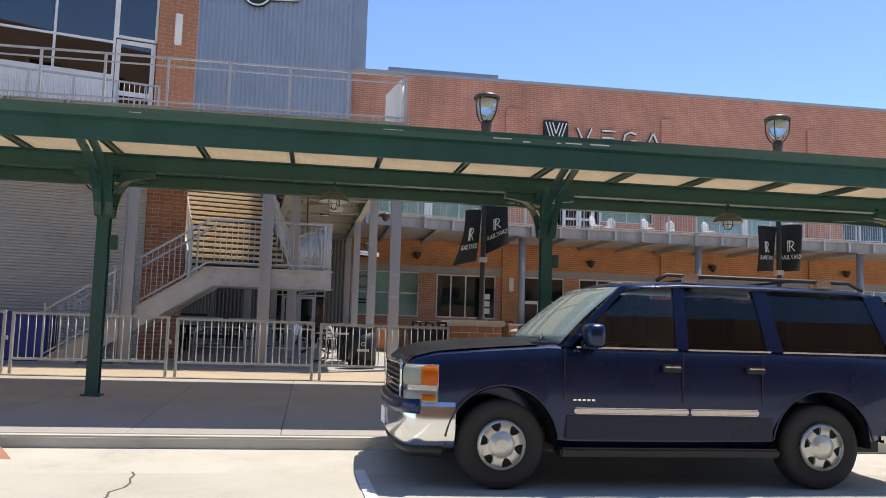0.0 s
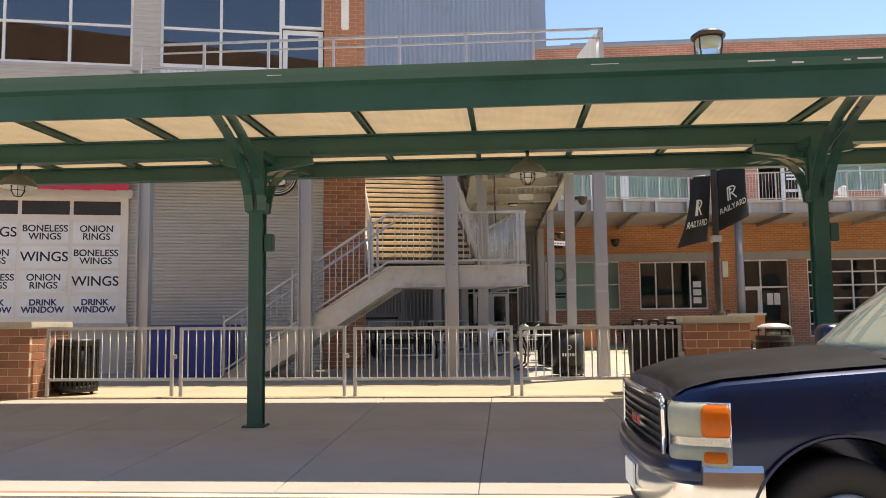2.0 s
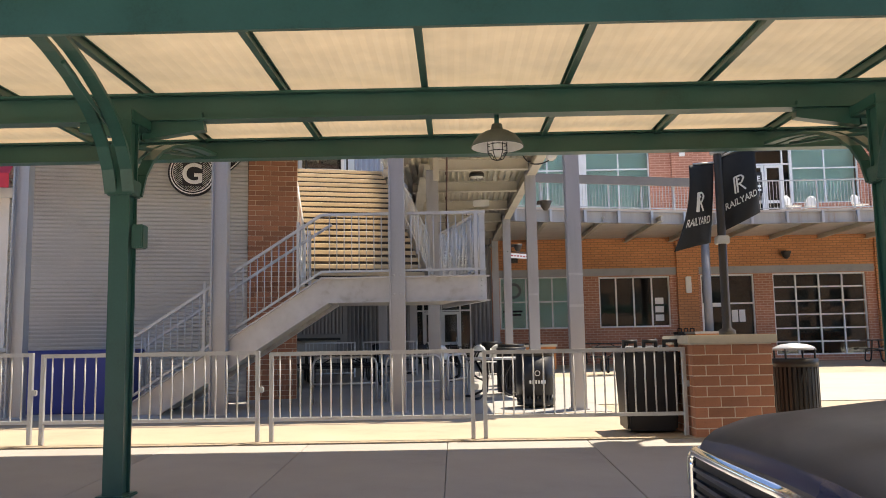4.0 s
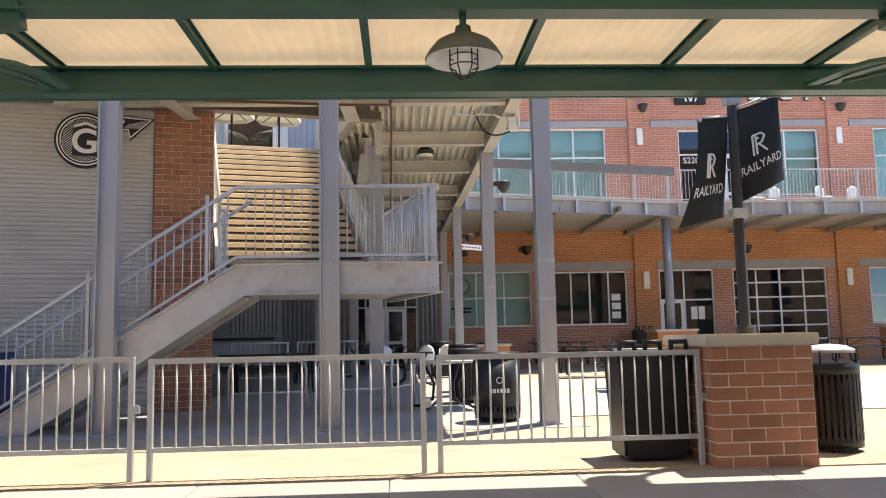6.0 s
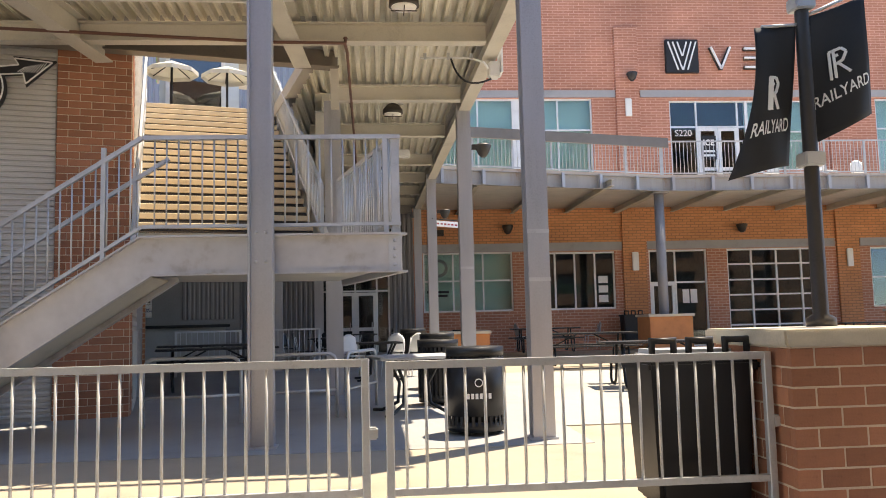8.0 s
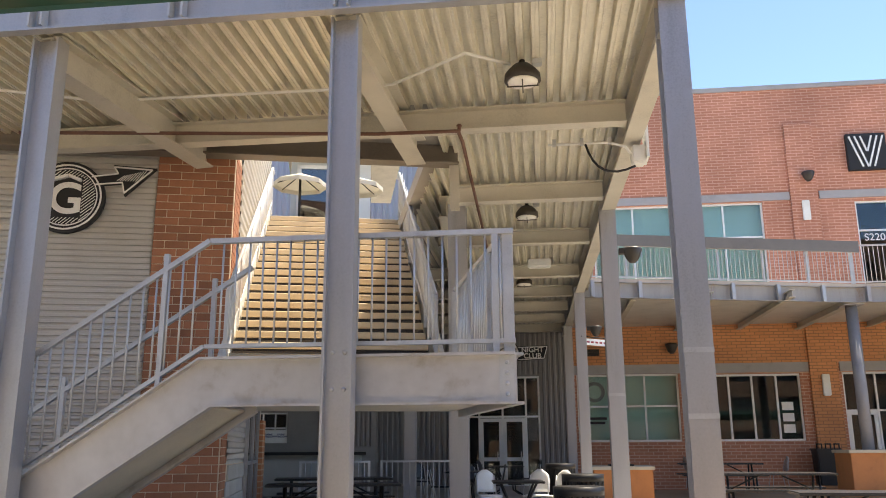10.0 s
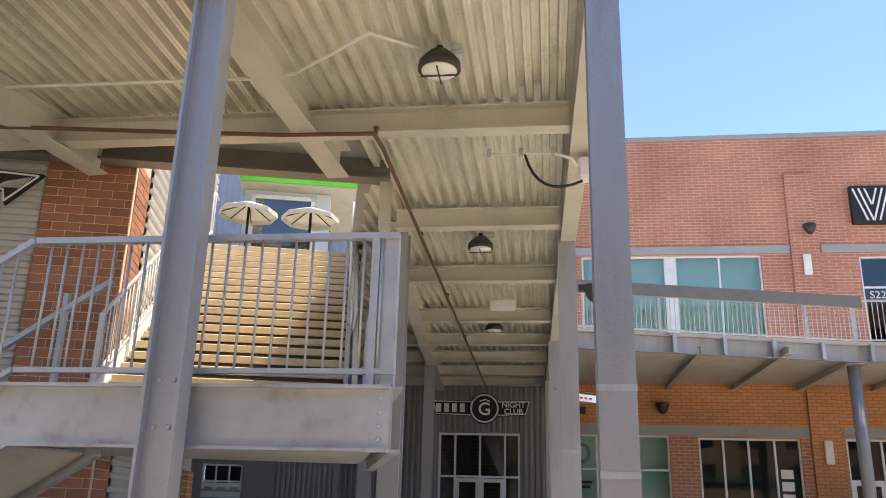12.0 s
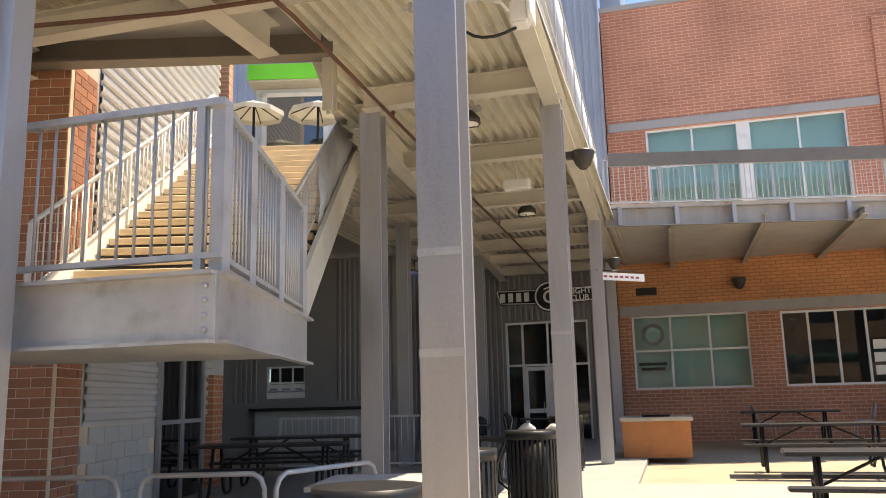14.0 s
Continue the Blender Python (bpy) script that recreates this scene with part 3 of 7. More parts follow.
# ---- balcony in front of the hall ----
M_SLAB = surface("pale_galvanised_balcony_pan", (0.66, 0.64, 0.60), 0.5, 0.1, 40, 1.5, 0.14, 0.06)
M_TRAY = surface("dark_grey_tray_steel", (0.20, 0.185, 0.17), 0.6, 0.1, 40, 2, 0.15, 0.06)
EDGE = [(1.6, 32.5), (8.9, 34.35), (46.0, 34.35)]
g = BM()
poly(g, EDGE + [(46, WY - 0.003), (1.6, WY - 0.003)], 5.56, 5.80)
setting("balcony_slab", g, M_SLAB, "grey balcony slab along the hall", "balcony")
balc = thing("balcony_edge", "rust-streaked grey steel balcony edge with brackets", "balcony", kind="structure")
M_RUST = surface("rust_streaked_steel", (0.36, 0.35, 0.34), 0.6, 0.2, 50, 2.5, 0.2, 0.1, dirt=(0.30, 0.17, 0.09), streak=1)
M_EDGE = surface("rust_stained_concrete", (0.56, 0.48, 0.40), 0.85, 0, 60, 2.2, 0.15, 0.2, dirt=(0.30, 0.15, 0.07))
for a, b in zip(EDGE, EDGE[1:]):
    A_, B_ = Vector((*a, 5.57)), Vector((*b, 5.57))
    g = BM()
    prism(g, channel(0.10, 0.42), A_, B_)
    part("edge_channel", g, M_RUST, balc)
    up_ = Vector((0, 0, 0.255))
    part("edge_strip", prism(BM(), rect(0.10, 0.085), A_ + up_, B_ + up_), M_EDGE, balc, "rust-stained concrete slab edge")
    n = int((B_ - A_).length / 1.25)
    d = (B_ - A_).normalized()
    nrm = Vector((d.y, -d.x, 0))
    for k in range(n + 1):
        c = A_ + d * (0.3 + k * 1.25)
        g = BM()
        prism(g, rect(0.10, 0.09), c + nrm * 0.13 + Vector((0, 0, -0.20)), c + nrm * 0.13 + Vector((0, 0, 0.22)), d)
        part("bracket", g, M_STEEL, balc)


def railing(name, a, b, z, top, mat, label, n_post, gap=0.11, r=0.009, bars=True, cap=(0.05, 0.04), group=""):
    """A steel railing from a to b: posts, top and bottom rail, upright bars."""
    A_, B_ = Vector((*a, z)), Vector((*b, z))
    d = (B_ - A_)
    L_ = d.length
    rz = math.degrees(math.atan2(d.y, d.x))
    ob = thing(name, label, "railing", tuple(A_), rz, group=group)
    part("top_rail", prism(BM(), rect(*cap), (0, 0, top), (L_, 0, top)), mat, ob)
    part("bottom_rail", prism(BM(), rect(0.04, 0.035), (0, 0, 0.12), (L_, 0, 0.12)), mat, ob)
    pm = mesh_of("post", bx(BM(), -0.025, 0.025, -0.025, 0.025, 0, top), mat)
    for k in range(n_post):
        piece("post", pm, ob, Matrix.Translation((0.025 + (L_ - 0.05) * k / (n_post - 1), 0, 0)))
    if bars:
        bmh = mesh_of("baluster", rod(BM(), (0, 0, 0.12), (0, 0, top), r, 6), mat)
        n = int(L_ / gap)
        if n <= 300:
            for k in range(1, n):
                piece("baluster", bmh, ob, Matrix.Translation((L_ * k / n, 0, 0)))
        else:
            g = BM()
            for k in range(1, n):
                bx(g, L_ * k / n - r, L_ * k / n + r, -r, r, 0.12, top)
            tagged(part("balusters", g, mat, ob), kind="stuff")
    return ob


railing("balcony_railing", EDGE[0], EDGE[1], 5.8, 1.12, M_GALV, "galvanised balcony railing with thin upright bars", 7, 0.12)
railing("balcony_railing", EDGE[1], (26, 34.35), 5.8, 1.12, M_GALV, "galvanised balcony railing with thin upright bars", 14, 0.12)
g = BM()
prism(g, rect(0.07, 0.30), (1.75, 32.42, 6.86), (9.1, 34.28, 6.86))
setting("cable_tray", g, M_TRAY, "grey steel tray running along the balcony rail", "cable tray")


M_POST = surface("dull_grey_post_paint", (0.24, 0.24, 0.255), 0.55, 0.1, 40, 2, 0.16, 0.06)


def round_post(x, y, z0, z1, planter=True):
    ob = thing("balcony_post", "grey round steel post holding the balcony", "post", (x, y, z0), group="balcony posts")
    part("shaft", rod(BM(), (0, 0, 0), (0, 0, z1 - z0), 0.15, 20), M_POST, ob)
    part("cap_plate", bx(BM(), -0.25, 0.25, -0.25, 0.25, z1 - z0, z1 - z0 + 0.03), M_STEEL, ob)


for x in (8.85, 17.0, 25.0):
    round_post(x, 34.6, 0.47, 5.32)
g = BM()
for x in (8.85, 17.0, 25.0):
    prism(g, ishape(0.2, 0.3), (x, 34.4, 5.50), (x, WY, 5.50))
for x in (3.0, 5.0, 7.0, 11.0, 13.0, 15.0, 19, 21, 23):
    prism(g, ishape(0.14, 0.2), (x, 34.5 if x > 8 else 33.3, 5.48), (x, WY, 5.48))
setting("balcony_joists", g, M_STEEL2, "grey steel joists under the balcony", "beam")


# ---- steel deck ----
DZ = 5.86          # deck walking level
SOF = 5.53         # underside of the ribbed sheet


def hcolumn(x, y, z1, label, w=0.25, marks=(), base=0.29, deep=0.25, turned=False):
    """Wide-flange column; turned: the flanges look along x and the web is seen from the front."""
    ob = thing("steel_column", label, "column", (x, y, base), group="deck columns")
    if turned:
        part("shaft", prism(BM(), ishape(deep, w, 0.022, 0.018), (0, 0, 0), (0, 0, z1 - base), (1, 0, 0)), M_STEEL, ob)
    else:
        part("shaft", prism(BM(), ishape(w, deep, 0.026, 0.018), (0, 0, 0), (0, 0, z1 - base), (0, 1, 0)), M_STEEL, ob)
    part("base_plate", bx(BM(), -w * 0.62, w * 0.62, -deep * 0.62, deep * 0.62, 0, 0.025), M_STEEL, ob)
    for zz in marks:
        part("weld_band", bx(BM(), -w / 2 - 0.004, w / 2 + 0.004, -deep / 2 - 0.004, -deep / 2, zz - base - 0.02, zz - base + 0.02), M_GALV, ob, "pale weld line")
    return ob


def bolts(parent, pts, r=0.018):
    me = mesh_of("bolt", lathe(BM(), [(r, 0), (r, 0.012), (r * 0.5, 0.02)], n=8, m=pose(0, 0, 0, 90, 0, 0)), M_GALV)
    for p in pts:
        piece("bolt", me, parent, Matrix.Translation(p))


FRONT = 18.45
hcolumn(-7.2, FRONT, 5.46, "grey steel deck column beside the food window", 0.26, deep=0.18, turned=True)
hcolumn(-3.95, FRONT, 5.46, "grey steel column beside the lower stair flight", 0.26, deep=0.18, turned=True)
cm = hcolumn(-1.08, FRONT - 0.03, 5.46, "grey steel column bolted to the stair landing", 0.25, deep=0.17, turned=True)
bolts(cm, [(sx * 0.05, -0.009, z - 0.29) for sx in (-1, 1) for z in (2.46, 2.16)])
hcolumn(1.765, FRONT, 5.46, "grey steel corner column with two pale weld lines", 0.225, marks=(2.42, 1.92))
hcolumn(1.63, 24.0, 5.3, "grey steel column along the deck edge", 0.235, marks=(2.42,))
hcolumn(1.50, 30.8, 5.3, "grey steel column along the deck edge", 0.235)
hcolumn(1.40, 36.2, 5.3, "grey steel column along the deck edge", 0.235)
hcolumn(-0.63, 23.85, 5.3, "warm grey steel column behind the stair", 0.27)
hcolumn(-2.35, 30.2, 5.3, "warm grey steel column in the shaded dining area", 0.24)
hcolumn(-1.6, 33.8, 5.3, "warm grey steel column in the shaded dining area", 0.24)

beams = thing("deck_frame", "grey steel frame of girders and joists under the deck", "beam", kind="structure")
g = BM()
prism(g, channel(0.10, 0.42, 0.022), (-7.6, FRONT - 0.16, 5.66), (1.93, FRONT - 0.16, 5.66))
part("front_channel", g, M_STEEL, beams)
pm = mesh_of("rail_bracket", prism(prism(BM(), rect(0.02, 0.10), (-0.06, -0.06, -0.18), (-0.06, -0.06, 0.30), (0, 1, 0)), rect(0.02, 0.10), (0.06, -0.06, -0.18), (0.06, -0.06, 0.30), (0, 1, 0)), M_GALV)
for x in (-6.6, -5.4, -3.95, -2.6, -1.08, 0.35, 1.2):
    piece("rail_bracket", pm, beams, Matrix.Translation((x, FRONT - 0.18, 5.66)))
for xa, xb, ya, yb in ((1.76, 1.36, FRONT, 38.4),):
    part("edge_beam", prism(BM(), ishape(0.2, 0.36), (xa, ya, 5.34), (xb, yb, 5.34)), M_STEEL2, beams)
for y, xl in ((20.6, -5.6), (23.45, -0.6), (26.1, -1.2), (29.05, -3.0), (31.4, -3.4), (33.5, -3.6), (35.6, -3.8), (37.6, -4.0)):
    xr = 1.74 - (y - 18.45) * 0.020
    part("joist", prism(BM(), ishape(0.18, 0.26), (xl, y, 5.34), (xr - 0.1, y, 5.34)), M_STEEL2, beams)
for a, b in (((-3.95, FRONT, 5.34), (-3.6, 21.3, 5.34)), ((-1.08, FRONT, 5.37), (-0.93, 21.62, 5.37)), ((-7.2, FRONT, 5.34), (-6.9, 20.5, 5.34)), ((-0.80, 23.9, 5.32), (-1.9, 38.4, 5.32))):
    part("girder", prism(BM(), ishape(0.24, 0.34), a, b), M_STEEL2, beams)
# Girder's own brown, darkened further for the shade of its pocket.
M_GIRDER = surface("shaded_brown_girder", (0.19, 0.165, 0.14), 0.6, 0.0, 50, 2, 0.16, 0.08)
part("skew_girder", prism(BM(), ishape(0.22, 0.46, 0.025), LP(-5.0, -0.16, 5.58), LP(2.90, -0.16, 5.58)), M_GIRDER, beams, "deep brown girder over the stair, darkened for its shaded pocket")
# gusset braces off the inner column
part("stair_hanger", prism(BM(), ishape(0.12, 0.12, 0.01, 0.01), LP(2.86, -0.12, 5.40), LP(2.86, -0.12, 4.75), (0, 1, 0)), M_STEEL2, beams)

# ribbed deck sheet, ribs along y; outline left of the stair opening and right of it
deck = BM()
pitch, dep = 0.1524, 0.095
x = -7.5
while x < 1.7:
    y1 = 21.45 + (x - P0.x) * math.tan(radians(SKEW))
    runs = [(FRONT - 0.1, 20.72 if x > -4.3 else y1)]
    if x > -0.78:
        runs = [(FRONT - 0.1, 38.5)]
    elif x > -4.6:
        ys = 22.21 + 0.968 * max(0.0, (-0.76 - x) / 0.25)
        runs.append((min(ys, 26.9 - (x + 2) * -0.26), 38.5))
    for ya, yb in runs:
        prev = None
        for f, h in ((0, 0), (0.17, 0), (0.19, 0.07), (0.25, 0.07), (0.27, 0), (0.42, 0), (0.50, 1), (0.92, 1), (1.0, 0)):
            cur = [deck.verts.new((x + f * pitch, yy, SOF + h * dep)) for yy in (ya, yb)]
            if prev:
                deck.faces.new((prev[0], prev[1], cur[1], cur[0]))
            prev = cur
    x += pitch
poly(deck, [(-4.3, 20.5), (-0.78, 20.5), (-0.78, 22.1), (-4.3, 21.3)], 5.87, 5.90)
setting("ceiling_deck_sheet", deck, M_DECK, "ribbed galvanised deck sheet seen from below", "ceiling")
g = BM()
poly(g, [(-7.5, FRONT - 0.1), (1.85, FRONT - 0.1), (1.4, 38.5), (-2.2, 38.5), (-2.2, 27.2), (-0.84, 22.25), (-7.5, 20.53)], SOF + dep + 0.004, DZ)
setting("deck_slab", g, M_PAVE, "concrete deck above the walkway", "deck")
g = BM()
poly(g, [tuple(LP(-8, 4.75)[:2]), tuple(LP(2.6, 4.75)[:2]), (-1.6, 27.0), (-1.6, 38.5), tuple(LP(-8, 18)[:2])], SOF + 0.09, DZ - 0.004)
setting("patio_slab", g, M_PAVE, "concrete upper patio slab", "deck")

# upper railings
railing("deck_railing", (-7.3, FRONT - 0.2), (1.9, FRONT - 0.2), DZ, 1.10, M_GALV, "galvanised deck railing with a mid rail", 8, 0.115, bars=False)
g = BM()
prism(g, rect(0.03, 0.03), (-7.3, FRONT - 0.2, DZ + 0.92), (1.9, FRONT - 0.2, DZ + 0.92))
setting("deck_mid_rail", g, M_GALV, "galvanised mid rail", "railing")
r2 = railing("deck_railing", LP(-4.7, -1.15)[:2], LP(-0.9, -1.15)[:2], DZ, 1.0, M_GALV, "galvanised inner railing in front of the windows", 5, 0.115)
railing("deck_railing", (1.86, FRONT - 0.15), (1.5, 32.4), DZ, 1.10, M_GALV, "galvanised railing along the deck edge", 11, 0.115)
ob = thing("rail_screen", "frosted glass end panel of the deck railing", "panel", (1.75, FRONT - 0.2, DZ))
part("pane", prism(BM(), [(-0.02, 0.1), (0.02, 0.1), (0.02, 1.0), (-0.02, 1.0)], (0, 0, 0), (-0.22, 1.3, 0)), M_FRAME, ob)

# ---- skewed building ----
g = BM()
pierced(g, -16, -0.97, 0.02, 0.3, -0.1, 5.5, [])
pierced(g, -16, -0.97, 0.02, 0.3, 5.5, 14.5, [(-4.68, -0.97, 5.9, 10.4), (-9.4, -5.28, 7.22, 10.4)])
g.transform(ML)
wl = setting("wall_left", g, M_SIDING, "grey metal-clad wall", "wall")
g = BM()
ribbed(g, 4.3, 5.0, 0.076, 0.034, ML @ pose(-5.28, 0.015, 0.35))
setting("shutter_cladding", g, M_SIDING, "grey horizontally ribbed metal cladding", "wall")
g = BM()
ribbed(g, 0.6, 9.0, 0.14, 0.02, ML @ pose(-5.28, 0.015, 5.4))
ribbed(g, 11, 1.8, 0.14, 0.02, ML @ pose(-16, 0.015, 5.4))
setting("upper_cladding", g, M_SIDING, "pale grey horizontal lap cladding", "wall")
g = BM()
bx(g, -0.96, -0.002, -0.005, 0.62, -0.1, 12.5)
g.transform(ML)
pier = setting("wall_brick_pier", g, M_MORTAR, "red brick pier beside the stair", "wall")
g = BM()
bx(g, -0.35, -0.03, 0.62, 6.2, -0.1, 5.5)
bx(g, -4.0, -0.352, 5.9, 6.2, -0.1, 5.5)
bx(g, -4.3, -4.002, 5.9, 13.2, -0.1, 5.5)
bx(g, -0.35, -0.03, 0.62, 5.2, 5.5, 13)
g.transform(ML)
setting("wall_side", g, M_SIDING, "grey wall running back beside the stair", "wall")
g = BM()
ribbed(g, 4.7, 8.5, 0.15, 0.03, ML @ pose(-0.02, 0.75, 2.5, 0, 0, 90))
ribbed(g, 4.7, 1.3, 0.15, 0.03, ML @ pose(-0.02, 0.75, 1.5, 0, 0, 90))
setting("side_cladding", g, M_SIDING, "pale ribbed metal cladding beside the stair", "wall")
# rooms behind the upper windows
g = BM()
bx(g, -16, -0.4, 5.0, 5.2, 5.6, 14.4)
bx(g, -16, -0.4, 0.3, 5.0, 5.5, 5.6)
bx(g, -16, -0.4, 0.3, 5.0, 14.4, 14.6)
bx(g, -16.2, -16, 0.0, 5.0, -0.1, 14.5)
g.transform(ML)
setting("upper_rooms", g, M_DARK, "upper rooms, indoor shade put into their near-black colour", "interior")
window(-4.68, -1.95, 7.28, 10.4, (1.34,), (0.9,), 0.05, "window_13", "large upper windows with white frames", M_GLASS_D, m=ML)
window(-9.4, -5.28, 7.22, 10.4, (1.38, 2.76), (0.95,), 0.05, "window_14", "large upper windows with white frames", M_GLASS_D, m=ML)
g = BM()
bx(g, -4.68, -1.95, 0.05, 0.28, 5.86, 7.28)
g.transform(ML)
setting("window_apron", g, M_FRAME, "pale panel under the upper windows", "wall")
wd = window(-1.95, -0.97, 8.32, 10.4, (), (), 0.05, "window_15", "glazed transom over the deck door", M_GLASS_D, m=ML)
dd = thing("door_1", "white framed glass deck door", "door", kind="structure")
dd.matrix_basis = ML
glazed_door(dd, -1.93, -0.99, 5.9, 8.28, 0.09, "leaf")
part("pane", bx(BM(), -1.85, -1.06, 0.10, 0.112, 6.1, 8.2), M_GLASS_D, dd)
# pier bricks, laid one by one
BL, BH, BJ = 0.286, 0.0915, 0.010


def brick_mesh(l, h, d):
    return mesh_of("brick", soften(bx(BM(), 0, l, 0, d, 0, h), 0.004, 1), M_BRICK)


FULL, HALF, ENDB = brick_mesh(BL, BH, 0.075), brick_mesh(BL / 2 - BJ / 2, BH, 0.075), brick_mesh(0.19, BH, 0.075)
PIER_ROWS = []
row, z = 0, 0.3
while z < 5.42:
    PIER_ROWS.append((row, z))
    z += BH + BJ
    row += 1


def course(parent, m, length, z, odd):
    """One course of bricks along local x."""
    s = 0.0
    first = odd
    while s < length - 0.05:
        l, me = (BL / 2 - BJ / 2, HALF) if first else (BL, FULL)
        first = False
        if s + l > length + 1e-3:
            l, me = length - s, None
            if l < 0.03:
                break
            k = l / BL
            ob = piece("brick", FULL, parent, m @ Matrix.Translation((s, random.uniform(-0.002, 0.002), z)) @ Matrix.Diagonal((k, 1, 1, 1)))
        else:
            piece("brick", me, parent, m @ Matrix.Translation((s, random.uniform(-0.002, 0.002), z)))
        s += l + BJ


# ---- stair ----
RISE, GO, NR = 0.1725, 0.277, 20
V0, Z0 = -0.75, 2.45
stair = thing("upper_stair", "steel stair with pale concrete treads", "stair", kind="structure")
stair.matrix_basis = ML
SU0, SU1 = 0.10, 2.50
tm = mesh_of("tread", soften(bx(BM(), SU0, SU1, 0, GO + 0.02, -0.085, 0), 0.008, 1), M_TREAD)
# Dark pans and risers, added to paint the shade between the treads.
pan = mesh_of("tread_pan", bx(BM(), SU0, SU1, 0.025, GO + 0.02, -0.105, -0.086), M_BRONZE)
rm = mesh_of("riser", bx(BM(), SU0, SU1, GO - 0.015, GO - 0.005, 0.0, RISE - 0.116), M_BRONZE)
for k in range(NR):
    piece("tread", tm, stair, Matrix.Translation((0, V0 + k * GO, Z0 + (k + 1) * RISE)))
    piece("tread_pan", pan, stair, Matrix.Translation((0, V0 + k * GO, Z0 + (k + 1) * RISE)))
    piece("riser", rm, stair, Matrix.Translation((0, V0 + k * GO, Z0 + (k + 1) * RISE)))
slope = RISE / GO
for nm, uu, mt in (("stringer", 0.05, M_WHITE), ("stringer", 2.62, M_STEEL2)):
    g = BM()
    prism(g, rect(0.06, 0.36 if uu < 1 else 0.44), (uu, V0 - 0.15, Z0 + (0.03 if uu < 1 else -0.10)), (uu, V0 + NR * GO + 0.1, Z0 + 0.06 + NR * RISE + 0.1 * slope))
    part(nm, g, mt, stair)


def stair_rail(parent, uu, name, label, mat, h=0.92, sheet=None):
    g = BM()
    a, b = Vector((uu, V0 - 0.05, Z0 + h + 0.1)), Vector((uu, V0 + NR * GO, Z0 + h + 0.1 + NR * RISE))
    pipe(g, [a, b, b + Vector((0, 0.35, 0))], 0.024, 10)
    r_ = part(name, g, mat, parent, label)
    part("mid_rail", rod(BM(), a - Vector((0, 0, 0.7)), b - Vector((0, 0, 0.7)), 0.016), mat, parent)
    for k in range(6):
        c = a.lerp(b, k / 5)
        part("rail_post", bx(BM(), uu - 0.022, uu + 0.022, c.y - 0.022, c.y + 0.022, c.z - h, c.z), mat, parent)
    bmh = mesh_of("baluster", rod(BM(), (0, 0, 0), (0, 0, -0.7), 0.009, 6), mat)
    for k in range(1, 44):
        c = a.lerp(b, k / 44)
        piece("baluster", bmh, parent, Matrix.Translation(c))
    if sheet:
        g = BM()
        prev = None
        for k in range(25):
            c = a.lerp(b, 0.30 + 0.68 * k / 24)
            w = 0.025 * math.sin(k * 1.9) + 0.03
            cur = [g.verts.new((uu + w, c.y, c.z + 0.03)), g.verts.new((uu + w * 1.6 + 0.03, c.y, c.z - 0.5)), g.verts.new((uu + w, c.y, c.z - 0.95))]
            if prev:
                for i in range(2):
                    g.faces.new((prev[i], cur[i], cur[i + 1], prev[i + 1])).smooth = True
            prev = cur
        s_ = part("privacy_sheet", g, sheet, parent, "grey cloth sheet tied along the stair rail")
        md = s_.modifiers.new("thick", "SOLIDIFY")
        md.thickness = 0.006


M_SHEET = surface("grey_vinyl_sheet", (0.42, 0.44, 0.47), 0.35, 0.1, 60, 3, 0.12, 0.1)
stair_rail(stair, 0.09, "handrail", "white stair handrail", M_WHITE)
stair_rail(stair, SU1 + 0.02, "handrail", "galvanised stair handrail", M_GALV, sheet=M_SHEET)

M_FASCIA = surface("stained_galvanised_channel", (0.52, 0.515, 0.52), 0.36, 0.45, 7, 1.1, 0.22, 0.02, dirt=(0.30, 0.255, 0.21))
# landing: plate, channel fascia on the open sides
LAND = [(-2.33, 18.62), (0.35, 18.62), (-0.40, 21.40), (-3.15, 20.70), (-2.33, 19.85)]
landing = thing("stair_landing", "galvanised steel stair landing on channel beams", "landing", kind="structure")
g = BM()
poly(g, [(x, max(y, 18.64)) for x, y in LAND], 2.36, 2.45)
part("plate", g, M_TREAD, landing)
A_, B_ = Vector((*LAND[1], 2.25)), Vector((*LAND[2], 2.25))
part("fascia_channel", prism(BM(), channel(0.075, 0.42, 0.022), A_, B_), M_FASCIA, landing)
LX0, LZ0, LX1 = -2.33, 2.45, -5.72
ls = (LZ0 - 0.29) / (LX0 - LX1)
FD = 0.42
FV = FD * math.sqrt(1 + ls * ls)          # upright depth of the sloping channel
MITRE = LX0 + (FV - FD) / ls


def upright_plate(bm, pts, y0, y1):
    """A plate over an outline of (x, z), from y0 to y1."""
    a = [bm.verts.new((x, y0, z)) for x, z in pts]
    b = [bm.verts.new((x, y1, z)) for x, z in pts]
    n = len(pts)
    for i in range(n):
        bm.faces.new((a[i], a[(i + 1) % n], b[(i + 1) % n], b[i]))
    bm.faces.new(a)
    bm.faces.new(b[::-1])
    return bm


def mitred_channel(top0, top1, bot1, bot0, y, lip=0.075, f=0.022):
    """A channel open to -y between two upper and two lower corners."""
    g = BM()
    upright_plate(g, [top0, top1, bot1, bot0], y, y + 0.014)
    dn = lambda p, k: (p[0], p[1] - k)
    upright_plate(g, [top0, top1, dn(top1, f), dn(top0, f)], y - lip, y - 0.0005)
    upright_plate(g, [dn(bot0, -f), dn(bot1, -f), bot1, bot0], y - lip, y - 0.0005)
    return g


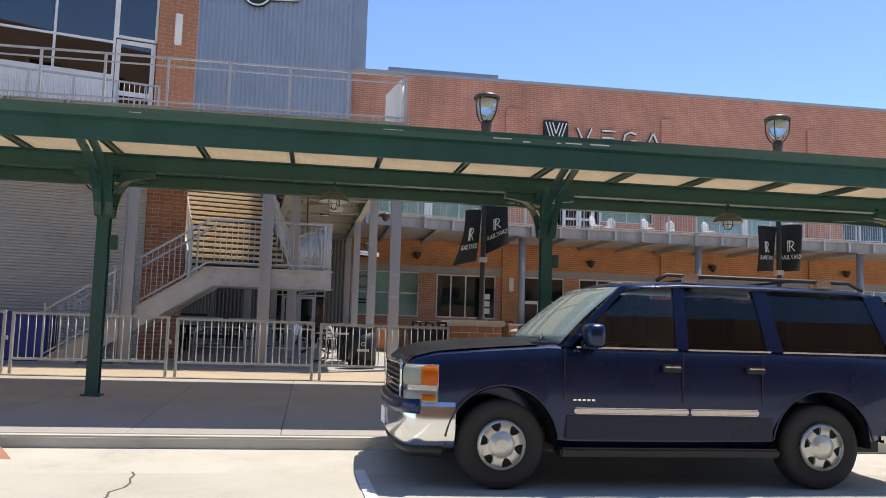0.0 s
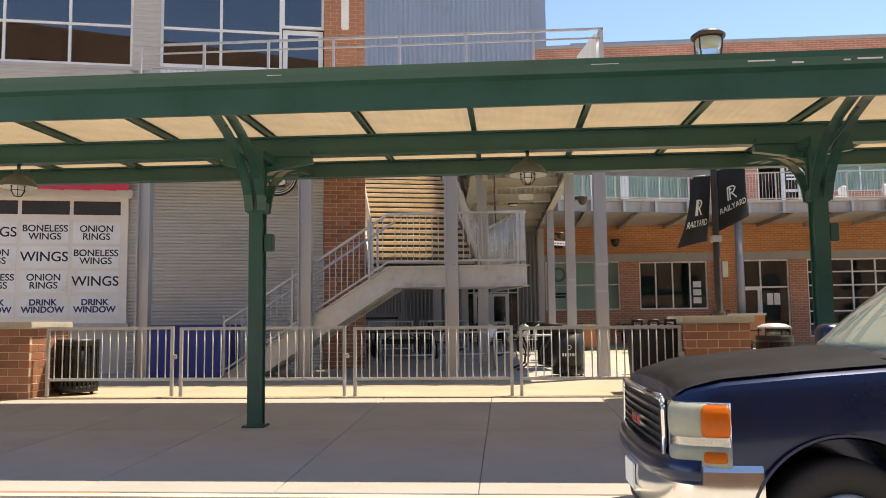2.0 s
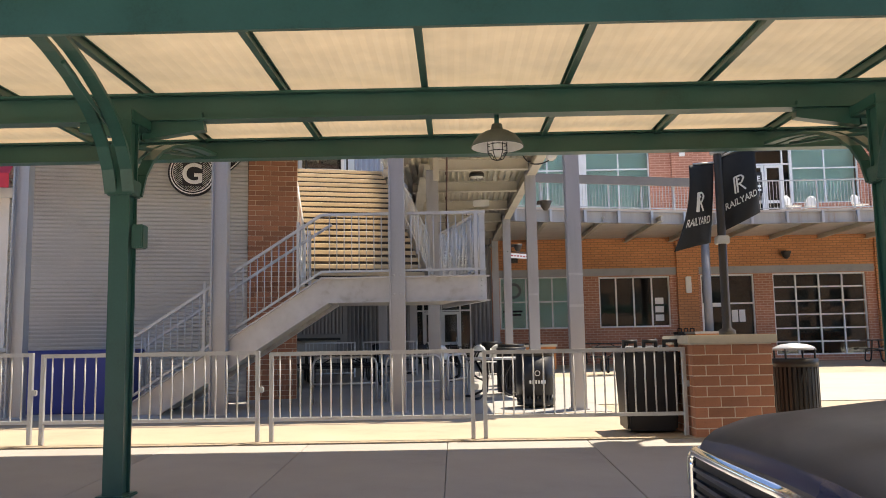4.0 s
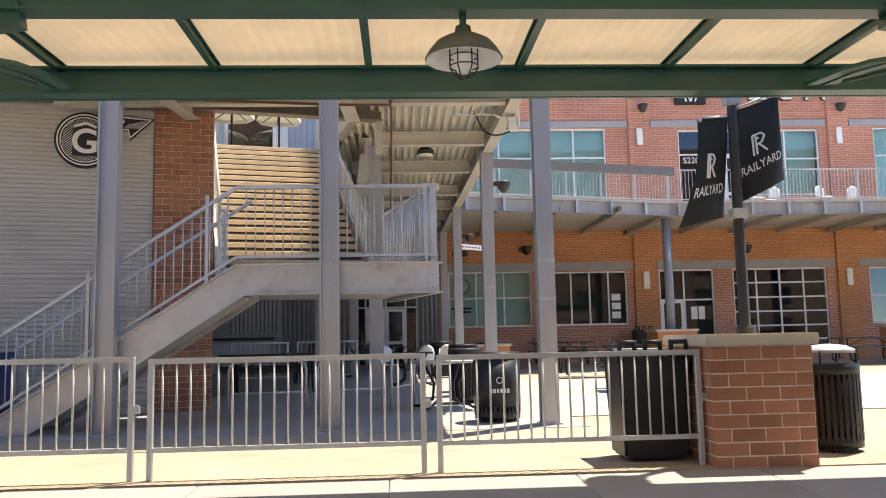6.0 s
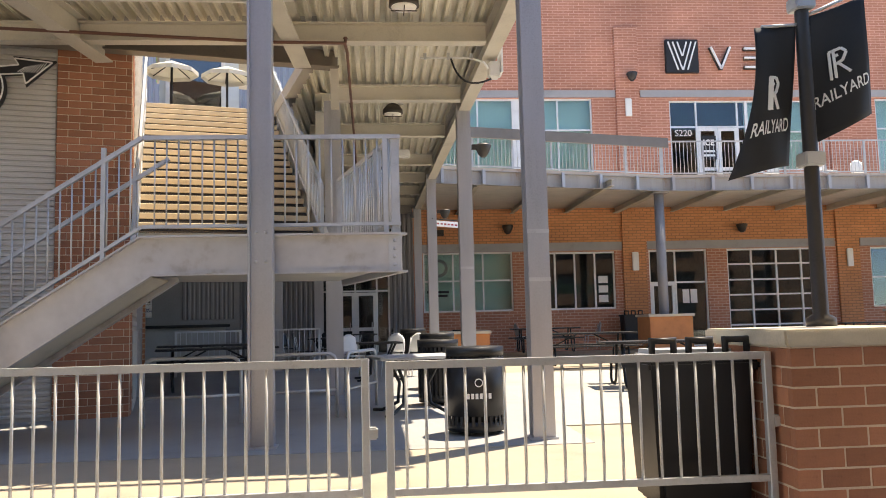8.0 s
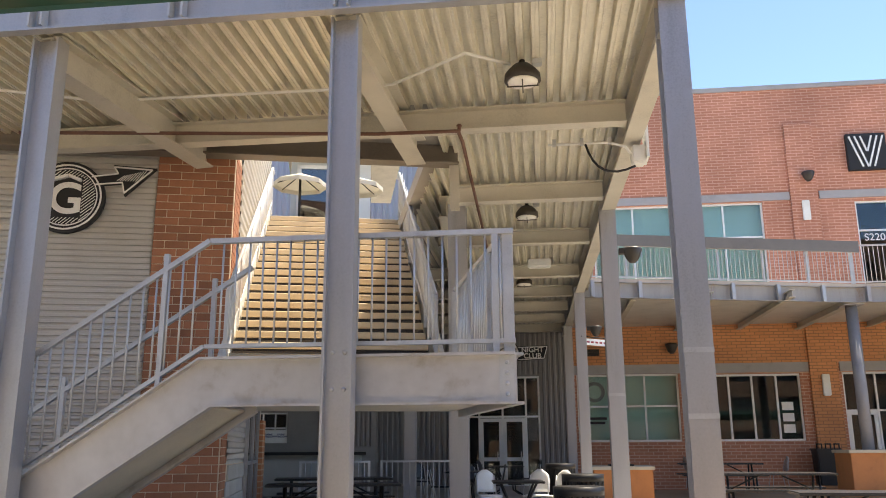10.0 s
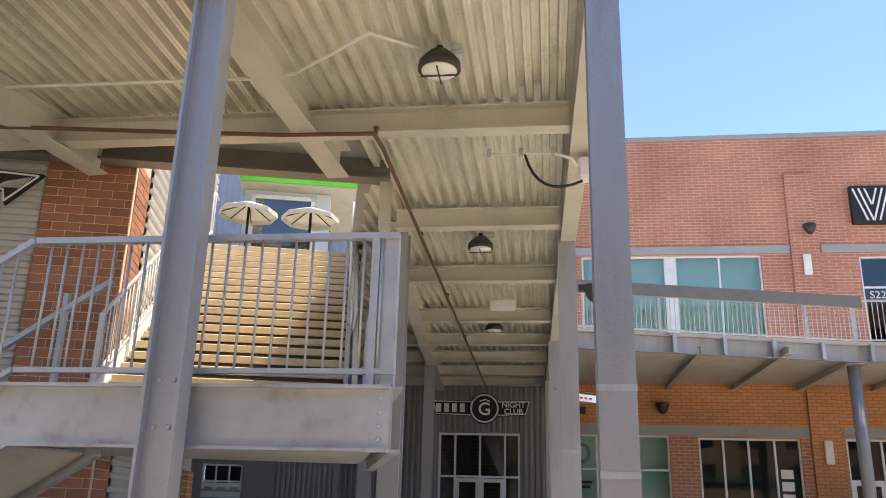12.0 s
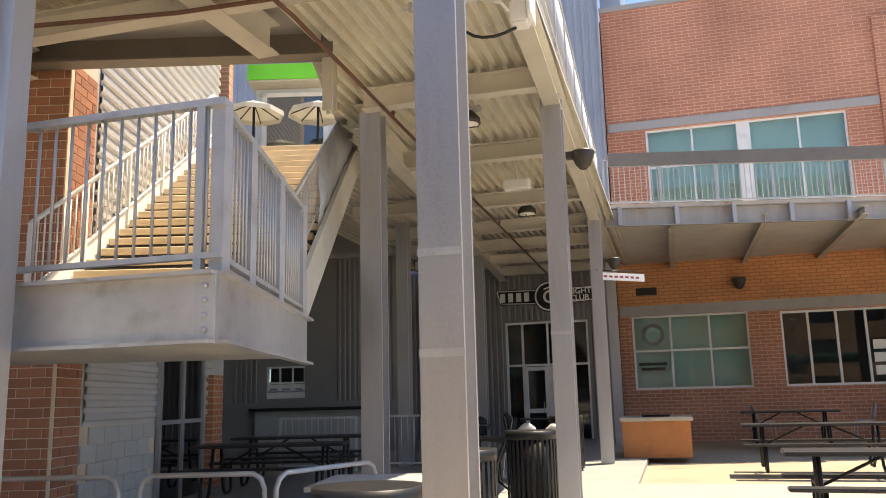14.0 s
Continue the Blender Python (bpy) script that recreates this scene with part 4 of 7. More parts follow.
part("fascia_channel", mitred_channel((LX0, 2.46), (0.35, 2.46), (0.35, 2.04), (MITRE, 2.04), 18.62), M_FASCIA, landing)
part("end_angle", bx(BM(), 0.22, 0.348, 18.60, 18.618, 2.064, 2.436), M_GALV, landing, "bolted pale connection angle")
g = BM()
poly(g, [(-2.3, 18.7), (0.28, 18.7), (-0.45, 21.32), (-3.0, 20.66), (-2.3, 19.8)], 2.10, 2.13)
part("soffit_plate", g, M_STEEL2, landing)
bolts(landing, [(0.285, 18.60, 2.12 + 0.085 * k) for k in range(4)])


def slant_rail(parent, a, b, z, h, mat, n):
    """Guard rail with balusters along a level edge."""
    A_, B_ = Vector((*a, z)), Vector((*b, z))
    part("guard_rail", prism(BM(), rect(0.06, 0.045), A_ + Vector((0, 0, h)), B_ + Vector((0, 0, h))), mat, parent)
    part("guard_bottom_rail", prism(BM(), rect(0.05, 0.035), A_ + Vector((0, 0, 0.1)), B_ + Vector((0, 0, 0.1))), mat, parent)
    bmh = mesh_of("baluster", rod(BM(), (0, 0, 0.1), (0, 0, h), 0.010, 6), mat)
    for k in range(1, n):
        piece("baluster", bmh, parent, Matrix.Translation(A_.lerp(B_, k / n)))


guard = thing("landing_guard", "galvanised guard rail round the stair landing", "railing")
slant_rail(guard, (-2.33, 18.66), (0.36, 18.66), 2.46, 1.04, M_GALV, 22)
slant_rail(guard, (0.30, 18.70), (-0.43, 21.38), 2.46, 1.04, M_GALV, 30)
for x, y, w in ((0.305, 18.71, 0.045), (0.11, 19.40, 0.04), (0.20, 18.66, 0.026), (-0.14, 20.32, 0.04), (-0.41, 21.32, 0.04)):
    part("guard_post", bx(BM(), x - w, x + w, y - w, y + w, 2.46, 3.52), M_GALV, guard)

# lower flight, going down to the west
low = thing("lower_stair", "galvanised steel lower stair flight with guard rails", "stair", kind="structure")
NLOW = 13
for k in range(NLOW - 1):
    part("tread", bx(BM(), LX0 - (k + 1) * (LX0 - LX1) / NLOW - 0.02, LX0 - k * (LX0 - LX1) / NLOW, 18.68, 19.7, LZ0 - (k + 1) * (LZ0 - 0.29) / NLOW - 0.04, LZ0 - (k + 1) * (LZ0 - 0.29) / NLOW), M_STEEL2, low)
for yy in (18.64, 19.74):
    xs = LX1 + 0.05
    zs = 2.46 - ls * (LX0 - xs)
    part("stringer", mitred_channel((xs, zs), (LX0, 2.46), (MITRE, 2.04), (xs + 0.3, zs + 0.3 * ls - FV), 18.62 if yy < 19 else yy), M_FASCIA, low)
    top = [(LX1 + 0.1, yy, 3.50 - ls * (LX0 - LX1 - 0.1)), (LX0, yy, 3.50)]
    part("handrail", prism(BM(), rect(0.05, 0.045), top[0], top[1]), M_GALV, low)
    for xx in (LX1 + 0.1, -4.25, -2.72):
        zz = 0.29 + ls * (xx - LX1)
        part("rail_post", bx(BM(), xx - 0.022, xx + 0.022, yy - 0.022, yy + 0.022, zz, zz + 1.19), M_GALV, low)
    if yy > 19:
        continue
    part("bottom_rail", prism(BM(), rect(0.045, 0.035), (LX1 + 0.1, yy, 2.56 - ls * (LX0 - LX1 - 0.1)), (LX0, yy, 2.56)), M_GALV, low)
    bmh = mesh_of("baluster", rod(BM(), (0, 0, 0), (0, 0, 0.94), 0.010, 6), M_GALV)
    for k in range(1, 28):
        piece("baluster", bmh, low, Matrix.Translation(Vector((LX1 + 0.1, yy, 2.56 - ls * (LX0 - LX1 - 0.1))).lerp(Vector((LX0, yy, 2.56)), k / 28)))
part("soffit_plate", prism(BM(), rect(1.02, 0.02), (LX1 + 0.7, 19.2, -0.10 + 0.7 * ls), (LX0, 19.2, -0.10 + ls * (LX0 - LX1))), M_STEEL2, low)

# ---- back wall of the covered way ----
g = BM()
RH = [(-1.95, 0.5, 0.3, 3.92)]
pierced(g, -9, 1.35, 38.6, 38.85, -0.1, 5.6, RH)
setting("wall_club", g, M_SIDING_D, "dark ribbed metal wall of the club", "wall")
g = BM()
ribbed(g, 7.0, 5.3, 0.17, 0.04, pose(-9, 38.595, 0.3), across=False)
ribbed(g, 2.46, 1.6, 0.17, 0.04, pose(-1.95, 38.595, 3.98), across=False)
ribbed(g, 0.8, 5.3, 0.17, 0.04, pose(0.55, 38.595, 0.3), across=False)
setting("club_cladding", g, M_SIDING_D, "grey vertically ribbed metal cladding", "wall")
wc = window(-1.95, 0.5, 0.3, 3.92, (0.5, 1.25, 2.0), (2.35,), 38.62, "window_16", "club entrance glazing with grey frame", M_GLASS)
glazed_door(wc, -1.43, -0.71, 0.32, 2.6, 38.6)
glazed_door(wc, -0.69, 0.03, 0.32, 2.6, 38.6)
g = BM()
bx(g, -3, 1.0, 41.8, 42, 0.2, 5)
bx(g, -3.2, -3, 38.9, 42, 0.2, 5)
bx(g, -3, 1, 38.9, 42, 4.9, 5)
setting("club_room", g, M_DARK, "club interior, indoor shade put into its near-black colour", "interior")
# service bay across the back of the shaded floor
SV = 13.0
# The darker siding puts the patio's shade into these walls.
g = BM()
pierced(g, -4.0, 2.6, SV, SV + 0.2, -0.1, 5.5, [(-0.85, 0.15, 1.84, 2.66)])
bx(g, 2.402, 2.6, SV + 0.202, 17.4, -0.1, 5.5)
g.transform(ML)
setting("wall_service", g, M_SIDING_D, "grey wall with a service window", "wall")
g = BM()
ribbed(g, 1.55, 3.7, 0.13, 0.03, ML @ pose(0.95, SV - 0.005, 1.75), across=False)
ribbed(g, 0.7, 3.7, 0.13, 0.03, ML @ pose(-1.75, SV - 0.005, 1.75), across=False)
setting("service_cladding", g, M_SIDING_D, "vertically ribbed cladding, darkened for the shade under the patio", "wall")
window(-0.85, 0.15, 1.84, 2.66, (0.34, 0.67), (0.40,), SV + 0.04, "window_17", "small service window with white bars", M_GLASS_D, M_DARK, m=ML, frame_w=0.045)
dw = thing("window_cards", "three printed cards taped along a service window", "notice")
dw.matrix_basis = ML
for k in range(3):
    card = part("card", bx(BM(), -0.82 + 0.33 * k, -0.52 + 0.33 * k, SV + 0.02, SV + 0.03, 1.88, 2.20), M_LETTERW, dw)
    lettering("card_lettering", "DRINK\nWINDOW", 0.068, M_INKBLUE, card, pose(-0.67 + 0.33 * k, SV + 0.018, 2.04, 90, 0, 0), 0.001, 0.002)
ob = thing("service_counter", "dark counter shelf below the service window", "counter")
ob.matrix_basis = ML
part("worktop", soften(bx(BM(), -1.2, 2.3, SV - 0.45, SV - 0.01, 1.52, 1.60), 0.01), M_BLACK, ob)
part("support", bx(BM(), -1.1, 2.2, SV - 0.15, SV - 0.01, 0.29, 1.52), M_CMU, ob)
# block base and side window
blocks = BM()
bx(blocks, -0.025, -0.004, 0.66, 2.9, 0.25, 1.5)
blocks.transform(ML)
cmu = setting("block_base", blocks, M_MORTAR, "painted grey block base wall", "wall")
cm_ = mesh_of("block", soften(bx(BM(), 0, 0.39, 0, 0.03, 0, 0.19), 0.005, 1), M_CMU)
for r_ in range(6):
    for k in range(6):
        s = 0.66 + k * 0.4 - (0.2 if r_ % 2 else 0)
        if s < 0.6:
            continue
        if s + 0.39 > 2.95:
            continue
        piece("block", cm_, cmu, ML @ pose(0.02, s, 0.3 + r_ * 0.2, 0, 0, 90))
ws = thing("window_18", "tall dark side window with grey frame", "window", kind="structure")
ws.matrix_basis = ML @ pose(0, 0, 0, 0, 0, 90)
for a, b in ((2.92, 3.0), (3.85, 3.93), (4.8, 4.88)):
    part("window_frame", bx(BM(), a, b, -0.06, -0.004, 0.3, 2.75), M_STEEL, ws)
for z in (1.45, 2.7):
    part("transom", bx(BM(), 3.0, 4.8, -0.05, -0.008, z, z + 0.06), M_STEEL, ws)
for a in (3.0, 3.93):
    part("pane", bx(BM(), a, a + 0.86, -0.03, -0.02, 0.3, 2.7), M_GLASS_D, ws)
# Near-black sheet paints the unlit room behind these panes.
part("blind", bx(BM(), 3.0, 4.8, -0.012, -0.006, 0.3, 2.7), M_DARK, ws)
g = BM()
bx(g, -0.02, 0.10, 5.2, 5.75, 0.28, 2.2)
g.transform(ML)
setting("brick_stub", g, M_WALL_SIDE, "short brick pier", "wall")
# building across the street, behind the walker
g = BM()
FH = [(-38 + 5 * i, -35.6 + 5 * i, z0, z0 + 2.1) for i in range(18) for z0 in (1.2, 5.0, 8.8, 12.6, 16.4, 20.2)]
pierced(g, -42, 56, -30.4, -30, -0.2, 25, FH)
setting("wall_across_street", g, M_FAR_BRICK, "brown brick building across the street", "wall")
g = BM()
bx(g, -42, 56, -30.9, -30.8, -0.2, 25)
setting("rooms_across_street", g, M_DARK, "near-black sheet for the unlit rooms across the street", "interior")


# ---- green platform canopy ----
CY0, CY1, CY2 = 10.30, 12.47, 14.40
CX0, CX1 = -15.7, 16.2
can = thing("platform_canopy", "long green steel platform canopy with cream roof sheets", "canopy", kind="structure")
fas = [(-0.02, 3.36), (0.02, 3.36), (0.03, 3.60), (0.10, 3.63), (0.12, 3.70), (0.15, 3.75), (0.09, 3.76), (-0.06, 3.72), (-0.06, 3.66), (-0.02, 3.64)]
part("front_fascia", prism(BM(), fas, (CX0, CY0, 0), (CX1, CY0, 0)), M_GREEN, can, "dark green gutter fascia with chipped paint")
part("middle_beam", prism(BM(), ishape(0.16, 0.25, 0.02), (CX0, CY1, 3.51), (CX1, CY1, 3.51)), M_GREEN, can)
part("rear_beam", prism(BM(), ishape(0.16, 0.23, 0.02), (CX0, CY2, 3.59), (CX1, CY2, 3.59)), M_GREEN, can)
part("rear_fascia", prism(BM(), rect(0.04, 0.2), (CX0, 14.87, 3.68), (CX1, 14.87, 3.68)), M_GREEN, can)
POSTS = [-2.93 + 6.37 * k for k in range(-2, 4)]
POSTS = [p for p in POSTS if CX0 < p < CX1]
RAF = 1.274
raf = mesh_of("rafter", prism(BM(), ishape(0.055, 0.085, 0.008, 0.008), (0, CY0 + 0.03, 3.675), (0, 14.85, 3.72)), M_GREEN)
x = CX0 + 0.1 + ((-0.40 - CX0 - 0.1) % RAF)
rafters = []
while x < CX1:
    rafters.append(x)
    piece("rafter", raf, can, Matrix.Translation((x, 0, 0)))
    x += RAF
g = BM()
n = 24
for i in range(n):
    w = RAF / n
    a = [g.verts.new((i * w, yy, z + (0.005 if i % 2 else 0))) for yy, z in ((CY0 + 0.05, 3.735), (14.89, 3.785))]
    b = [g.verts.new(((i + 1) * w, yy, z + (0 if i % 2 else 0.005))) for yy, z in ((CY0 + 0.05, 3.735), (14.89, 3.785))]
    g.faces.new((a[0], b[0], b[1], a[1]))
sheet = mesh_of("roof_sheet", g, M_SOFFIT)
for x in [rafters[0] - RAF] + rafters[:-1] + [rafters[-1]]:
    piece("roof_sheet", sheet, can, Matrix.Translation((x, 0, 0)))
chip = mesh_of("paint_chip", bx(BM(), -0.5, 0.5, -0.003, 0.0, -0.5, 0.5), M_CHIP)
for cx, cz, w, h in ((2.3, 3.68, 0.24, 0.012), (2.62, 3.655, 0.10, 0.016), (3.05, 3.665, 0.06, 0.014), (3.25, 3.672, 0.22, 0.014), (3.6, 3.676, 0.26, 0.018), (0.9, 3.70, 0.25, 0.008), (6.9, 3.62, 0.34, 0.02), (7.2, 3.62, 0.12, 0.016), (-2.2, 3.70, 0.14, 0.008)):
    piece("paint_chip", chip, can, Matrix.Translation((cx, CY0 - 0.033 - (0.085 if cz > 3.63 else 0), cz)) @ Matrix.Diagonal((w, 1, h, 1)))


def arc(p0, p1, p2, n=7):
    p0, p1, p2 = Vector(p0), Vector(p1), Vector(p2)
    return [(1 - t) ** 2 * p0 + 2 * t * (1 - t) * p1 + t * t * p2 for t in [i / n for i in range(n + 1)]]


PY = 12.08


def canopy_post(px):
    p = BM()
    prism(p, ishape(0.16, 0.17, 0.018, 0.018), (px, PY, 0.15), (px, PY, 3.38), (0, 1, 0))
    for sx in (-1, 1):
        bx(p, px + sx * 0.045 - 0.010, px + sx * 0.045 + 0.010, PY - 0.07, PY + 0.07, 0.17, 3.38)
    post = part("post", p, M_GREEN, can, "dark green steel canopy post")
    part("base_plate", soften(bx(BM(), px - 0.13, px + 0.13, PY - 0.13, PY + 0.13, 0.14, 0.21), 0.01), M_GREEN, post)
    part("capital", soften(bx(BM(), px - 0.11, px + 0.11, PY - 0.10, PY + 0.10, 2.64, 2.78), 0.01), M_GREEN, post)
    part("conduit_box", soften(bx(BM(), px + 0.09, px + 0.19, PY - 0.06, PY + 0.06, 2.2, 2.4), 0.01), M_GREEN, post)
    for y_end, z_end in ((CY0 + 0.25, 3.56), (CY2 - 0.08, 3.52)):
        sg = -1 if y_end < CY1 else 1
        for off in (-0.075, 0.075):
            g = BM()
            pts = arc((px + off, PY + sg * 0.08, 2.66), (px + off, PY + sg * 0.25, 3.36), (px + off, y_end, z_end))
            for a, b in zip(pts, pts[1:]):
                prism(g, rect(0.03, 0.10), a, b, (1, 0, 0))
            part("bracket", g, M_GREEN, post)
        part("tie_rod", rod(BM(), (px, PY + sg * 0.12, 3.1), (px, y_end - sg * 0.4, 3.42), 0.018), M_GREEN, post)
    part("saddle", soften(bx(BM(), px - 0.09, px + 0.09, PY - 0.09, CY1 + 0.07, 3.28, 3.384), 0.01), M_GREEN, post)
    for sx in (-1, 1):
        part("stub_arm", prism(BM(), rect(0.1, 0.16), (px, CY1, 3.3), (px + sx * 0.55, CY1, 3.38)), M_GREEN, post)


for px in POSTS:
    canopy_post(px)


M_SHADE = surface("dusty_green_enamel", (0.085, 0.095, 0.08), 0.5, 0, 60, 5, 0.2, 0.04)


def canopy_lamp(x, y, z):
    """Enamel dish lamp with a wire guard, hung on a short stem; z is the stem's top."""
    ob = thing("canopy_lamp", "dark enamel dish lamp with a wire cage", "lamp", (x, y, z), group="canopy lamps")
    part("stem", rod(BM(), (0, 0, -0.11), (0, 0, 0.0), 0.022, 10), M_GREEN, ob)
    part("shade", lathe(BM(), [(0.045, -0.08), (0.055, -0.13), (0.11, -0.15), (0.17, -0.185), (0.21, -0.235), (0.238, -0.285), (0.234, -0.290), (0.205, -0.240), (0.165, -0.193), (0.10, -0.158), (0.04, -0.148)], n=30), M_SHADE, ob, "dark enamel shade")
    part("reflector", lathe(BM(), [(0.05, -0.1525), (0.10, -0.1635), (0.163, -0.198), (0.202, -0.245), (0.230, -0.291), (0.225, -0.293), (0.198, -0.250), (0.158, -0.204), (0.09, -0.169)], n=30), M_LENS, ob, "white enamel inside of the shade")
    part("bulb_jar", lathe(BM(), [(0.05, -0.19), (0.062, -0.24), (0.062, -0.33), (0.035, -0.37), (0.01, -0.375)], n=16), M_LENS, ob)
    for k in range(6):
        a = k * math.pi / 3
        c, s = math.cos(a), math.sin(a)
        part("cage_wire", pipe(BM(), [Vector((0.085 * c, 0.085 * s, -0.22)), Vector((0.085 * c, 0.085 * s, -0.34)), Vector((0.05 * c, 0.05 * s, -0.395)), Vector((0, 0, -0.41))], 0.0045, 5), M_BLACK, ob)
    for zz in (-0.27, -0.33):
        g = BM()
        pts = [Vector((0.086 * math.cos(2 * math.pi * i / 16), 0.086 * math.sin(2 * math.pi * i / 16), zz)) for i in range(17)]
        for a, b in zip(pts, pts[1:]):
            rod(g, a, b, 0.004, 5)
        bmesh.ops.remove_doubles(g, verts=g.verts, dist=0.003)
        part("cage_ring", g, M_BLACK, ob)


for k in (-2, -1, 0, 1, 2):
    canopy_lamp(0.24 + 6.37 * k, CY1, 3.385)

# ---- pavement slabs ----
sl = BM()
bx(sl, 0, 1.547, 0, 2.82, -0.03, 0)
slab = mesh_of("slab", soften(sl, 0.006, 1), M_PAVE)
ang = math.degrees(math.atan2(0.195, 5.655))
for i in range(34):
    for j in range(2):
        piece("slab", slab, pavement, pose(-22 + i * 1.552, 8.967 + j * 2.825, 0.08 + j * 2.825 * 0.0345, ang, 0, 0))
g = BM()
bx(g, -30, -2.55, 8.3, 8.82, -0.16, -0.10)
v = [g.verts.new(c) for c in ((-30, 8.25, -0.118), (-2.6, 8.25, -0.118), (-3.1, 8.95, 0.082), (-30, 8.95, 0.082))]
g.faces.new(v)
setting("ramp_paver", g, M_REDPAVE, "red brick-coloured ramp at the kerb", "ramp")
for a, b, w in (((0.50, 8.15), (0.62, 3.0), 0.10), ((0.10, 8.16), (0.9, 8.16), 0.10)):
    g = BM()
    prism(g, rect(w, 0.006), (*a, -0.121), (*b, -0.121))
    setting("parking_line", g, M_LINE, "worn white parking line", "road marking")
g = BM()
pts = [Vector((-1.47 + 0.03 * math.sin(k * 2.7) + 0.04 * math.sin(k * 1.1), 8.75 - k * 0.19, -0.1285)) for k in range(15)]
for a, b in zip(pts, pts[1:]):
    prism(g, rect(0.018, 0.004), a, b)
setting("road_crack", g, M_CRACK, "irregular crack in the concrete road", "crack")

# ---- brick gate pillars, fence, lamp posts ----


def brick_pillar(x0, x1, y0, y1, top, base, near):
    cx, cy = (x0 + x1) / 2, (y0 + y1) / 2
    ob = thing("brick_pillar", "low red brick gate pillar with a cast stone cap", "pillar", (cx, cy, base), group="gate pillars")
    hx, hy = (x1 - x0) / 2, (y1 - y0) / 2
    cap = 0.10
    H = top - base - cap
    part("core", bx(BM(), -hx + 0.005, hx - 0.005, -hy + 0.005, hy - 0.005, 0, H), M_MORTAR, ob)
    part("cap", soften(bx(BM(), -hx - 0.05, hx + 0.05, -hy - 0.05, hy + 0.05, H, H + cap), 0.012), M_CAP, ob, "pale cast stone cap")
    n = int(H / 0.1117)
    bh = H / n
    L_ = 2 * hx
    bl = L_ / 3.0 - 0.010
    fl = mesh_of("brick", soften(bx(BM(), 0, bl, 0, 0.06, 0, bh - 0.011), 0.004, 1), M_BRICK)
    hl_ = mesh_of("brick", soften(bx(BM(), 0, bl / 2 - 0.005, 0, 0.06, 0, bh - 0.011), 0.004, 1), M_BRICK)
    for r_ in range(n):
        z = r_ * bh
        for face, length in ((0, 2 * hx), (1, 2 * hy), (2, 2 * hx), (3, 2 * hy)):
            m = (pose(-hx, -hy, z), pose(hx, -hy, z, 0, 0, 90), pose(hx, hy, z, 0, 0, 180), pose(-hx, hy, z, 0, 0, 270))[face]
            s = 0.061 if face % 2 else 0.0
            end = length - (0.061 if face % 2 else 0.0)
            half = (r_ % 2 == 0)
            while s < end - 0.03:
                l, me = (bl / 2 - 0.005, hl_) if half else (bl, fl)
                half = False
                k = 1.0
                if s + l > end:
                    k = (end - s) / l
                piece("brick", me, ob, m @ Matrix.Translation((s, random.uniform(-0.002, 0.003), 0)) @ Matrix.Diagonal((k, 1, 1, 1)))
                s += l + 0.010
    return ob


brick_pillar(2.49, 3.38, 14.62, 15.70, 1.41, 0.265, True)
brick_pillar(8.84, 9.73, 14.62, 15.70, 1.41, 0.265, False)
brick_pillar(-8.2, -7.2, 14.62, 15.70, 1.43, 0.265, False)


def barricade(x0, x1, y, base, h, n):
    ob = thing("fence_panel", "galvanised steel barricade panel with upright bars", "fence", (x0, y, base), group="fence panels")
    L_ = x1 - x0
    part("top_rail", prism(BM(), rect(0.045, 0.045), (0, 0, h), (L_, 0, h)), M_GALV, ob)
    part("bottom_rail", prism(BM(), rect(0.04, 0.04), (0, 0, 0.25), (L_, 0, 0.25)), M_GALV, ob)
    pm = mesh_of("leg", soften(bx(BM(), -0.024, 0.024, -0.024, 0.024, 0, h + 0.02), 0.006, 1), M_GALV)
    piece("leg", pm, ob, Matrix.Translation((0.02, 0, 0)))
    piece("leg", pm, ob, Matrix.Translation((L_ - 0.02, 0, 0)))
    bmh = mesh_of("picket", rod(BM(), (0, 0, 0.25), (0, 0, h), 0.0095, 8), M_GALV)
    for k in range(1, n):
        piece("picket", bmh, ob, Matrix.Translation((L_ * k / n, 0, 0)))
    part("latch", soften(bx(BM(), L_ - 0.01, L_ + 0.05, -0.03, 0.03, 0.55, 0.62), 0.01), M_GALV, ob)
    return ob


for a, b, zz in ((-7.05, -5.06, 0.30), (-4.96, -2.43, 0.295), (-2.31, 0.04, 0.29), (0.14, 2.46, 0.285)):
    barricade(a, b, 14.83, zz - 0.005, 1.02 - (a + 7) * 0.006, 20 if b - a > 2.2 else 16)


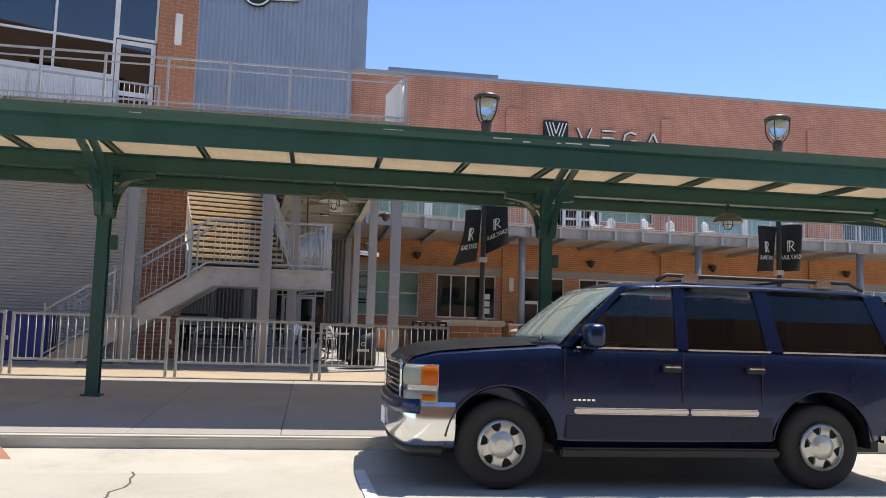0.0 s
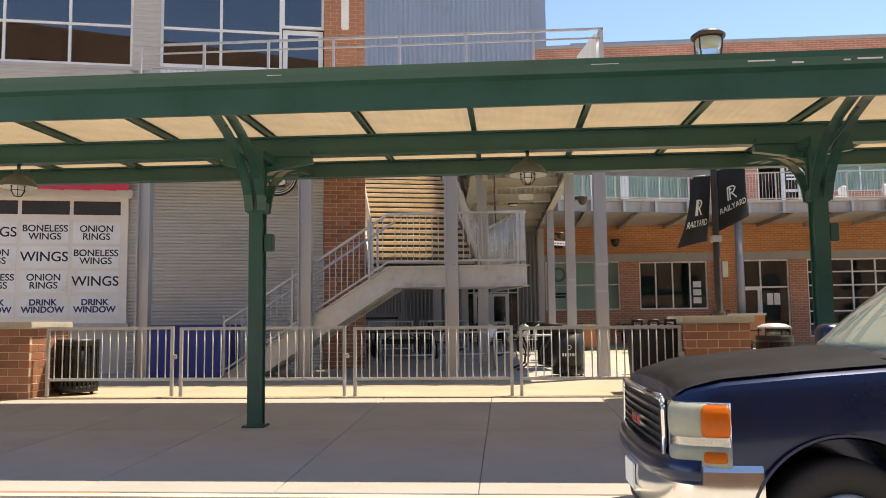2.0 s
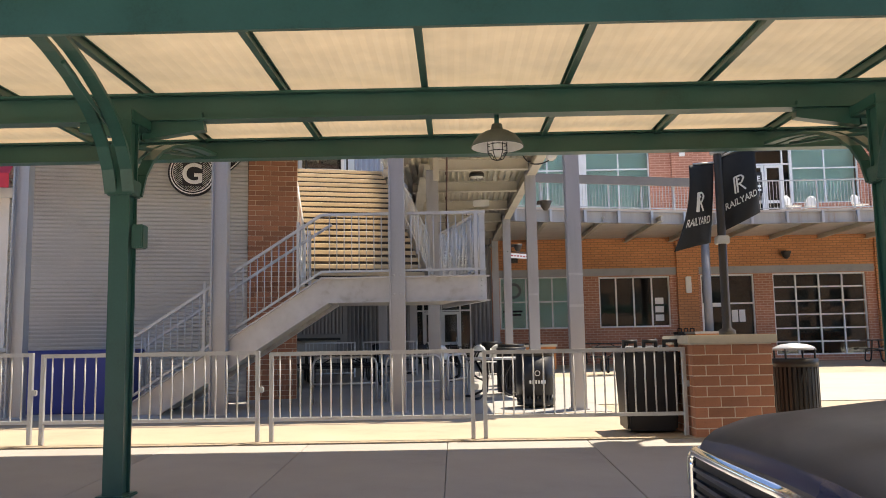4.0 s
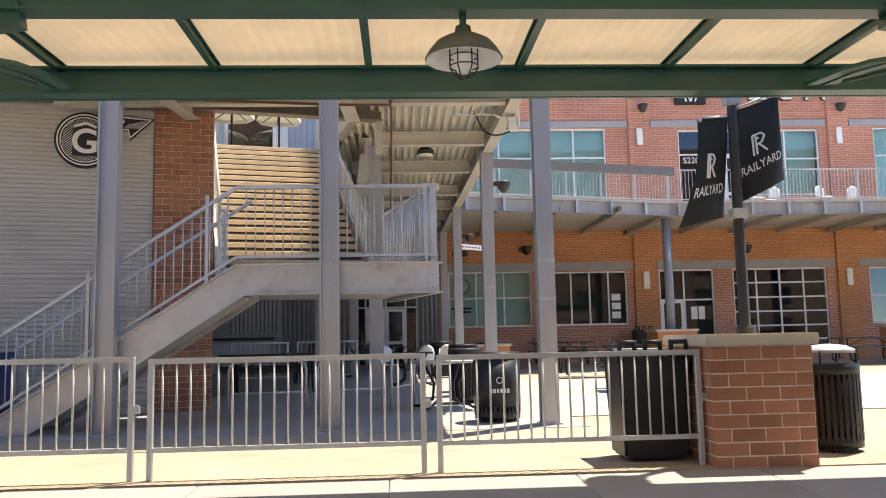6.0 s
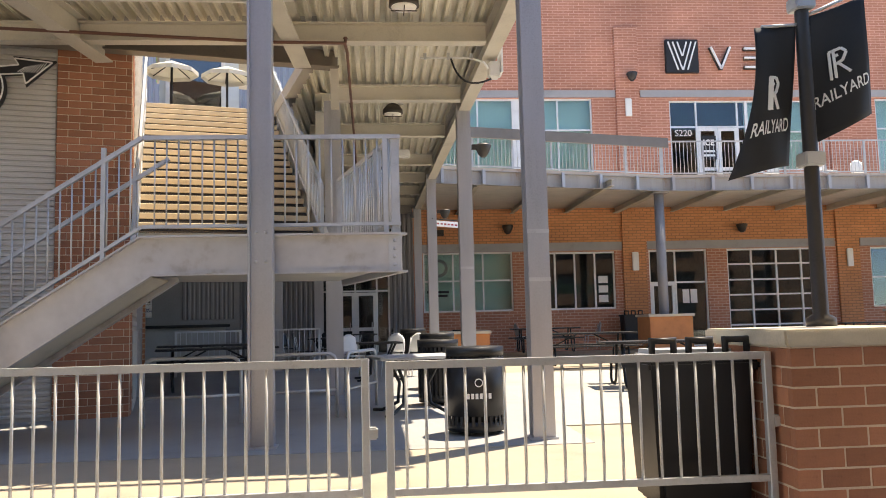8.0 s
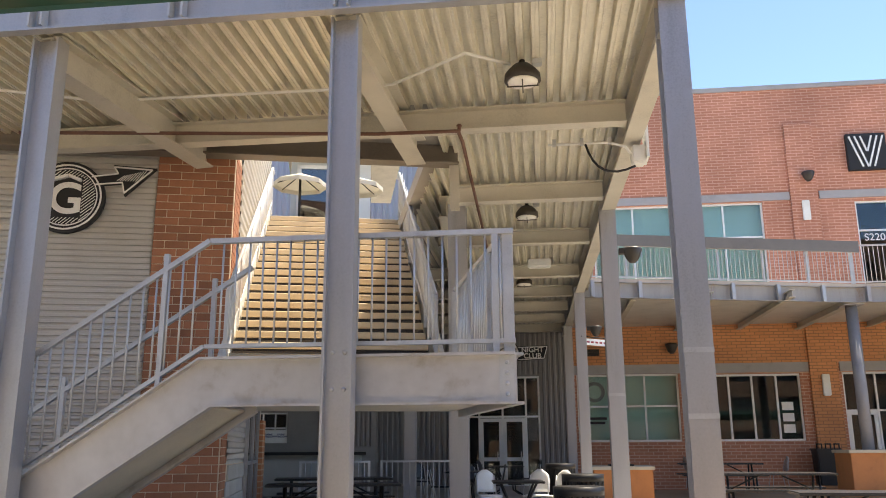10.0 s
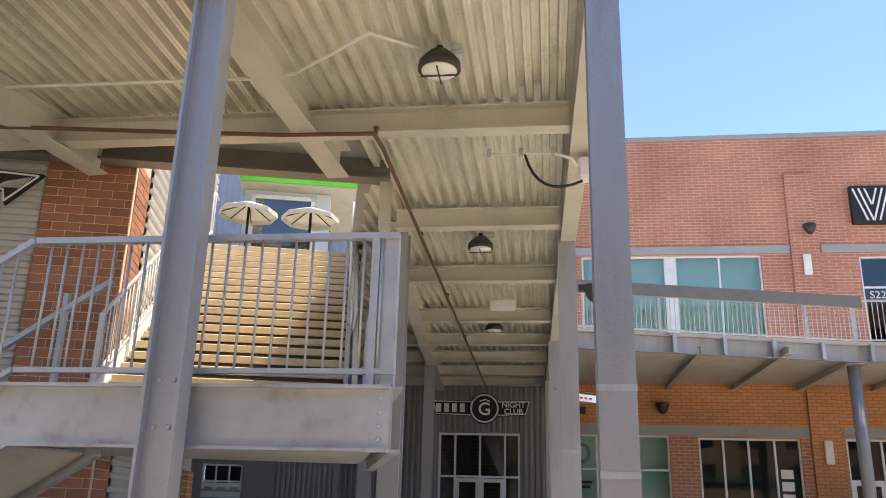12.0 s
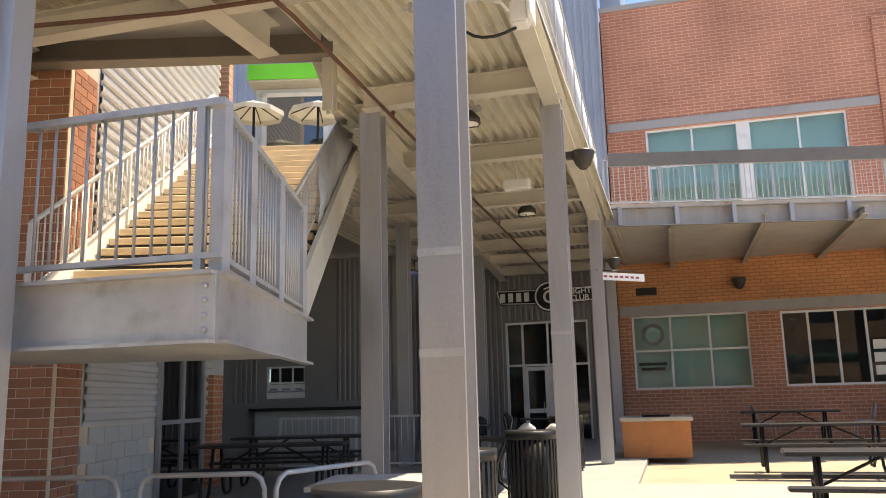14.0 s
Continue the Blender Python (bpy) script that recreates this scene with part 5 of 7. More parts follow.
def lamp_post(x, y, base, flagged=True):
    ob = thing("street_lamp", "bronze lamp post with black cloth banners", "street lamp", (x, y, base), group="courtyard lamp posts")
    part("pole", lathe(BM(), [(0.10, 0), (0.10, 0.06), (0.054, 0.09), (0.048, 2.3), (0.044, 3.64)], n=14), M_BRONZE, ob)
    part("collar", lathe(BM(), [(0.05, 3.59), (0.085, 3.67), (0.10, 3.79), (0.11, 3.87), (0.07, 3.90)], n=16), M_BRONZE, ob)
    for k in range(4):
        a = math.pi / 4 + k * math.pi / 2
        c, s = math.cos(a), math.sin(a)
        pts = arc((0.08 * c, 0.08 * s, 3.86), (0.27 * c, 0.27 * s, 3.99), (0.24 * c, 0.24 * s, 4.36), 6)
        part("lamp_arm", pipe(BM(), pts, 0.014, 6), M_BRONZE, ob)
    part("lamp_glass", lathe(BM(), [(0.08, 3.91), (0.16, 4.04), (0.21, 4.29), (0.20, 4.32)], n=20), M_GLASS, ob, "clear lamp glass")
    part("lamp_core", lathe(BM(), [(0.10, 4.20), (0.12, 4.24), (0.12, 4.31), (0.08, 4.32)], n=16), M_LENS, ob)
    part("lamp_hood", lathe(BM(), [(0.26, 4.34), (0.265, 4.38), (0.18, 4.44), (0.06, 4.47), (0.02, 4.47)], n=22), M_BRONZE, ob)
    for zz in (2.32, 1.18):
        part("banner_clamp", soften(bx(BM(), -0.075, 0.075, -0.075, 0.075, zz - 0.05, zz + 0.05), 0.01), M_GALV, ob)
    return ob


def banner(px, py, base, side, sway, top, drop, width, rise, tilt):
    """A cloth banner hung from short arms on the lamp post, blown a little to one side."""
    ob = thing("banner", "black cloth banner with pale emblem, curling in the wind", "banner", (px, py, base), group="lamp post banners")
    part("arm", rod(BM(), (0, 0, top), (side * (width * 0.96), 0.0, top + 0.03 + rise), 0.012), M_GALV, ob)
    nx, nz = 12, 20

    def at(i, j, lift=0.0):
        s, t = i / nx, j / nz
        xx = side * (0.05 + s * width * (1 - 0.10 * t) + sway * t * t * (0.25 + 0.75 * s))
        yy = 0.07 * math.sin(s * 4.2 + t * 2.4) * (0.3 + t) + 0.05 * t - lift
        zz = top + 0.01 + rise * s - t * drop * (1 + tilt * s)
        return Vector((xx, yy, zz))
    g = BM()
    grid = [[g.verts.new(at(i, j)) for i in range(nx + 1)] for j in range(nz + 1)]
    for j in range(nz):
        for i in range(nx):
            g.faces.new((grid[j][i], grid[j][i + 1], grid[j + 1][i + 1], grid[j + 1][i])).smooth = True
    cl = part("cloth", g, M_CLOTH, ob)
    md = cl.modifiers.new("thick", "SOLIDIFY")
    md.thickness = 0.006
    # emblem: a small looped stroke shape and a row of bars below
    def band(pts, w):
        b_ = BM()
        for (i0, j0), (i1, j1) in zip(pts, pts[1:]):
            prism(b_, rect(w, 0.008), at(i0, j0, 0.012), at(i1, j1, 0.012), (0, 1, 0))
        return b_
    flip = (lambda i: i) if side > 0 else (lambda i: nx - i)
    for pts in ([(4.4, 7.0), (4.4, 11.6)], [(5.2, 7.0), (5.2, 11.6)], [(4.4, 7.0), (6.6, 7.1), (7.4, 8.0), (6.6, 9.2), (5.2, 9.4)], [(5.2, 8.0), (6.0, 8.0)], [(5.9, 9.4), (7.6, 11.6)]):
        part("emblem_stroke", band([(flip(i), j) for i, j in pts], 0.020), M_LETTERW, ob)
    word = lettering("banner_lettering", "RAILYARD", 1.0, M_LETTERW, ob, Matrix.Identity(4), 0.0, 0.012)
    xs = [v.co.x for v in word.data.vertices]
    ys = [v.co.y for v in word.data.vertices]
    for v in word.data.vertices:
        i = 1.0 + 10.2 * (v.co.x - min(xs)) / (max(xs) - min(xs))
        j = 13.0 + 1.9 * (max(ys) - v.co.y) / (max(ys) - min(ys))
        v.co = at(flip(i), j, 0.012)
    return ob


lamp_post(3.18, 15.5, 1.405)
lamp_post(9.34, 15.5, 1.405)
banner(3.18, 15.5, 1.405, -1, 0.24, 2.17, 1.02, 0.32, -0.05, 0.06)
banner(3.18, 15.5, 1.405, 1, 0.10, 2.22, 0.92, 0.42, 0.15, -0.08)
banner(9.34, 15.5, 1.405, -1, 0.02, 2.12, 0.92, 0.42, 0.0, 0.02)
banner(9.34, 15.5, 1.405, 1, 0.04, 2.16, 0.96, 0.46, 0.03, 0.0)


# ---- parked car ----
M_CARBLUE = surface("navy_metallic_paint", (0.0035, 0.014, 0.058), 0.28, 0.5, 300, 1.2, 0.12, 0.0)
M_CARBLUE.node_tree.nodes["Principled BSDF"].inputs["Coat Weight"].default_value = 0.45
M_CARBLUE.node_tree.nodes["Principled BSDF"].inputs["Coat Roughness"].default_value = 0.10
M_CARGREY = surface("slate_lower_paint", (0.012, 0.018, 0.038), 0.28, 0.4, 300, 1.2, 0.12, 0.0)
M_CHROME = surface("chrome", (0.78, 0.78, 0.78), 0.10, 1.0, 40, 2, 0.06, 0.0)
M_TYRE = surface("tyre_rubber", (0.022, 0.021, 0.020), 0.8, 0, 90, 3, 0.2, 0.2)
M_RIM = surface("silver_alloy", (0.62, 0.60, 0.55), 0.35, 0.6, 60, 4, 0.1, 0.03)
M_TRIM = surface("black_trim", (0.014, 0.014, 0.015), 0.5, 0, 90, 3, 0.2, 0.05)
M_AMBER = surface("amber_lens", (0.80, 0.20, 0.015), 0.15, 0, 60, 6, 0.1, 0.02)
M_HEAD = surface("clouded_headlamp_lens", (0.56, 0.58, 0.50), 0.12, 0, 60, 4, 0.12, 0.02)
M_REDBADGE = surface("red_badge", (0.35, 0.02, 0.03), 0.3)
M_CABIN = surface("dark_cabin", (0.03, 0.03, 0.032), 0.8)
M_STRIP = surface("brushed_trim", (0.60, 0.54, 0.50), 0.22, 0.9, 40, 2, 0.08, 0.0)
M_SEAT = surface("grey_beige_seat", (0.10, 0.098, 0.092), 0.8)
M_CARGLASS = glassy("car_glass", (0.40, 0.46, 0.45), ior=1.5)
# The screen's milky reflection haze is put in as a diffuse share.
M_SCREEN = glassy("reflection_hazed_windscreen", (0.52, 0.62, 0.58), ior=1.7)
M_SCREEN.node_tree.nodes["Principled BSDF"].inputs["Transmission Weight"].default_value = 0.62
M_HOOD = surface("sun_faded_navy_paint", (0.036, 0.038, 0.048), 0.42, 0.25, 120, 2.5, 0.22, 0.02)
M_CARGLASS_D = glassy("privacy_glass", (0.12, 0.135, 0.15), ior=1.45)

CW = 1.0
car = thing("car", "dark navy full-size sport utility car with silver wheels", "car", (0.64, 7.06, -0.13))


def loft(bm, stations, section):
    """Skins a body from cross-sections along x; each gives a half profile from the sill up to the centre line."""
    rings = []
    for st in stations:
        half = section(*st)
        pts = [(CW - y, z) for y, z in half] + [(CW + y, z) for y, z in reversed(half[:-1])]
        rings.append([bm.verts.new((st[0], y, z)) for y, z in pts])
    n = len(rings[0])
    for a, b in zip(rings, rings[1:]):
        for i in range(n - 1):
            bm.faces.new((a[i], a[i + 1], b[i + 1], b[i])).smooth = True
        bm.faces.new((a[n - 1], a[0], b[0], b[n - 1]))
    bm.faces.new(rings[0])
    bm.faces.new(rings[-1][::-1])
    return bm


def lower_section(x, w, zb, zt, crown):
    return [(w * 0.90, zb), (w * 0.97, zb + 0.06), (w * 0.99, zb + 0.20), (w, 0.70), (w * 0.992, zt - 0.30), (w * 0.972, zt - 0.12), (w * 0.935, zt - 0.03), (w * 0.86, zt + 0.012), (w * 0.5, zt + 0.02 + crown), (0, zt + 0.025 + crown)]


def wheel_cut(body, xs, r):
    c = BM()
    for x in xs:
        for y0, y1 in ((-0.1, 0.42), (1.58, 2.1)):
            g = rod(BM(), (0, y0, 0), (0, y1, 0), r, 40)
            g.transform(Matrix.Translation((x, 0, 0.37)) @ Matrix.Diagonal((1, 1, 1.04, 1)))
            me = bpy.data.meshes.new("arch_cut")
            g.to_mesh(me)
            c.from_mesh(me)
    cut = part("cutter", c, M_TRIM)
    md = body.modifiers.new("arches", "BOOLEAN")
    md.operation, md.object, md.solver = "DIFFERENCE", cut, "EXACT"
    me = bpy.data.meshes.new_from_object(body.evaluated_get(bpy.context.evaluated_depsgraph_get()))
    body.modifiers.clear()
    me.set_sharp_from_angle(angle=0.6)
    body.data = me
    bpy.data.objects.remove(cut)


FWX, RWX = 1.01, 4.0
ST = [(0.10, 0.83, 0.60, 1.02, 0.0), (0.13, 0.86, 0.56, 1.07, 0.01), (0.22, 0.905, 0.52, 1.115, 0.02), (0.42, 0.955, 0.46, 1.16, 0.03), (0.9, 0.985, 0.42, 1.205, 0.035), (1.42, 1.0, 0.38, 1.245, 0.03), (1.62, 1.0, 0.36, 1.245, 0.02),
      (2.6, 1.0, 0.36, 1.245, 0.0), (4.2, 1.0, 0.38, 1.245, 0.0), (4.75, 0.985, 0.46, 1.24, 0.0), (4.98, 0.95, 0.52, 1.22, 0.0), (5.03, 0.90, 0.56, 1.18, 0.0)]
body = part("body", loft(BM(), ST, lower_section), M_CARBLUE, None)
bpy.context.view_layer.update()
wheel_cut(body, (FWX, RWX), 0.495)
body.parent = car
# bonnet skin, its clear coat gone dull
hd = BM()
prev = None
for i in range(25):
    x = 0.105 + 1.235 * i / 24
    k = max(j for j in range(len(ST)) if ST[j][0] <= x)
    f = (x - ST[k][0]) / (ST[k + 1][0] - ST[k][0])
    w, zt, crown = (ST[k][c] * (1 - f) + ST[k + 1][c] * f for c in (1, 3, 4))
    half = [(w * 0.90, zt + 0.004), (w * 0.865, zt + 0.016), (w * 0.7, zt + 0.021 + crown * 0.45), (w * 0.5, zt + 0.025 + crown), (0, zt + 0.030 + crown)]
    cur = [hd.verts.new((x, CW + sg * y, z)) for sg, side in ((-1, half), (1, half[:-1][::-1])) for y, z in side]
    if prev:
        for a in range(len(cur) - 1):
            hd.faces.new((prev[a], prev[a + 1], cur[a + 1], cur[a])).smooth = True
    prev = cur
bmesh.ops.solidify(hd, geom=hd.faces[:], thickness=0.006)
bmesh.ops.recalc_face_normals(hd, faces=hd.faces)
part("bonnet", hd, M_HOOD, car, "dull sun-faded navy bonnet")


def cab_section(x, wb, zb, wt, zt):
    return [(wb, zb), (wb - (wb - wt) * 0.5 + 0.012, (zb + zt) / 2), (wt + 0.03, zt - 0.05), (wt - 0.02, zt - 0.008), (wt * 0.6, zt + 0.018), (0, zt + 0.025)]


# pillars and roof: a shell open at the windows
roof = BM()
RS = [(1.98, 0.80, 1.74, 0.70, 1.765), (2.2, 0.82, 1.78, 0.76, 1.825), (2.7, 0.83, 1.80, 0.78, 1.85), (3.6, 0.83, 1.80, 0.78, 1.855), (4.5, 0.82, 1.79, 0.77, 1.84), (4.72, 0.80, 1.74, 0.73, 1.80)]
loft(roof, RS, cab_section)
for v in roof.verts:
    if v.co.x < 2.4:
        v.co.x += 0.16 * ((v.co.y - CW) / 0.8) ** 2 * min(1.0, (2.4 - v.co.x) / 0.3)
part("roof", roof, M_CARBLUE, car)


def pillar(xb, xt, w0, w1, mat=None):
    for sgn in (-1, 1):
        g = BM()
        yb, yt = CW + sgn * 0.955, CW + sgn * 0.80
        q = [(xb, yb, 1.23), (xb + w0, yb, 1.23), (xt + w1, yt, 1.79), (xt, yt, 1.79)]
        v0 = [g.verts.new(c) for c in q]
        v1 = [g.verts.new((c[0], c[1] - sgn * 0.06, c[2])) for c in q]
        g.faces.new(v0)
        g.faces.new(v1[::-1])
        for i in range(4):
            g.faces.new((v0[i], v0[(i + 1) % 4], v1[(i + 1) % 4], v1[i]))
        part("window_pillar", g, mat or M_CARBLUE, car)


pillar(1.54, 2.13, 0.075, 0.07)
pillar(2.60, 2.64, 0.12, 0.10)
pillar(3.48, 3.42, 0.16, 0.14)
pillar(4.72, 4.55, 0.22, 0.20)
# cabin floor and seats seen through the glass
part("dashboard", soften(bx(BM(), 1.56, 1.86, 0.14, 1.86, 1.2, 1.33), 0.04), M_CABIN, car)
part("cabin_floor", bx(BM(), 1.55, 4.9, 0.12, 1.88, 1.10, 1.24), M_CABIN, car)
for sx in (2.35, 3.25):
    for sy in (0.42, 1.12):
        part("seat_back", soften(bx(BM(), sx, sx + 0.14, sy, sy + 0.48, 1.1, 1.58), 0.05), M_SEAT, car)
        part("headrest", soften(bx(BM(), sx + 0.03, sx + 0.12, sy + 0.12, sy + 0.36, 1.60, 1.74), 0.03), M_SEAT, car)
pts = [Vector((1.98, 0.52 + 0.19 * math.cos(a), 1.36 + 0.19 * math.sin(a))) for a in [2 * math.pi * i / 20 for i in range(21)]]
part("steering_wheel", pipe(BM(), pts, 0.014, 6), M_TRIM, car)


def side_glass(name, pts, mat):
    """Pane on the leaning side of the cabin; pts are (x, z)."""
    for sgn in (-1, 1):
        g = BM()
        yy = lambda z: CW + sgn * (0.955 - 0.155 * (z - 1.23) / 0.56 - 0.006)
        v0 = [g.verts.new((x, yy(z), z)) for x, z in pts]
        v1 = [g.verts.new((x, yy(z) - sgn * 0.006, z)) for x, z in pts]
        n = len(pts)
        g.faces.new(v0)
        g.faces.new(v1[::-1])
        for i in range(n):
            g.faces.new((v0[i], v0[(i + 1) % n], v1[(i + 1) % n], v1[i]))
        part(name, g, mat, car)


side_glass("front_side_window", [(1.62, 1.235), (2.64, 1.235), (2.66, 1.72), (2.62, 1.76), (2.28, 1.765), (2.17, 1.72)], M_CARGLASS)
side_glass("rear_side_window", [(2.70, 1.235), (3.54, 1.235), (3.46, 1.66), (3.36, 1.755), (2.74, 1.765)], M_CARGLASS_D)
side_glass("quarter_window", [(3.62, 1.235), (4.78, 1.235), (4.62, 1.74), (3.56, 1.755)], M_CARGLASS_D)
ws = BM()
grid = []
for lift in (0.0, 0.007):
    grid.append([[ws.verts.new((1.33 + 0.20 * d * d + t * (0.63 - 0.02 * d * d) + lift - 0.03 * math.sin(math.pi * t), CW + d * (0.90 - 0.16 * t), 1.258 + 0.53 * t)) for t in [j / 6 for j in range(7)]] for d in [i / 8 - 1 for i in range(17)]])
for i in range(16):
    for j in range(6):
        for k, gq in enumerate(grid):
            q = [gq[i][j], gq[i + 1][j], gq[i + 1][j + 1], gq[i][j + 1]]
            ws.faces.new(q if k else q[::-1]).smooth = True
bmesh.ops.bridge_loops(ws, edges=[e for e in ws.edges if e.is_boundary])
bmesh.ops.recalc_face_normals(ws, faces=ws.faces)
part("windscreen", ws, M_SCREEN, car)
part("rear_screen", bx(BM(), 4.80, 4.81, 0.2, 1.8, 1.25, 1.74), M_CARGLASS_D, car)
for k in range(3):
    part("wiper", rod(BM(), (1.40 - 0.02 * k, 0.28 + 0.42 * k, 1.275), (1.54, 0.62 + 0.42 * k, 1.375), 0.010, 6), M_TRIM, car)
part("cowl", soften(bx(BM(), 1.28, 1.52, 0.12, 1.88, 1.225, 1.264), 0.012), M_TRIM, car)
# bright window line, side strips, cladding, sills
for a, b in ((1.66, 2.60), (2.70, 3.5), (3.62, 4.75)):
    part("window_trim", bx(BM(), a, b, 0.016, 0.036, 1.222, 1.238), M_CHROME, car)
for a, b in ((1.64, 2.69), (2.71, 3.36)):
    part("side_strip", soften(bx(BM(), a, b, -0.022, 0.004, 0.655, 0.712), 0.012, 3), M_STRIP, car, "bright body side strip")
part("lower_cladding", soften(bx(BM(), 1.56, 3.50, -0.006, 0.03, 0.44, 0.654), 0.012), M_CARGREY, car, "slate grey lower door panel")
part("running_board", soften(bx(BM(), 1.52, 3.56, -0.02, 0.22, 0.29, 0.37), 0.02), M_TRIM, car)
for a in (1.55, 2.64, 3.40):
    part("door_seam", bx(BM(), a - 0.004, a + 0.004, -0.004, 0.006, 0.76, 1.22), M_TRIM, car)
for a in (2.44, 3.24):
    h_ = part("door_handle", soften(bx(BM(), a, a + 0.19, -0.02, 0.012, 1.03, 1.10), 0.012), M_TRIM, car)
    part("handle_bar", soften(bx(BM(), a + 0.02, a + 0.17, -0.034, -0.018, 1.070, 1.083), 0.004), M_STRIP, h_)
for k in range(5):
    part("badge_bar", bx(BM(), 1.63 + k * 0.042, 1.658 + k * 0.042, -0.008, 0.003, 0.768, 0.784), M_CHROME, car)


def mirror_shell(y):
    """Rounded, boxy mirror housing with a flat back."""
    g = BM()
    bmesh.ops.create_uvsphere(g, u_segments=20, v_segments=12, radius=1.0)
    for v in g.verts:
        p = [math.copysign(abs(c) ** 0.6, c) for c in v.co]
        v.co = (1.77 + 0.10 * min(p[0], 0.55), y + 0.125 * p[1], 1.335 + 0.105 * p[2])
    for f in g.faces:
        f.smooth = True
    return g


mi = part("door_mirror", mirror_shell(-0.14), M_CARBLUE, car)
part("mirror_arm", bx(BM(), 1.72, 1.84, -0.05, 0.10, 1.22, 1.28), M_TRIM, mi)
part("door_mirror", mirror_shell(2.14), M_CARBLUE, car)
for yy in (0.26, 1.74):
    part("roof_rail", pipe(BM(), [Vector((2.5, yy, 1.86)), Vector((2.6, yy, 1.915)), Vector((4.45, yy, 1.905)), Vector((4.6, yy, 1.84))], 0.018, 8), M_TRIM, car)
    for xx in (2.75, 4.1):
        part("rail_foot", soften(bx(BM(), xx, xx + 0.16, yy - 0.025, yy + 0.025, 1.85, 1.93), 0.01), M_CHROME, car)
for xx in (3.0, 3.9):
    part("cross_bar", rod(BM(), (xx, 0.26, 1.91), (xx, 1.74, 1.91), 0.014), M_TRIM, car)
# nose


def mirror_plan(pts):
    return pts + [(x, 2 - y) for x, y in reversed(pts[:-1])]


def finer(pts, n=3):
    """Rounds an open plan line by cutting its corners."""
    for _ in range(n):
        out = [pts[0]]
        for p, q in zip(pts, pts[1:]):
            out += [(0.75 * p[0] + 0.25 * q[0], 0.75 * p[1] + 0.25 * q[1]), (0.25 * p[0] + 0.75 * q[0], 0.25 * p[1] + 0.75 * q[1])]
        pts = out + [pts[-1]]
    return pts


def sweep(bm, plan, profile):
    """Carries a closed profile of (outward, z) along a plan line that runs from one side round the nose to the other."""
    rings = []
    for i, (x, y) in enumerate(plan):
        p, q = plan[max(i - 1, 0)], plan[min(i + 1, len(plan) - 1)]
        t = Vector((q[0] - p[0], q[1] - p[1])).normalized()
        n = Vector((-t.y, t.x))
        rings.append([bm.verts.new((x + n.x * o, y + n.y * o, z)) for o, z in profile])
    for a, b in zip(rings, rings[1:]):
        for j in range(len(profile)):
            k = (j + 1) % len(profile)
            bm.faces.new((a[j], a[k], b[k], b[j])).smooth = True
    bm.faces.new(rings[0])
    bm.faces.new(rings[-1][::-1])
    bmesh.ops.recalc_face_normals(bm, faces=bm.faces)
    return bm


BUMP = finer(mirror_plan([(0.60, 0.035), (0.42, 0.035), (0.26, 0.055), (0.13, 0.12), (0.06, 0.26), (0.02, 0.5), (0.005, 1.0)]))
CHROME = [(-0.08, 0.742), (-0.02, 0.742), (0.008, 0.730), (0.022, 0.69), (0.03, 0.62), (0.034, 0.55), (0.028, 0.49), (0.012, 0.43), (-0.012, 0.385), (-0.04, 0.35), (-0.08, 0.34)]
part("bumper", sweep(BM(), BUMP, CHROME), M_CHROME, car, "chrome front bumper")
PAD = [p for p in BUMP if p[0] < 0.27]
part("bumper_pad", sweep(BM(), PAD, [(-0.09, 0.765), (-0.01, 0.765), (0.03, 0.752), (0.045, 0.72), (0.046, 0.67), (0.034, 0.635), (-0.04, 0.635)]), M_CARBLUE, car, "navy bumper top pad")
part("air_dam", sweep(BM(), [p for p in BUMP if p[0] < 0.5], [(-0.10, 0.36), (-0.03, 0.36), (-0.035, 0.31), (-0.06, 0.27), (-0.10, 0.27)]), M_TRIM, car, "black lower valance")
LAMP = finer([(0.075, 1.0), (0.076, 0.52), (0.080, 0.32), (0.092, 0.21), (0.125, 0.135), (0.20, 0.088), (0.31, 0.056), (0.44, 0.030)])


def along(s):
    """Point and outward direction at the share s of the lamp line, from the grille to the fender."""
    f = s * (len(LAMP) - 1)
    i = min(int(f), len(LAMP) - 2)
    p, q = LAMP[i], LAMP[i + 1]
    f -= i
    t = Vector((q[0] - p[0], q[1] - p[1])).normalized()
    return Vector((p[0] + (q[0] - p[0]) * f, p[1] + (q[1] - p[1]) * f)), Vector((t.y, -t.x))


def lens(name, s0, s1, z0, z1, out, mat, label="", round0=0.0, round1=0.0, parent=None):
    """A bulged lens on the nose; its ends are rounded by the given radii in z."""
    for side in (0, 1):
        g = BM()
        cols = []
        n = 18
        for i in range(n + 1):
            s = s0 + (s1 - s0) * i / n
            e = min(i, n - i) / n
            r = round0 if i < n / 2 else round1
            k = min(1.0, e / 0.22)
            inset = r * (1 - math.sqrt(max(0.0, 1 - (1 - k) ** 2)))
            p, d = along(s)
            col = []
            for j in range(7):
                f = j / 6
                b = out * (1 - (2 * f - 1) ** 4) * (0.35 + 0.65 * min(1.0, e / 0.12))
                x, y = p.x + d.x * (b + 0.002), p.y + d.y * (b + 0.002)
                col.append(g.verts.new((x, y if side == 0 else 2 - y, z0 + inset + (z1 - z0 - 2 * inset) * f)))
            cols.append(col)
        for a, b in zip(cols, cols[1:]):
            for j in range(6):
                g.faces.new((a[j], a[j + 1], b[j + 1], b[j])).smooth = True
        bmesh.ops.solidify(g, geom=g.faces[:], thickness=0.02)
        bmesh.ops.recalc_face_normals(g, faces=g.faces)
        part(name, g, mat, parent or car, label)


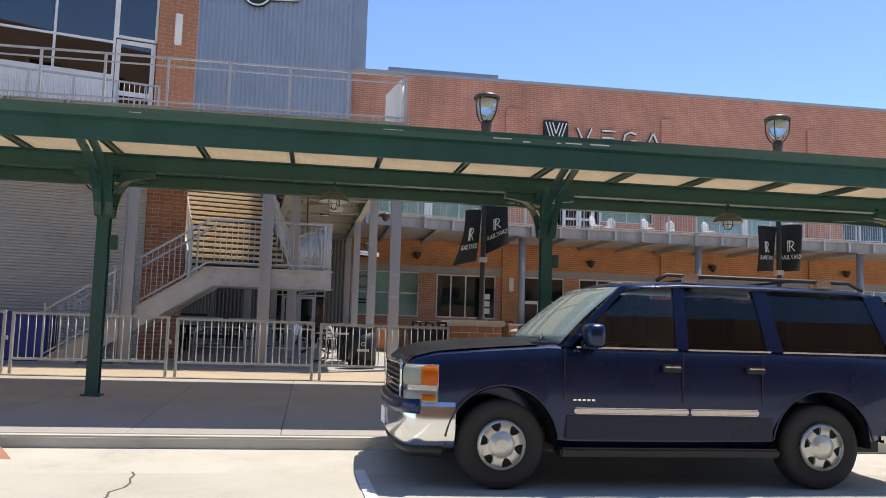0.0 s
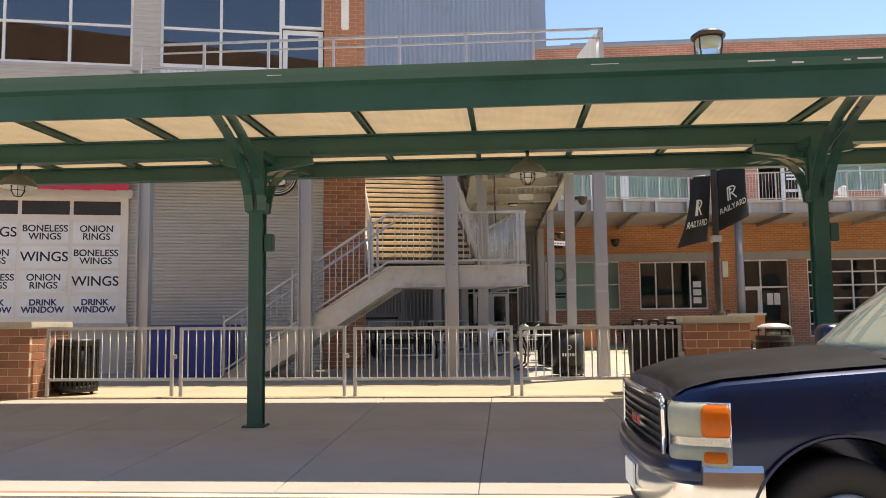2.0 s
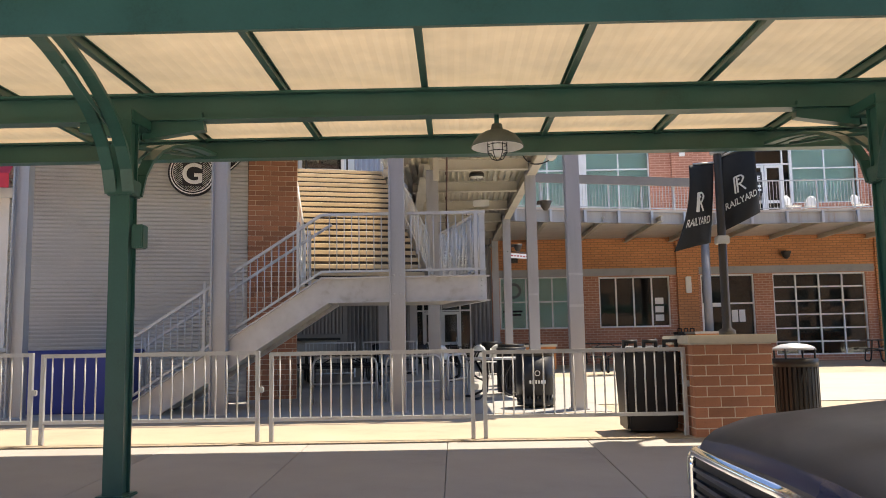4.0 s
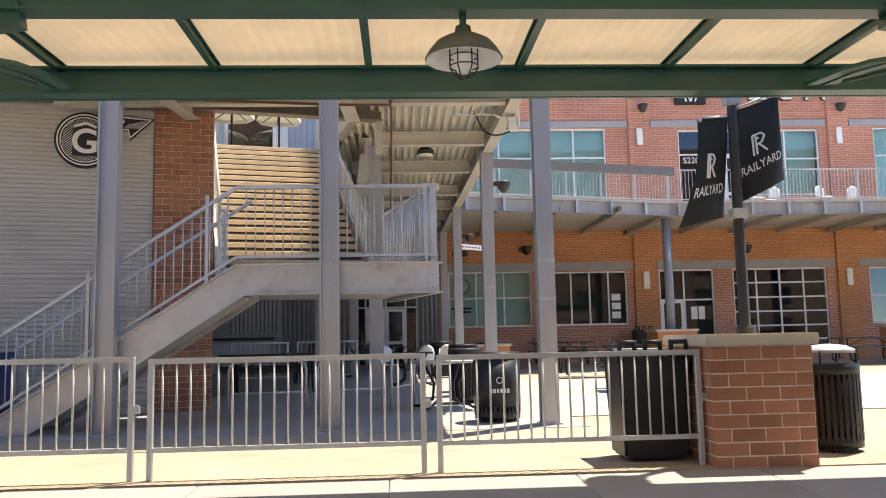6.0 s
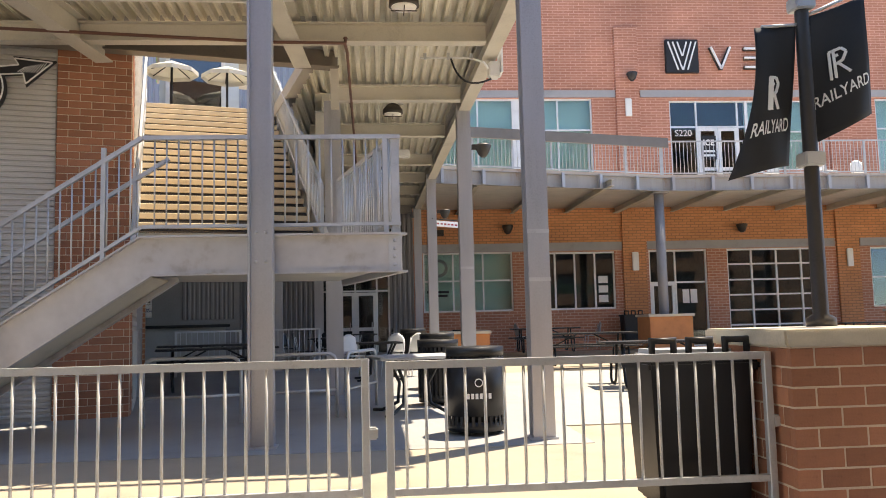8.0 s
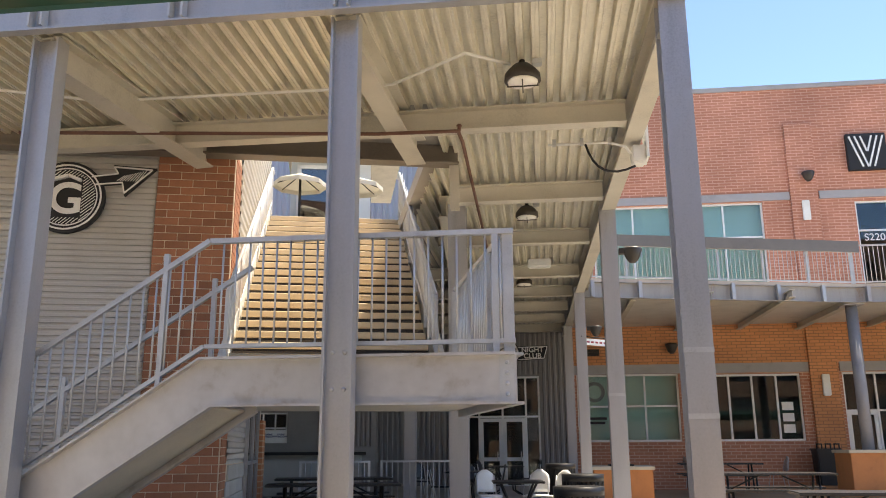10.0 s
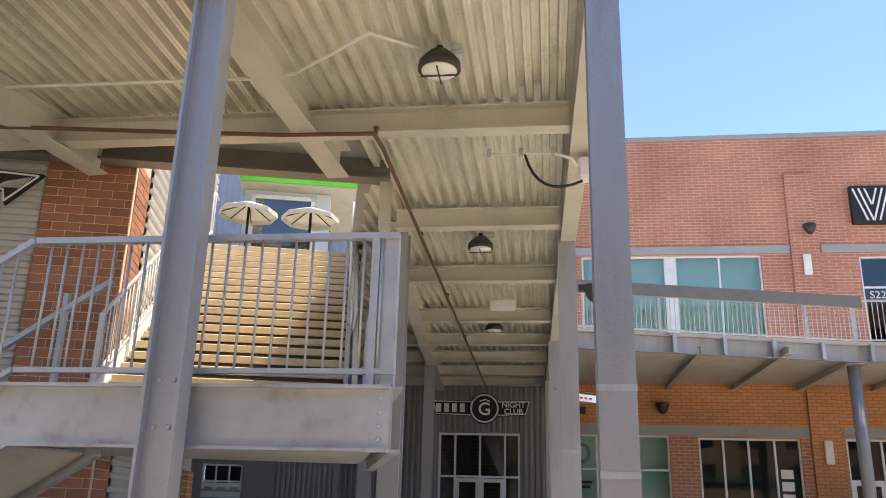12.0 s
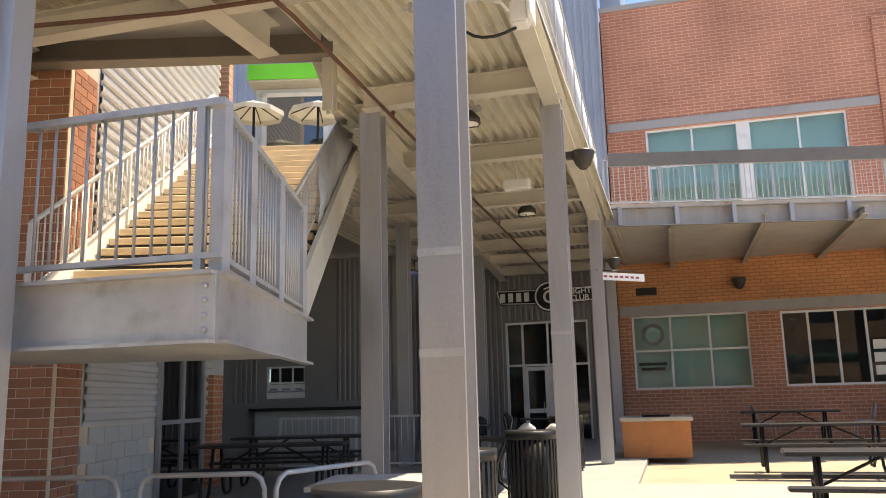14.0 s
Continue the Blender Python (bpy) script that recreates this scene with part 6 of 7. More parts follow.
lens("lamp_surround", 0.42, 0.985, 0.700, 1.050, 0.006, M_CHROME, "chrome lamp surround")
lens("headlamp", 0.44, 0.80, 0.862, 1.046, 0.030, M_HEAD, "clouded headlamp", 0.02, 0.0)
lens("turn_lamp", 0.74, 0.975, 0.866, 1.042, 0.036, M_AMBER, "amber turn lamp", 0.03, 0.07)
lens("lower_lamp", 0.44, 0.975, 0.712, 0.834, 0.022, M_HEAD, "clouded lower lamp", 0.012, 0.012)
lens("side_marker", 0.76, 0.93, 0.735, 0.812, 0.032, M_AMBER, "amber side marker", 0.026, 0.026)
gr = part("grille", soften(bx(BM(), 0.080, 0.14, 0.29, 1.71, 0.70, 1.04), 0.01), M_TRIM, car, "black grille")


def nose_x(y):
    return 0.048 + 0.05 * abs(y - 1.0) ** 2.5


g = BM()
loop = []
for cy, cz, a0 in ((1.66, 0.985, 0), (0.34, 0.985, 90), (0.34, 0.755, 180), (1.66, 0.755, 270)):
    loop += [(cy + 0.07 * math.cos(radians(a0 + k * 22.5)), cz + 0.07 * math.sin(radians(a0 + k * 22.5))) for k in range(5)]
for (y0, z0), (y1, z1) in zip(loop, loop[1:] + loop[:1]):
    for k in range(6 if abs(y1 - y0) > 0.5 else 1):
        n = 6 if abs(y1 - y0) > 0.5 else 1
        ya, yb = y0 + (y1 - y0) * k / n, y0 + (y1 - y0) * (k + 1) / n
        rod(g, (nose_x(ya), ya, z0 + (z1 - z0) * k / n), (nose_x(yb), yb, z0 + (z1 - z0) * (k + 1) / n), 0.020, 10)
bmesh.ops.remove_doubles(g, verts=g.verts, dist=0.004)
part("grille_frame", g, M_CHROME, gr, "chrome grille surround")
for k in range(6):
    g = BM()
    for i in range(8):
        ya, yb = 0.29 + 1.42 * i / 8, 0.29 + 1.42 * (i + 1) / 8
        prism(g, rect(0.03, 0.016), (nose_x(ya) + 0.012, ya, 0.752 + 0.046 * k), (nose_x(yb) + 0.012, yb, 0.752 + 0.046 * k))
    part("grille_bar", g, M_CARGREY, gr)
for k in range(3):
    bl = part("badge_block", soften(bx(BM(), 0.024, 0.05, 0.86 + 0.10 * k, 0.95 + 0.10 * k, 0.83, 0.90), 0.004), M_CHROME, gr, "bright-edged red badge block")
    part("badge_face", bx(BM(), 0.020, 0.026, 0.872 + 0.10 * k, 0.938 + 0.10 * k, 0.842, 0.888), M_REDBADGE, bl)
part("number_plate", bx(BM(), -0.042, -0.026, 0.84, 1.16, 0.46, 0.61), M_LETTERW, car)
part("rear_bumper", soften(bx(BM(), 4.62, 5.10, 0.03, 1.97, 0.42, 0.62), 0.03), M_CHROME, car)
part("tail_lamp", soften(bx(BM(), 4.90, 5.04, 0.05, 0.22, 0.80, 1.30), 0.02), M_REDBADGE, car)


def car_wheel(x, y, out):
    """out: -1 where the wheel's face looks to -y."""
    w = part("wheel", lathe(BM(), [(0.22, -0.10), (0.30, -0.125), (0.355, -0.12), (0.38, -0.09), (0.384, 0.0), (0.38, 0.09), (0.355, 0.12), (0.30, 0.125), (0.22, 0.10)], n=40, m=pose(x, y, 0.383, 90, 0, 0)), M_TYRE, car, "black tyre")
    face = y + out * 0.115
    part("wheel_dish", lathe(BM(), [(0.188, -0.02), (0.212, 0.0), (0.212, 0.02), (0.188, 0.035)], n=36, m=pose(x, face, 0.383, 90, 0, 0), caps=False), M_RIM, w, "silver alloy rim")
    part("rim_dark", lathe(BM(), [(0.205, 0), (0.205, 0.01)], n=30, m=pose(x, face - out * 0.03, 0.383, 90, 0, 0)), M_TRIM, w)
    for k in range(6):
        a = k * math.pi / 3 + 0.3
        c, s = math.cos(a), math.sin(a)
        g = BM()
        d = Vector((c, 0, s))
        t = Vector((-s, 0, c))
        o = Vector((x, face, 0.383))
        q = [(0.09, 0.050, 0.020), (0.15, 0.042, 0.016), (0.20, 0.058, 0.004), (0.20, -0.058, 0.004), (0.15, -0.042, 0.016), (0.09, -0.050, 0.020)]
        va = [g.verts.new(o + d * p_ + t * r_ + Vector((0, out * h_, 0))) for p_, r_, h_ in q]
        vb = [g.verts.new(o + d * p_ + t * r_ - Vector((0, out * 0.02, 0))) for p_, r_, h_ in q]
        g.faces.new(va)
        g.faces.new(vb[::-1])
        for i in range(6):
            g.faces.new((va[i], va[(i + 1) % 6], vb[(i + 1) % 6], vb[i]))
        part("spoke", g, M_RIM, w)
    hub = [(0.125, -0.02), (0.118, 0.018), (0.08, 0.024), (0.068, 0.034), (0.045, 0.038)]
    part("hub_cap", lathe(BM(), hub if out < 0 else [(r_, -h_) for r_, h_ in hub], n=28, m=pose(x, face, 0.383, 90, 0, 0)), M_RIM, w)


for x in (FWX, RWX):
    car_wheel(x, 0.16, -1)
    car_wheel(x, 1.84, 1)
    for y0, y1 in ((0.035, 0.44), (1.56, 1.965)):
        g = BM()
        lathe(g, [(0.493, y0), (0.493, y1), (0.480, y1), (0.480, y0)], n=40, m=Matrix.Translation((x, 0, 0.37)) @ Matrix.Diagonal((1, 1, 1.04, 1)) @ pose(0, 0, 0, -90, 0, 0))
        bmesh.ops.delete(g, geom=[f for f in g.faces if len(f.verts) > 4], context="FACES_ONLY")
        bmesh.ops.delete(g, geom=[v for v in g.verts if v.co.z < 0.36], context="VERTS")
        part("arch_liner", g, M_TRIM, car)
    pts = [Vector((x + 0.499 * math.cos(a), 0.006, 0.37 + 0.519 * math.sin(a))) for a in [math.pi * (0.05 + 0.90 * i / 30) for i in range(31)]]
    g = BM()
    for a, b in zip(pts, pts[1:]):
        prism(g, rect(0.014, 0.016), a, b, (0, 1, 0))
    bmesh.ops.remove_doubles(g, verts=g.verts, dist=0.004)
    part("arch_moulding", g, M_CARBLUE, car)
part("underbody", bx(BM(), 0.35, 4.8, 0.35, 1.65, 0.30, 0.5), M_TRIM, car)
for x in (FWX, RWX):
    part("axle", rod(BM(), (x, 0.2, 0.383), (x, 1.8, 0.383), 0.05), M_TRIM, car)

# shorter front overhang
for ob in [car] + list(car.children_recursive):
    if ob.data and ob.name.split(".")[0] not in ("wheel", "wheel_dish", "rim_dark", "spoke", "hub_cap", "arch_liner", "axle"):
        for v in ob.data.vertices:
            if v.co.x < 0.5:
                v.co.x += 0.10 * (1 - v.co.x / 0.5)


# ---- signs on the skewed building ----
def ring_shape(r0, r1, y, depth, n=40):
    g = BM()
    for i in range(n):
        a, b = 2 * math.pi * i / n, 2 * math.pi * (i + 1) / n
        co = [(r * math.cos(t), yy, r * math.sin(t)) for yy in (y, y - depth) for r, t in ((r0, a), (r1, a), (r1, b), (r0, b))]
        v = [g.verts.new(c) for c in co]
        for f in ((0, 3, 2, 1), (4, 5, 6, 7), (1, 2, 6, 5), (0, 4, 7, 3)):
            g.faces.new([v[k] for k in f])
    bmesh.ops.remove_doubles(g, verts=g.verts, dist=1e-4)
    return g


def disc(r, y, depth, n=36):
    return rod(BM(), (0, y, 0), (0, y - depth, 0), r, n)


def flat_poly(pts, y, depth):
    g = BM()
    a = [g.verts.new((x, y, z)) for x, z in pts]
    b = [g.verts.new((x, y - depth, z)) for x, z in pts]
    n = len(pts)
    g.faces.new(a)
    g.faces.new(b[::-1])
    for i in range(n):
        g.faces.new((a[i], a[(i + 1) % n], b[(i + 1) % n], b[i]))
    return g


sg = thing("arrow_sign", "round black emblem sign with a pinstriped arrow", "sign")
sg.matrix_basis = ML @ pose(-2.03, -0.02, 4.76)
DR = 0.46
part("disc_back", disc(DR, 0.0, 0.07), M_INK, sg)
part("outer_ring", ring_shape(0.405, 0.425, -0.071, 0.012), M_LETTERW, sg)
part("inner_ring", ring_shape(0.362, 0.376, -0.071, 0.012), M_LETTERW, sg)
arrow = [(x * DR, z * DR) for x, z in ((0.62, 0.34), (1.42, 0.44), (1.50, 0.08), (2.30, 0.90), (1.15, 0.96), (1.28, 0.74), (0.50, 0.60))]
part("arrow_back", flat_poly(arrow, -0.004, 0.064), M_INK, sg)
mid = (1.45 * DR, 0.56 * DR)
inner = [(mid[0] + (x - mid[0]) * 0.88, mid[1] + (z - mid[1]) * 0.84) for x, z in arrow]
for a, b in zip(inner, inner[1:]):
    part("arrow_outline", prism(BM(), rect(0.018, 0.012), (a[0], -0.074, a[1]), (b[0], -0.074, b[1]), (0, 1, 0)), M_LETTERW, sg)
# hatching at a slant over the disc, stopped by the emblem's dark field
hx, hz = math.cos(radians(42)), math.sin(radians(42))
for k in range(-11, 12):
    o = k * 0.031
    w = math.sqrt(max(0.0, 0.35 ** 2 - o * o))
    runs = [(-w, w)]
    cut = [t / 40 * w for t in range(-40, 41) if abs(t / 40 * w * hx - o * hz) < 0.19 and abs(t / 40 * w * hz + o * hx) < 0.27]
    if cut:
        runs = [(-w, cut[0]), (cut[-1], w)]
    for a, b in runs:
        if b - a > 0.03:
            part("pinstripe", prism(BM(), rect(0.008, 0.008), (a * hx - o * hz, -0.073, a * hz + o * hx), (b * hx - o * hz, -0.073, b * hz + o * hx), (0, 1, 0)), M_LETTERW, sg)
for k in range(9):
    a = 0.62 + 0.07 * k
    part("pinstripe", prism(BM(), rect(0.007, 0.008), ((a + 0.66) * DR, -0.073, 0.50 * DR), ((a + 0.86) * DR, -0.073, (0.66 + 0.02 * k) * DR), (0, 1, 0)), M_LETTERW, sg)
lettering("emblem_letter", "G", 0.56, M_LETTERW, sg, pose(0, -0.08, -0.04, 90, 0, 0), 0.006, 0.010)
part("emblem_cap", stroke(BM(), [(-0.17, 0.21), (0.02, 0.27), (0.17, 0.21)], 0.035, -0.078), M_LETTERW, sg)


def club_sign(x, y, z, s, words):
    ob = thing("club_sign", "black and white round emblem sign with side plates", "sign", (x, y, z))
    part("emblem_disc", disc(0.40 * s, -0.02, 0.12), M_INK, ob)
    part("emblem_ring", ring_shape(0.33 * s, 0.375 * s, -0.14, 0.015), M_LETTERW, ob)
    lettering("emblem_letter", "G", 0.46 * s, M_LETTERW, ob, pose(0, -0.15, -0.03 * s, 90, 0, 0), 0.006, 0.008)
    part("emblem_cap", stroke(BM(), [(-0.13 * s, 0.18 * s), (0.02 * s, 0.23 * s), (0.14 * s, 0.18 * s)], 0.03 * s, -0.148), M_LETTERW, ob)
    for sgn, wid in ((-1, 1.05), (1, 0.85)):
        q = [(sgn * 0.34 * s, -0.20 * s), (sgn * (0.30 + wid * 0.94) * s, -0.16 * s), (sgn * (0.34 + wid) * s, 0.22 * s), (sgn * 0.34 * s, 0.20 * s)]
        part("side_plate", flat_poly(q, 0.0, 0.09), M_INK, ob)
        g = BM()
        c = [(a * 0.985, b * 0.86) for a, b in q]
        for a, b in zip(c, c[1:] + c[:1]):
            prism(g, rect(0.025 * s, 0.012), (a[0], -0.098, a[1]), (b[0], -0.098, b[1]), (0, 1, 0))
        part("plate_outline", g, M_LETTERW, ob)
    for k in range(4):
        cx = -(1.22 - 0.21 * k) * s
        part("word_block", prism(BM(), rect(0.13 * s, 0.014), (cx, -0.098, -0.10 * s), (cx, -0.098, 0.13 * s), (0, 1, 0)), M_LETTERW, ob)
    if words:
        lettering("plate_lettering", words, 0.20 * s, M_LETTERW, ob, pose(0.76 * s, -0.094, 0.01 * s, 90, 0, 0), 0.006, 0.004)
    return ob


club_sign(-0.56, 38.55, 4.64, 1.15, "NIGHT\nCLUB")
club_sign(-3.3, 38.58, 16.9, 1.75, "")

# food window: cream panel of printed cards, black openings, red awning
fw = thing("food_window", "cream food stall front with printed menu cards", "stall front", kind="structure")
fw.matrix_basis = ML @ pose(0, -0.02, 0)
part("panel", bx(BM(), -9.4, -5.27, -0.06, 0.0, 1.42, 4.22), M_SIGNW, fw)
part("sill", soften(bx(BM(), -9.4, -5.2, -0.16, 0.0, 1.34, 1.42), 0.01), M_GALV, fw)
part("head_box", soften(bx(BM(), -9.4, -5.18, -0.14, 0.0, 4.18, 4.36), 0.02), M_WHITE, fw)
CARDS = ("ONION\nRINGS", "BONELESS\nWINGS", "WINGS", "DRINK\nWINDOW")
ORDER = ((0, 1, 2, 3), (1, 2, 0, 3), (2, 0, 1, 3), (0, 1, 2, 3))
for c in range(4):
    cx = -5.92 - c * 1.06
    # Thin plate coloured near-black for the shade inside the hatch.
    part("opening", bx(BM(), cx - 0.49, cx + 0.49, -0.066, -0.062, 3.80, 4.10), M_DARK, fw, "flat plate with the open hatch's inner shade as its colour")
    for r_ in range(4):
        cz = 3.40 - r_ * 0.535
        card = part("menu_card", bx(BM(), cx - 0.49, cx + 0.49, -0.072, -0.061, cz - 0.23, cz + 0.23), M_LETTERW if r_ < 3 else M_FRAME, fw, "white printed menu card")
        word = CARDS[ORDER[c][r_]]
        lettering("card_lettering", word, 0.30 if "\n" not in word else 0.205 if r_ < 3 else 0.185, M_INK if r_ < 3 else M_INKBLUE, card, pose(cx, -0.0735, cz, 90, 0, 0), 0.0015, 0.006 if r_ == 3 else 0.003)
aw = thing("awning", "red cloth awning over the food window", "awning")
aw.matrix_basis = ML
g = BM()
for k in range(16):
    xa, xb = -9.4 + k * 0.264, -9.4 + (k + 1) * 0.264
    q = [(xa, -0.05, 4.95), (xb, -0.05, 4.95), (xb, -0.55, 4.56), (xa, -0.55, 4.56)]
    g.faces.new([g.verts.new(c) for c in q])
    g.faces.new([g.verts.new(c) for c in ((xa, -0.55, 4.56), (xb, -0.55, 4.56), (xb, -0.55, 4.27 + 0.02 * (k % 2)), (xa, -0.55, 4.29))])
c_ = part("cloth", g, M_RED, aw)
c_.modifiers.new("thick", "SOLIDIFY").thickness = 0.008
for xx in (-9.35, -7.3, -5.22):
    part("frame_arm", rod(BM(), (xx, -0.02, 4.48), (xx, -0.54, 4.48), 0.015), M_GALV, aw)
nt = thing("deck_notice", "small black notice plate on the brick pier", "sign")
nt.matrix_basis = ML @ pose(-0.60, 0.05, 7.55)
part("plate", bx(BM(), -0.15, 0.15, -0.03, 0.0, -0.22, 0.22), M_INK, nt)
for k in range(4):
    part("notice_bar", bx(BM(), -0.10, 0.10, -0.034, -0.031, 0.12 - 0.09 * k, 0.17 - 0.09 * k), M_LETTERW, nt)
sc = thing("wall_light", "slim white upright wall light on the brick pier", "wall light")
sc.matrix_basis = ML @ pose(-0.48, 0.05, 8.75)
part("diffuser", soften(bx(BM(), -0.09, 0.09, -0.10, 0.0, -0.42, 0.42), 0.02), M_LENS, sc)

# ---- deck lamps, conduits, pipes ----


def deck_lamp(x, y):
    ob = thing("deck_lamp", "dark round ceiling lamp with a caged pale lens", "lamp", (x, y, SOF), group="deck ceiling lamps")
    part("stem", rod(BM(), (0, 0, -0.08), (0, 0, 0.0), 0.03), M_BRONZE, ob)
    part("housing", lathe(BM(), [(0.09, -0.06), (0.13, -0.10), (0.18, -0.16), (0.185, -0.23), (0.165, -0.235)], n=26), M_BRONZE, ob)
    part("lens", lathe(BM(), [(0.155, -0.236), (0.15, -0.25), (0.08, -0.275), (0.02, -0.28)], n=24), M_LENS, ob, "pale ribbed lens")
    for a in (0, 90):
        part("cage_wire", prism(BM(), rect(0.012, 0.012), (-0.16 if a == 0 else 0, -0.16 if a else 0, -0.283), (0.16 if a == 0 else 0, 0.16 if a else 0, -0.283)), M_BRONZE, ob)
    part("junction_box", soften(bx(BM(), 0.1, 0.2, -0.05, 0.05, -0.06, 0.0), 0.01), M_GALV, ob)


for x, y in ((0.47, 19.55), (0.42, 24.6), (0.25, 30.2)):
    deck_lamp(x, y)
cd = thing("conduit", "thin galvanised conduit under the deck", "conduit", group="conduits")
part("tube", pipe(BM(), [Vector(c) for c in ((-5.6, 19.2, 5.47), (-4.2, 19.82, 5.47), (-1.25, 19.86, 5.47), (-0.9, 19.8, 5.47), (-0.08, 19.2, 5.47), (0.35, 19.5, 5.47))], 0.017), M_WHITE, cd)
sp = thing("sprinkler_pipe", "red-brown sprinkler pipe under the deck", "pipe")
part("cross_pipe", pipe(BM(), [Vector(c) for c in ((-5.2, 19.9, 5.18), (-1.2, 20.42, 5.16), (-0.28, 20.45, 5.16), (-0.26, 20.8, 5.16), (-0.45, 37.5, 5.16))], 0.022), M_COPPER, sp)
for y in (20.5, 23.7, 27.0, 30.5):
    part("sprinkler_head", lathe(BM(), [(0.02, 0.0), (0.02, 0.05), (0.035, 0.06), (0.02, 0.08)], (-0.27 - (y - 20.5) * 0.011, y, 5.18), 10), M_COPPER, sp)
fl = thing("flood_light", "pale floodlight on a conduit bracket at the deck edge", "floodlight", (1.78, 21.1, 5.0))
part("box", soften(bx(BM(), -0.09, 0.07, -0.10, 0.10, -0.11, 0.11), 0.02), M_WHITE, fl)
part("visor", bx(BM(), 0.072, 0.10, -0.16, 0.16, -0.06, 0.32), M_WHITE, fl)
part("conduit", pipe(BM(), [Vector(c) for c in ((-1.05, -0.12, 0.14), (-0.35, -0.12, 0.14), (-0.16, -0.11, 0.08), (-0.1, -0.08, 0.0))], 0.016), M_WHITE, fl)
part("cable", pipe(BM(), arc((-0.62, -0.12, 0.13), (-0.5, -0.1, -0.36), (-0.05, 0.0, -0.12), 8), 0.014, 6), M_BLACK, fl)
for k in range(3):
    part("clip", bx(BM(), -1.0 + 0.32 * k, -0.96 + 0.32 * k, -0.14, -0.10, 0.12, 0.2), M_GALV, fl)
em = thing("exit_light", "small pale emergency light hung on a rod", "lamp", (0.6, 27.2, 5.1))
part("housing", soften(bx(BM(), -0.22, 0.22, -0.1, 0.1, -0.08, 0.08), 0.02), M_WHITE, em)
part("rod", rod(BM(), (0, 0, 0.08), (0, 0, 0.42), 0.012), M_WHITE, em)
wall_speaker(1.775, 24.0, 4.5, 90, 0.7)
wall_speaker(1.645, 30.8, 4.3, 90, 0.7)
wall_speaker(-3.6, 38.55, 4.8)
sb = thing("blade_sign", "narrow white blade sign on the deck column", "sign", (1.50, 30.67, 4.05), 40)
part("board", soften(bx(BM(), 0.05, 1.15, -0.02, 0.02, -0.09, 0.06), 0.006), M_LETTERW, sb)
part("bracket", rod(BM(), (0, 0, 0.1), (1.0, 0, 0.1), 0.012), M_BLACK, sb)
for k in range(7):
    part("word_bar", bx(BM(), 0.15 + 0.13 * k, 0.23 + 0.13 * k, -0.024, -0.021, -0.04, 0.0), M_REDBADGE, sb)

# ---- kiosk and umbrellas on the upper patio ----
kk = thing("patio_kiosk", "pale kiosk with a bright green roof edge", "kiosk")
kk.matrix_basis = ML
part("wall", bx(BM(), 0.33, 2.05, 6.75, 9.4, DZ, 7.78), M_RENDER, kk)
part("window_pane", bx(BM(), 0.55, 1.66, 6.72, 6.74, 6.4, 7.6), M_GLASS_D, kk)
for a, b in ((0.46, 0.55), (1.66, 1.75)):
    part("window_frame", bx(BM(), a, b, 6.69, 6.74, 6.3, 7.68), M_FRAME, kk)
part("window_frame", bx(BM(), 0.46, 1.75, 6.69, 6.74, 7.60, 7.68), M_FRAME, kk)
for a in (7.0, 8.1):
    part("side_window", bx(BM(), 2.055, 2.07, a, a + 0.9, 6.3, 7.55), M_GLASS_D, kk)
part("soffit", bx(BM(), 0.26, 2.69, 6.35, 9.7, 7.785, 7.82), M_CAP, kk)
part("green_edge", bx(BM(), 0.25, 2.70, 6.33, 9.72, 7.825, 8.13), M_GREENROOF, kk, "bright green roof edge")
g = BM()
bx(g, -8, -0.75, 8.6, 8.9, DZ, 13)
g.transform(ML)
setting("wall_patio_brick", g, M_WALL_UP, "brick wall behind the upper patio", "wall")


def umbrella(u, v, z, r):
    ob = thing("patio_umbrella", "cream round patio umbrella with dark ribs", "umbrella", tuple(LP(u, v, DZ)), SKEW, group="patio umbrellas")
    h_ = z - DZ
    part("pole", rod(BM(), (0, 0, 0), (0, 0, h_ + 0.2), 0.025), M_BLACK, ob)
    g = BM()
    n = 8
    rim = [g.verts.new((r * math.cos(2 * math.pi * i / n), r * math.sin(2 * math.pi * i / n), h_)) for i in range(n)]
    drop = [g.verts.new((r * 1.01 * math.cos(2 * math.pi * i / n), r * 1.01 * math.sin(2 * math.pi * i / n), h_ - 0.09)) for i in range(n)]
    top = g.verts.new((0, 0, h_ + 0.22))
    for i in range(n):
        g.faces.new((rim[i], rim[(i + 1) % n], top))
        g.faces.new((rim[i], rim[(i + 1) % n], drop[(i + 1) % n], drop[i]))
    c_ = part("canopy", g, M_CANVAS, ob)
    c_.modifiers.new("thick", "SOLIDIFY").thickness = 0.006
    for i in range(n):
        a = 2 * math.pi * i / n
        part("rib", rod(BM(), (0, 0, h_ + 0.17), (r * 0.97 * math.cos(a), r * 0.97 * math.sin(a), h_ - 0.03), 0.011, 6), M_BLACK, ob)


railing("patio_railing", LP(1.9, 10.2)[:2], LP(4.3, 10.2)[:2], DZ, 1.1, M_WHITE, "white railing at the back of the upper patio", 3, 0.115)
M_CANVAS = see_through_sheet("cream_canvas", (0.80, 0.76, 0.66), 0.3)
umbrella(0.58, 5.6, 6.9, 0.54)
umbrella(1.72, 5.75, 6.92, 0.54)


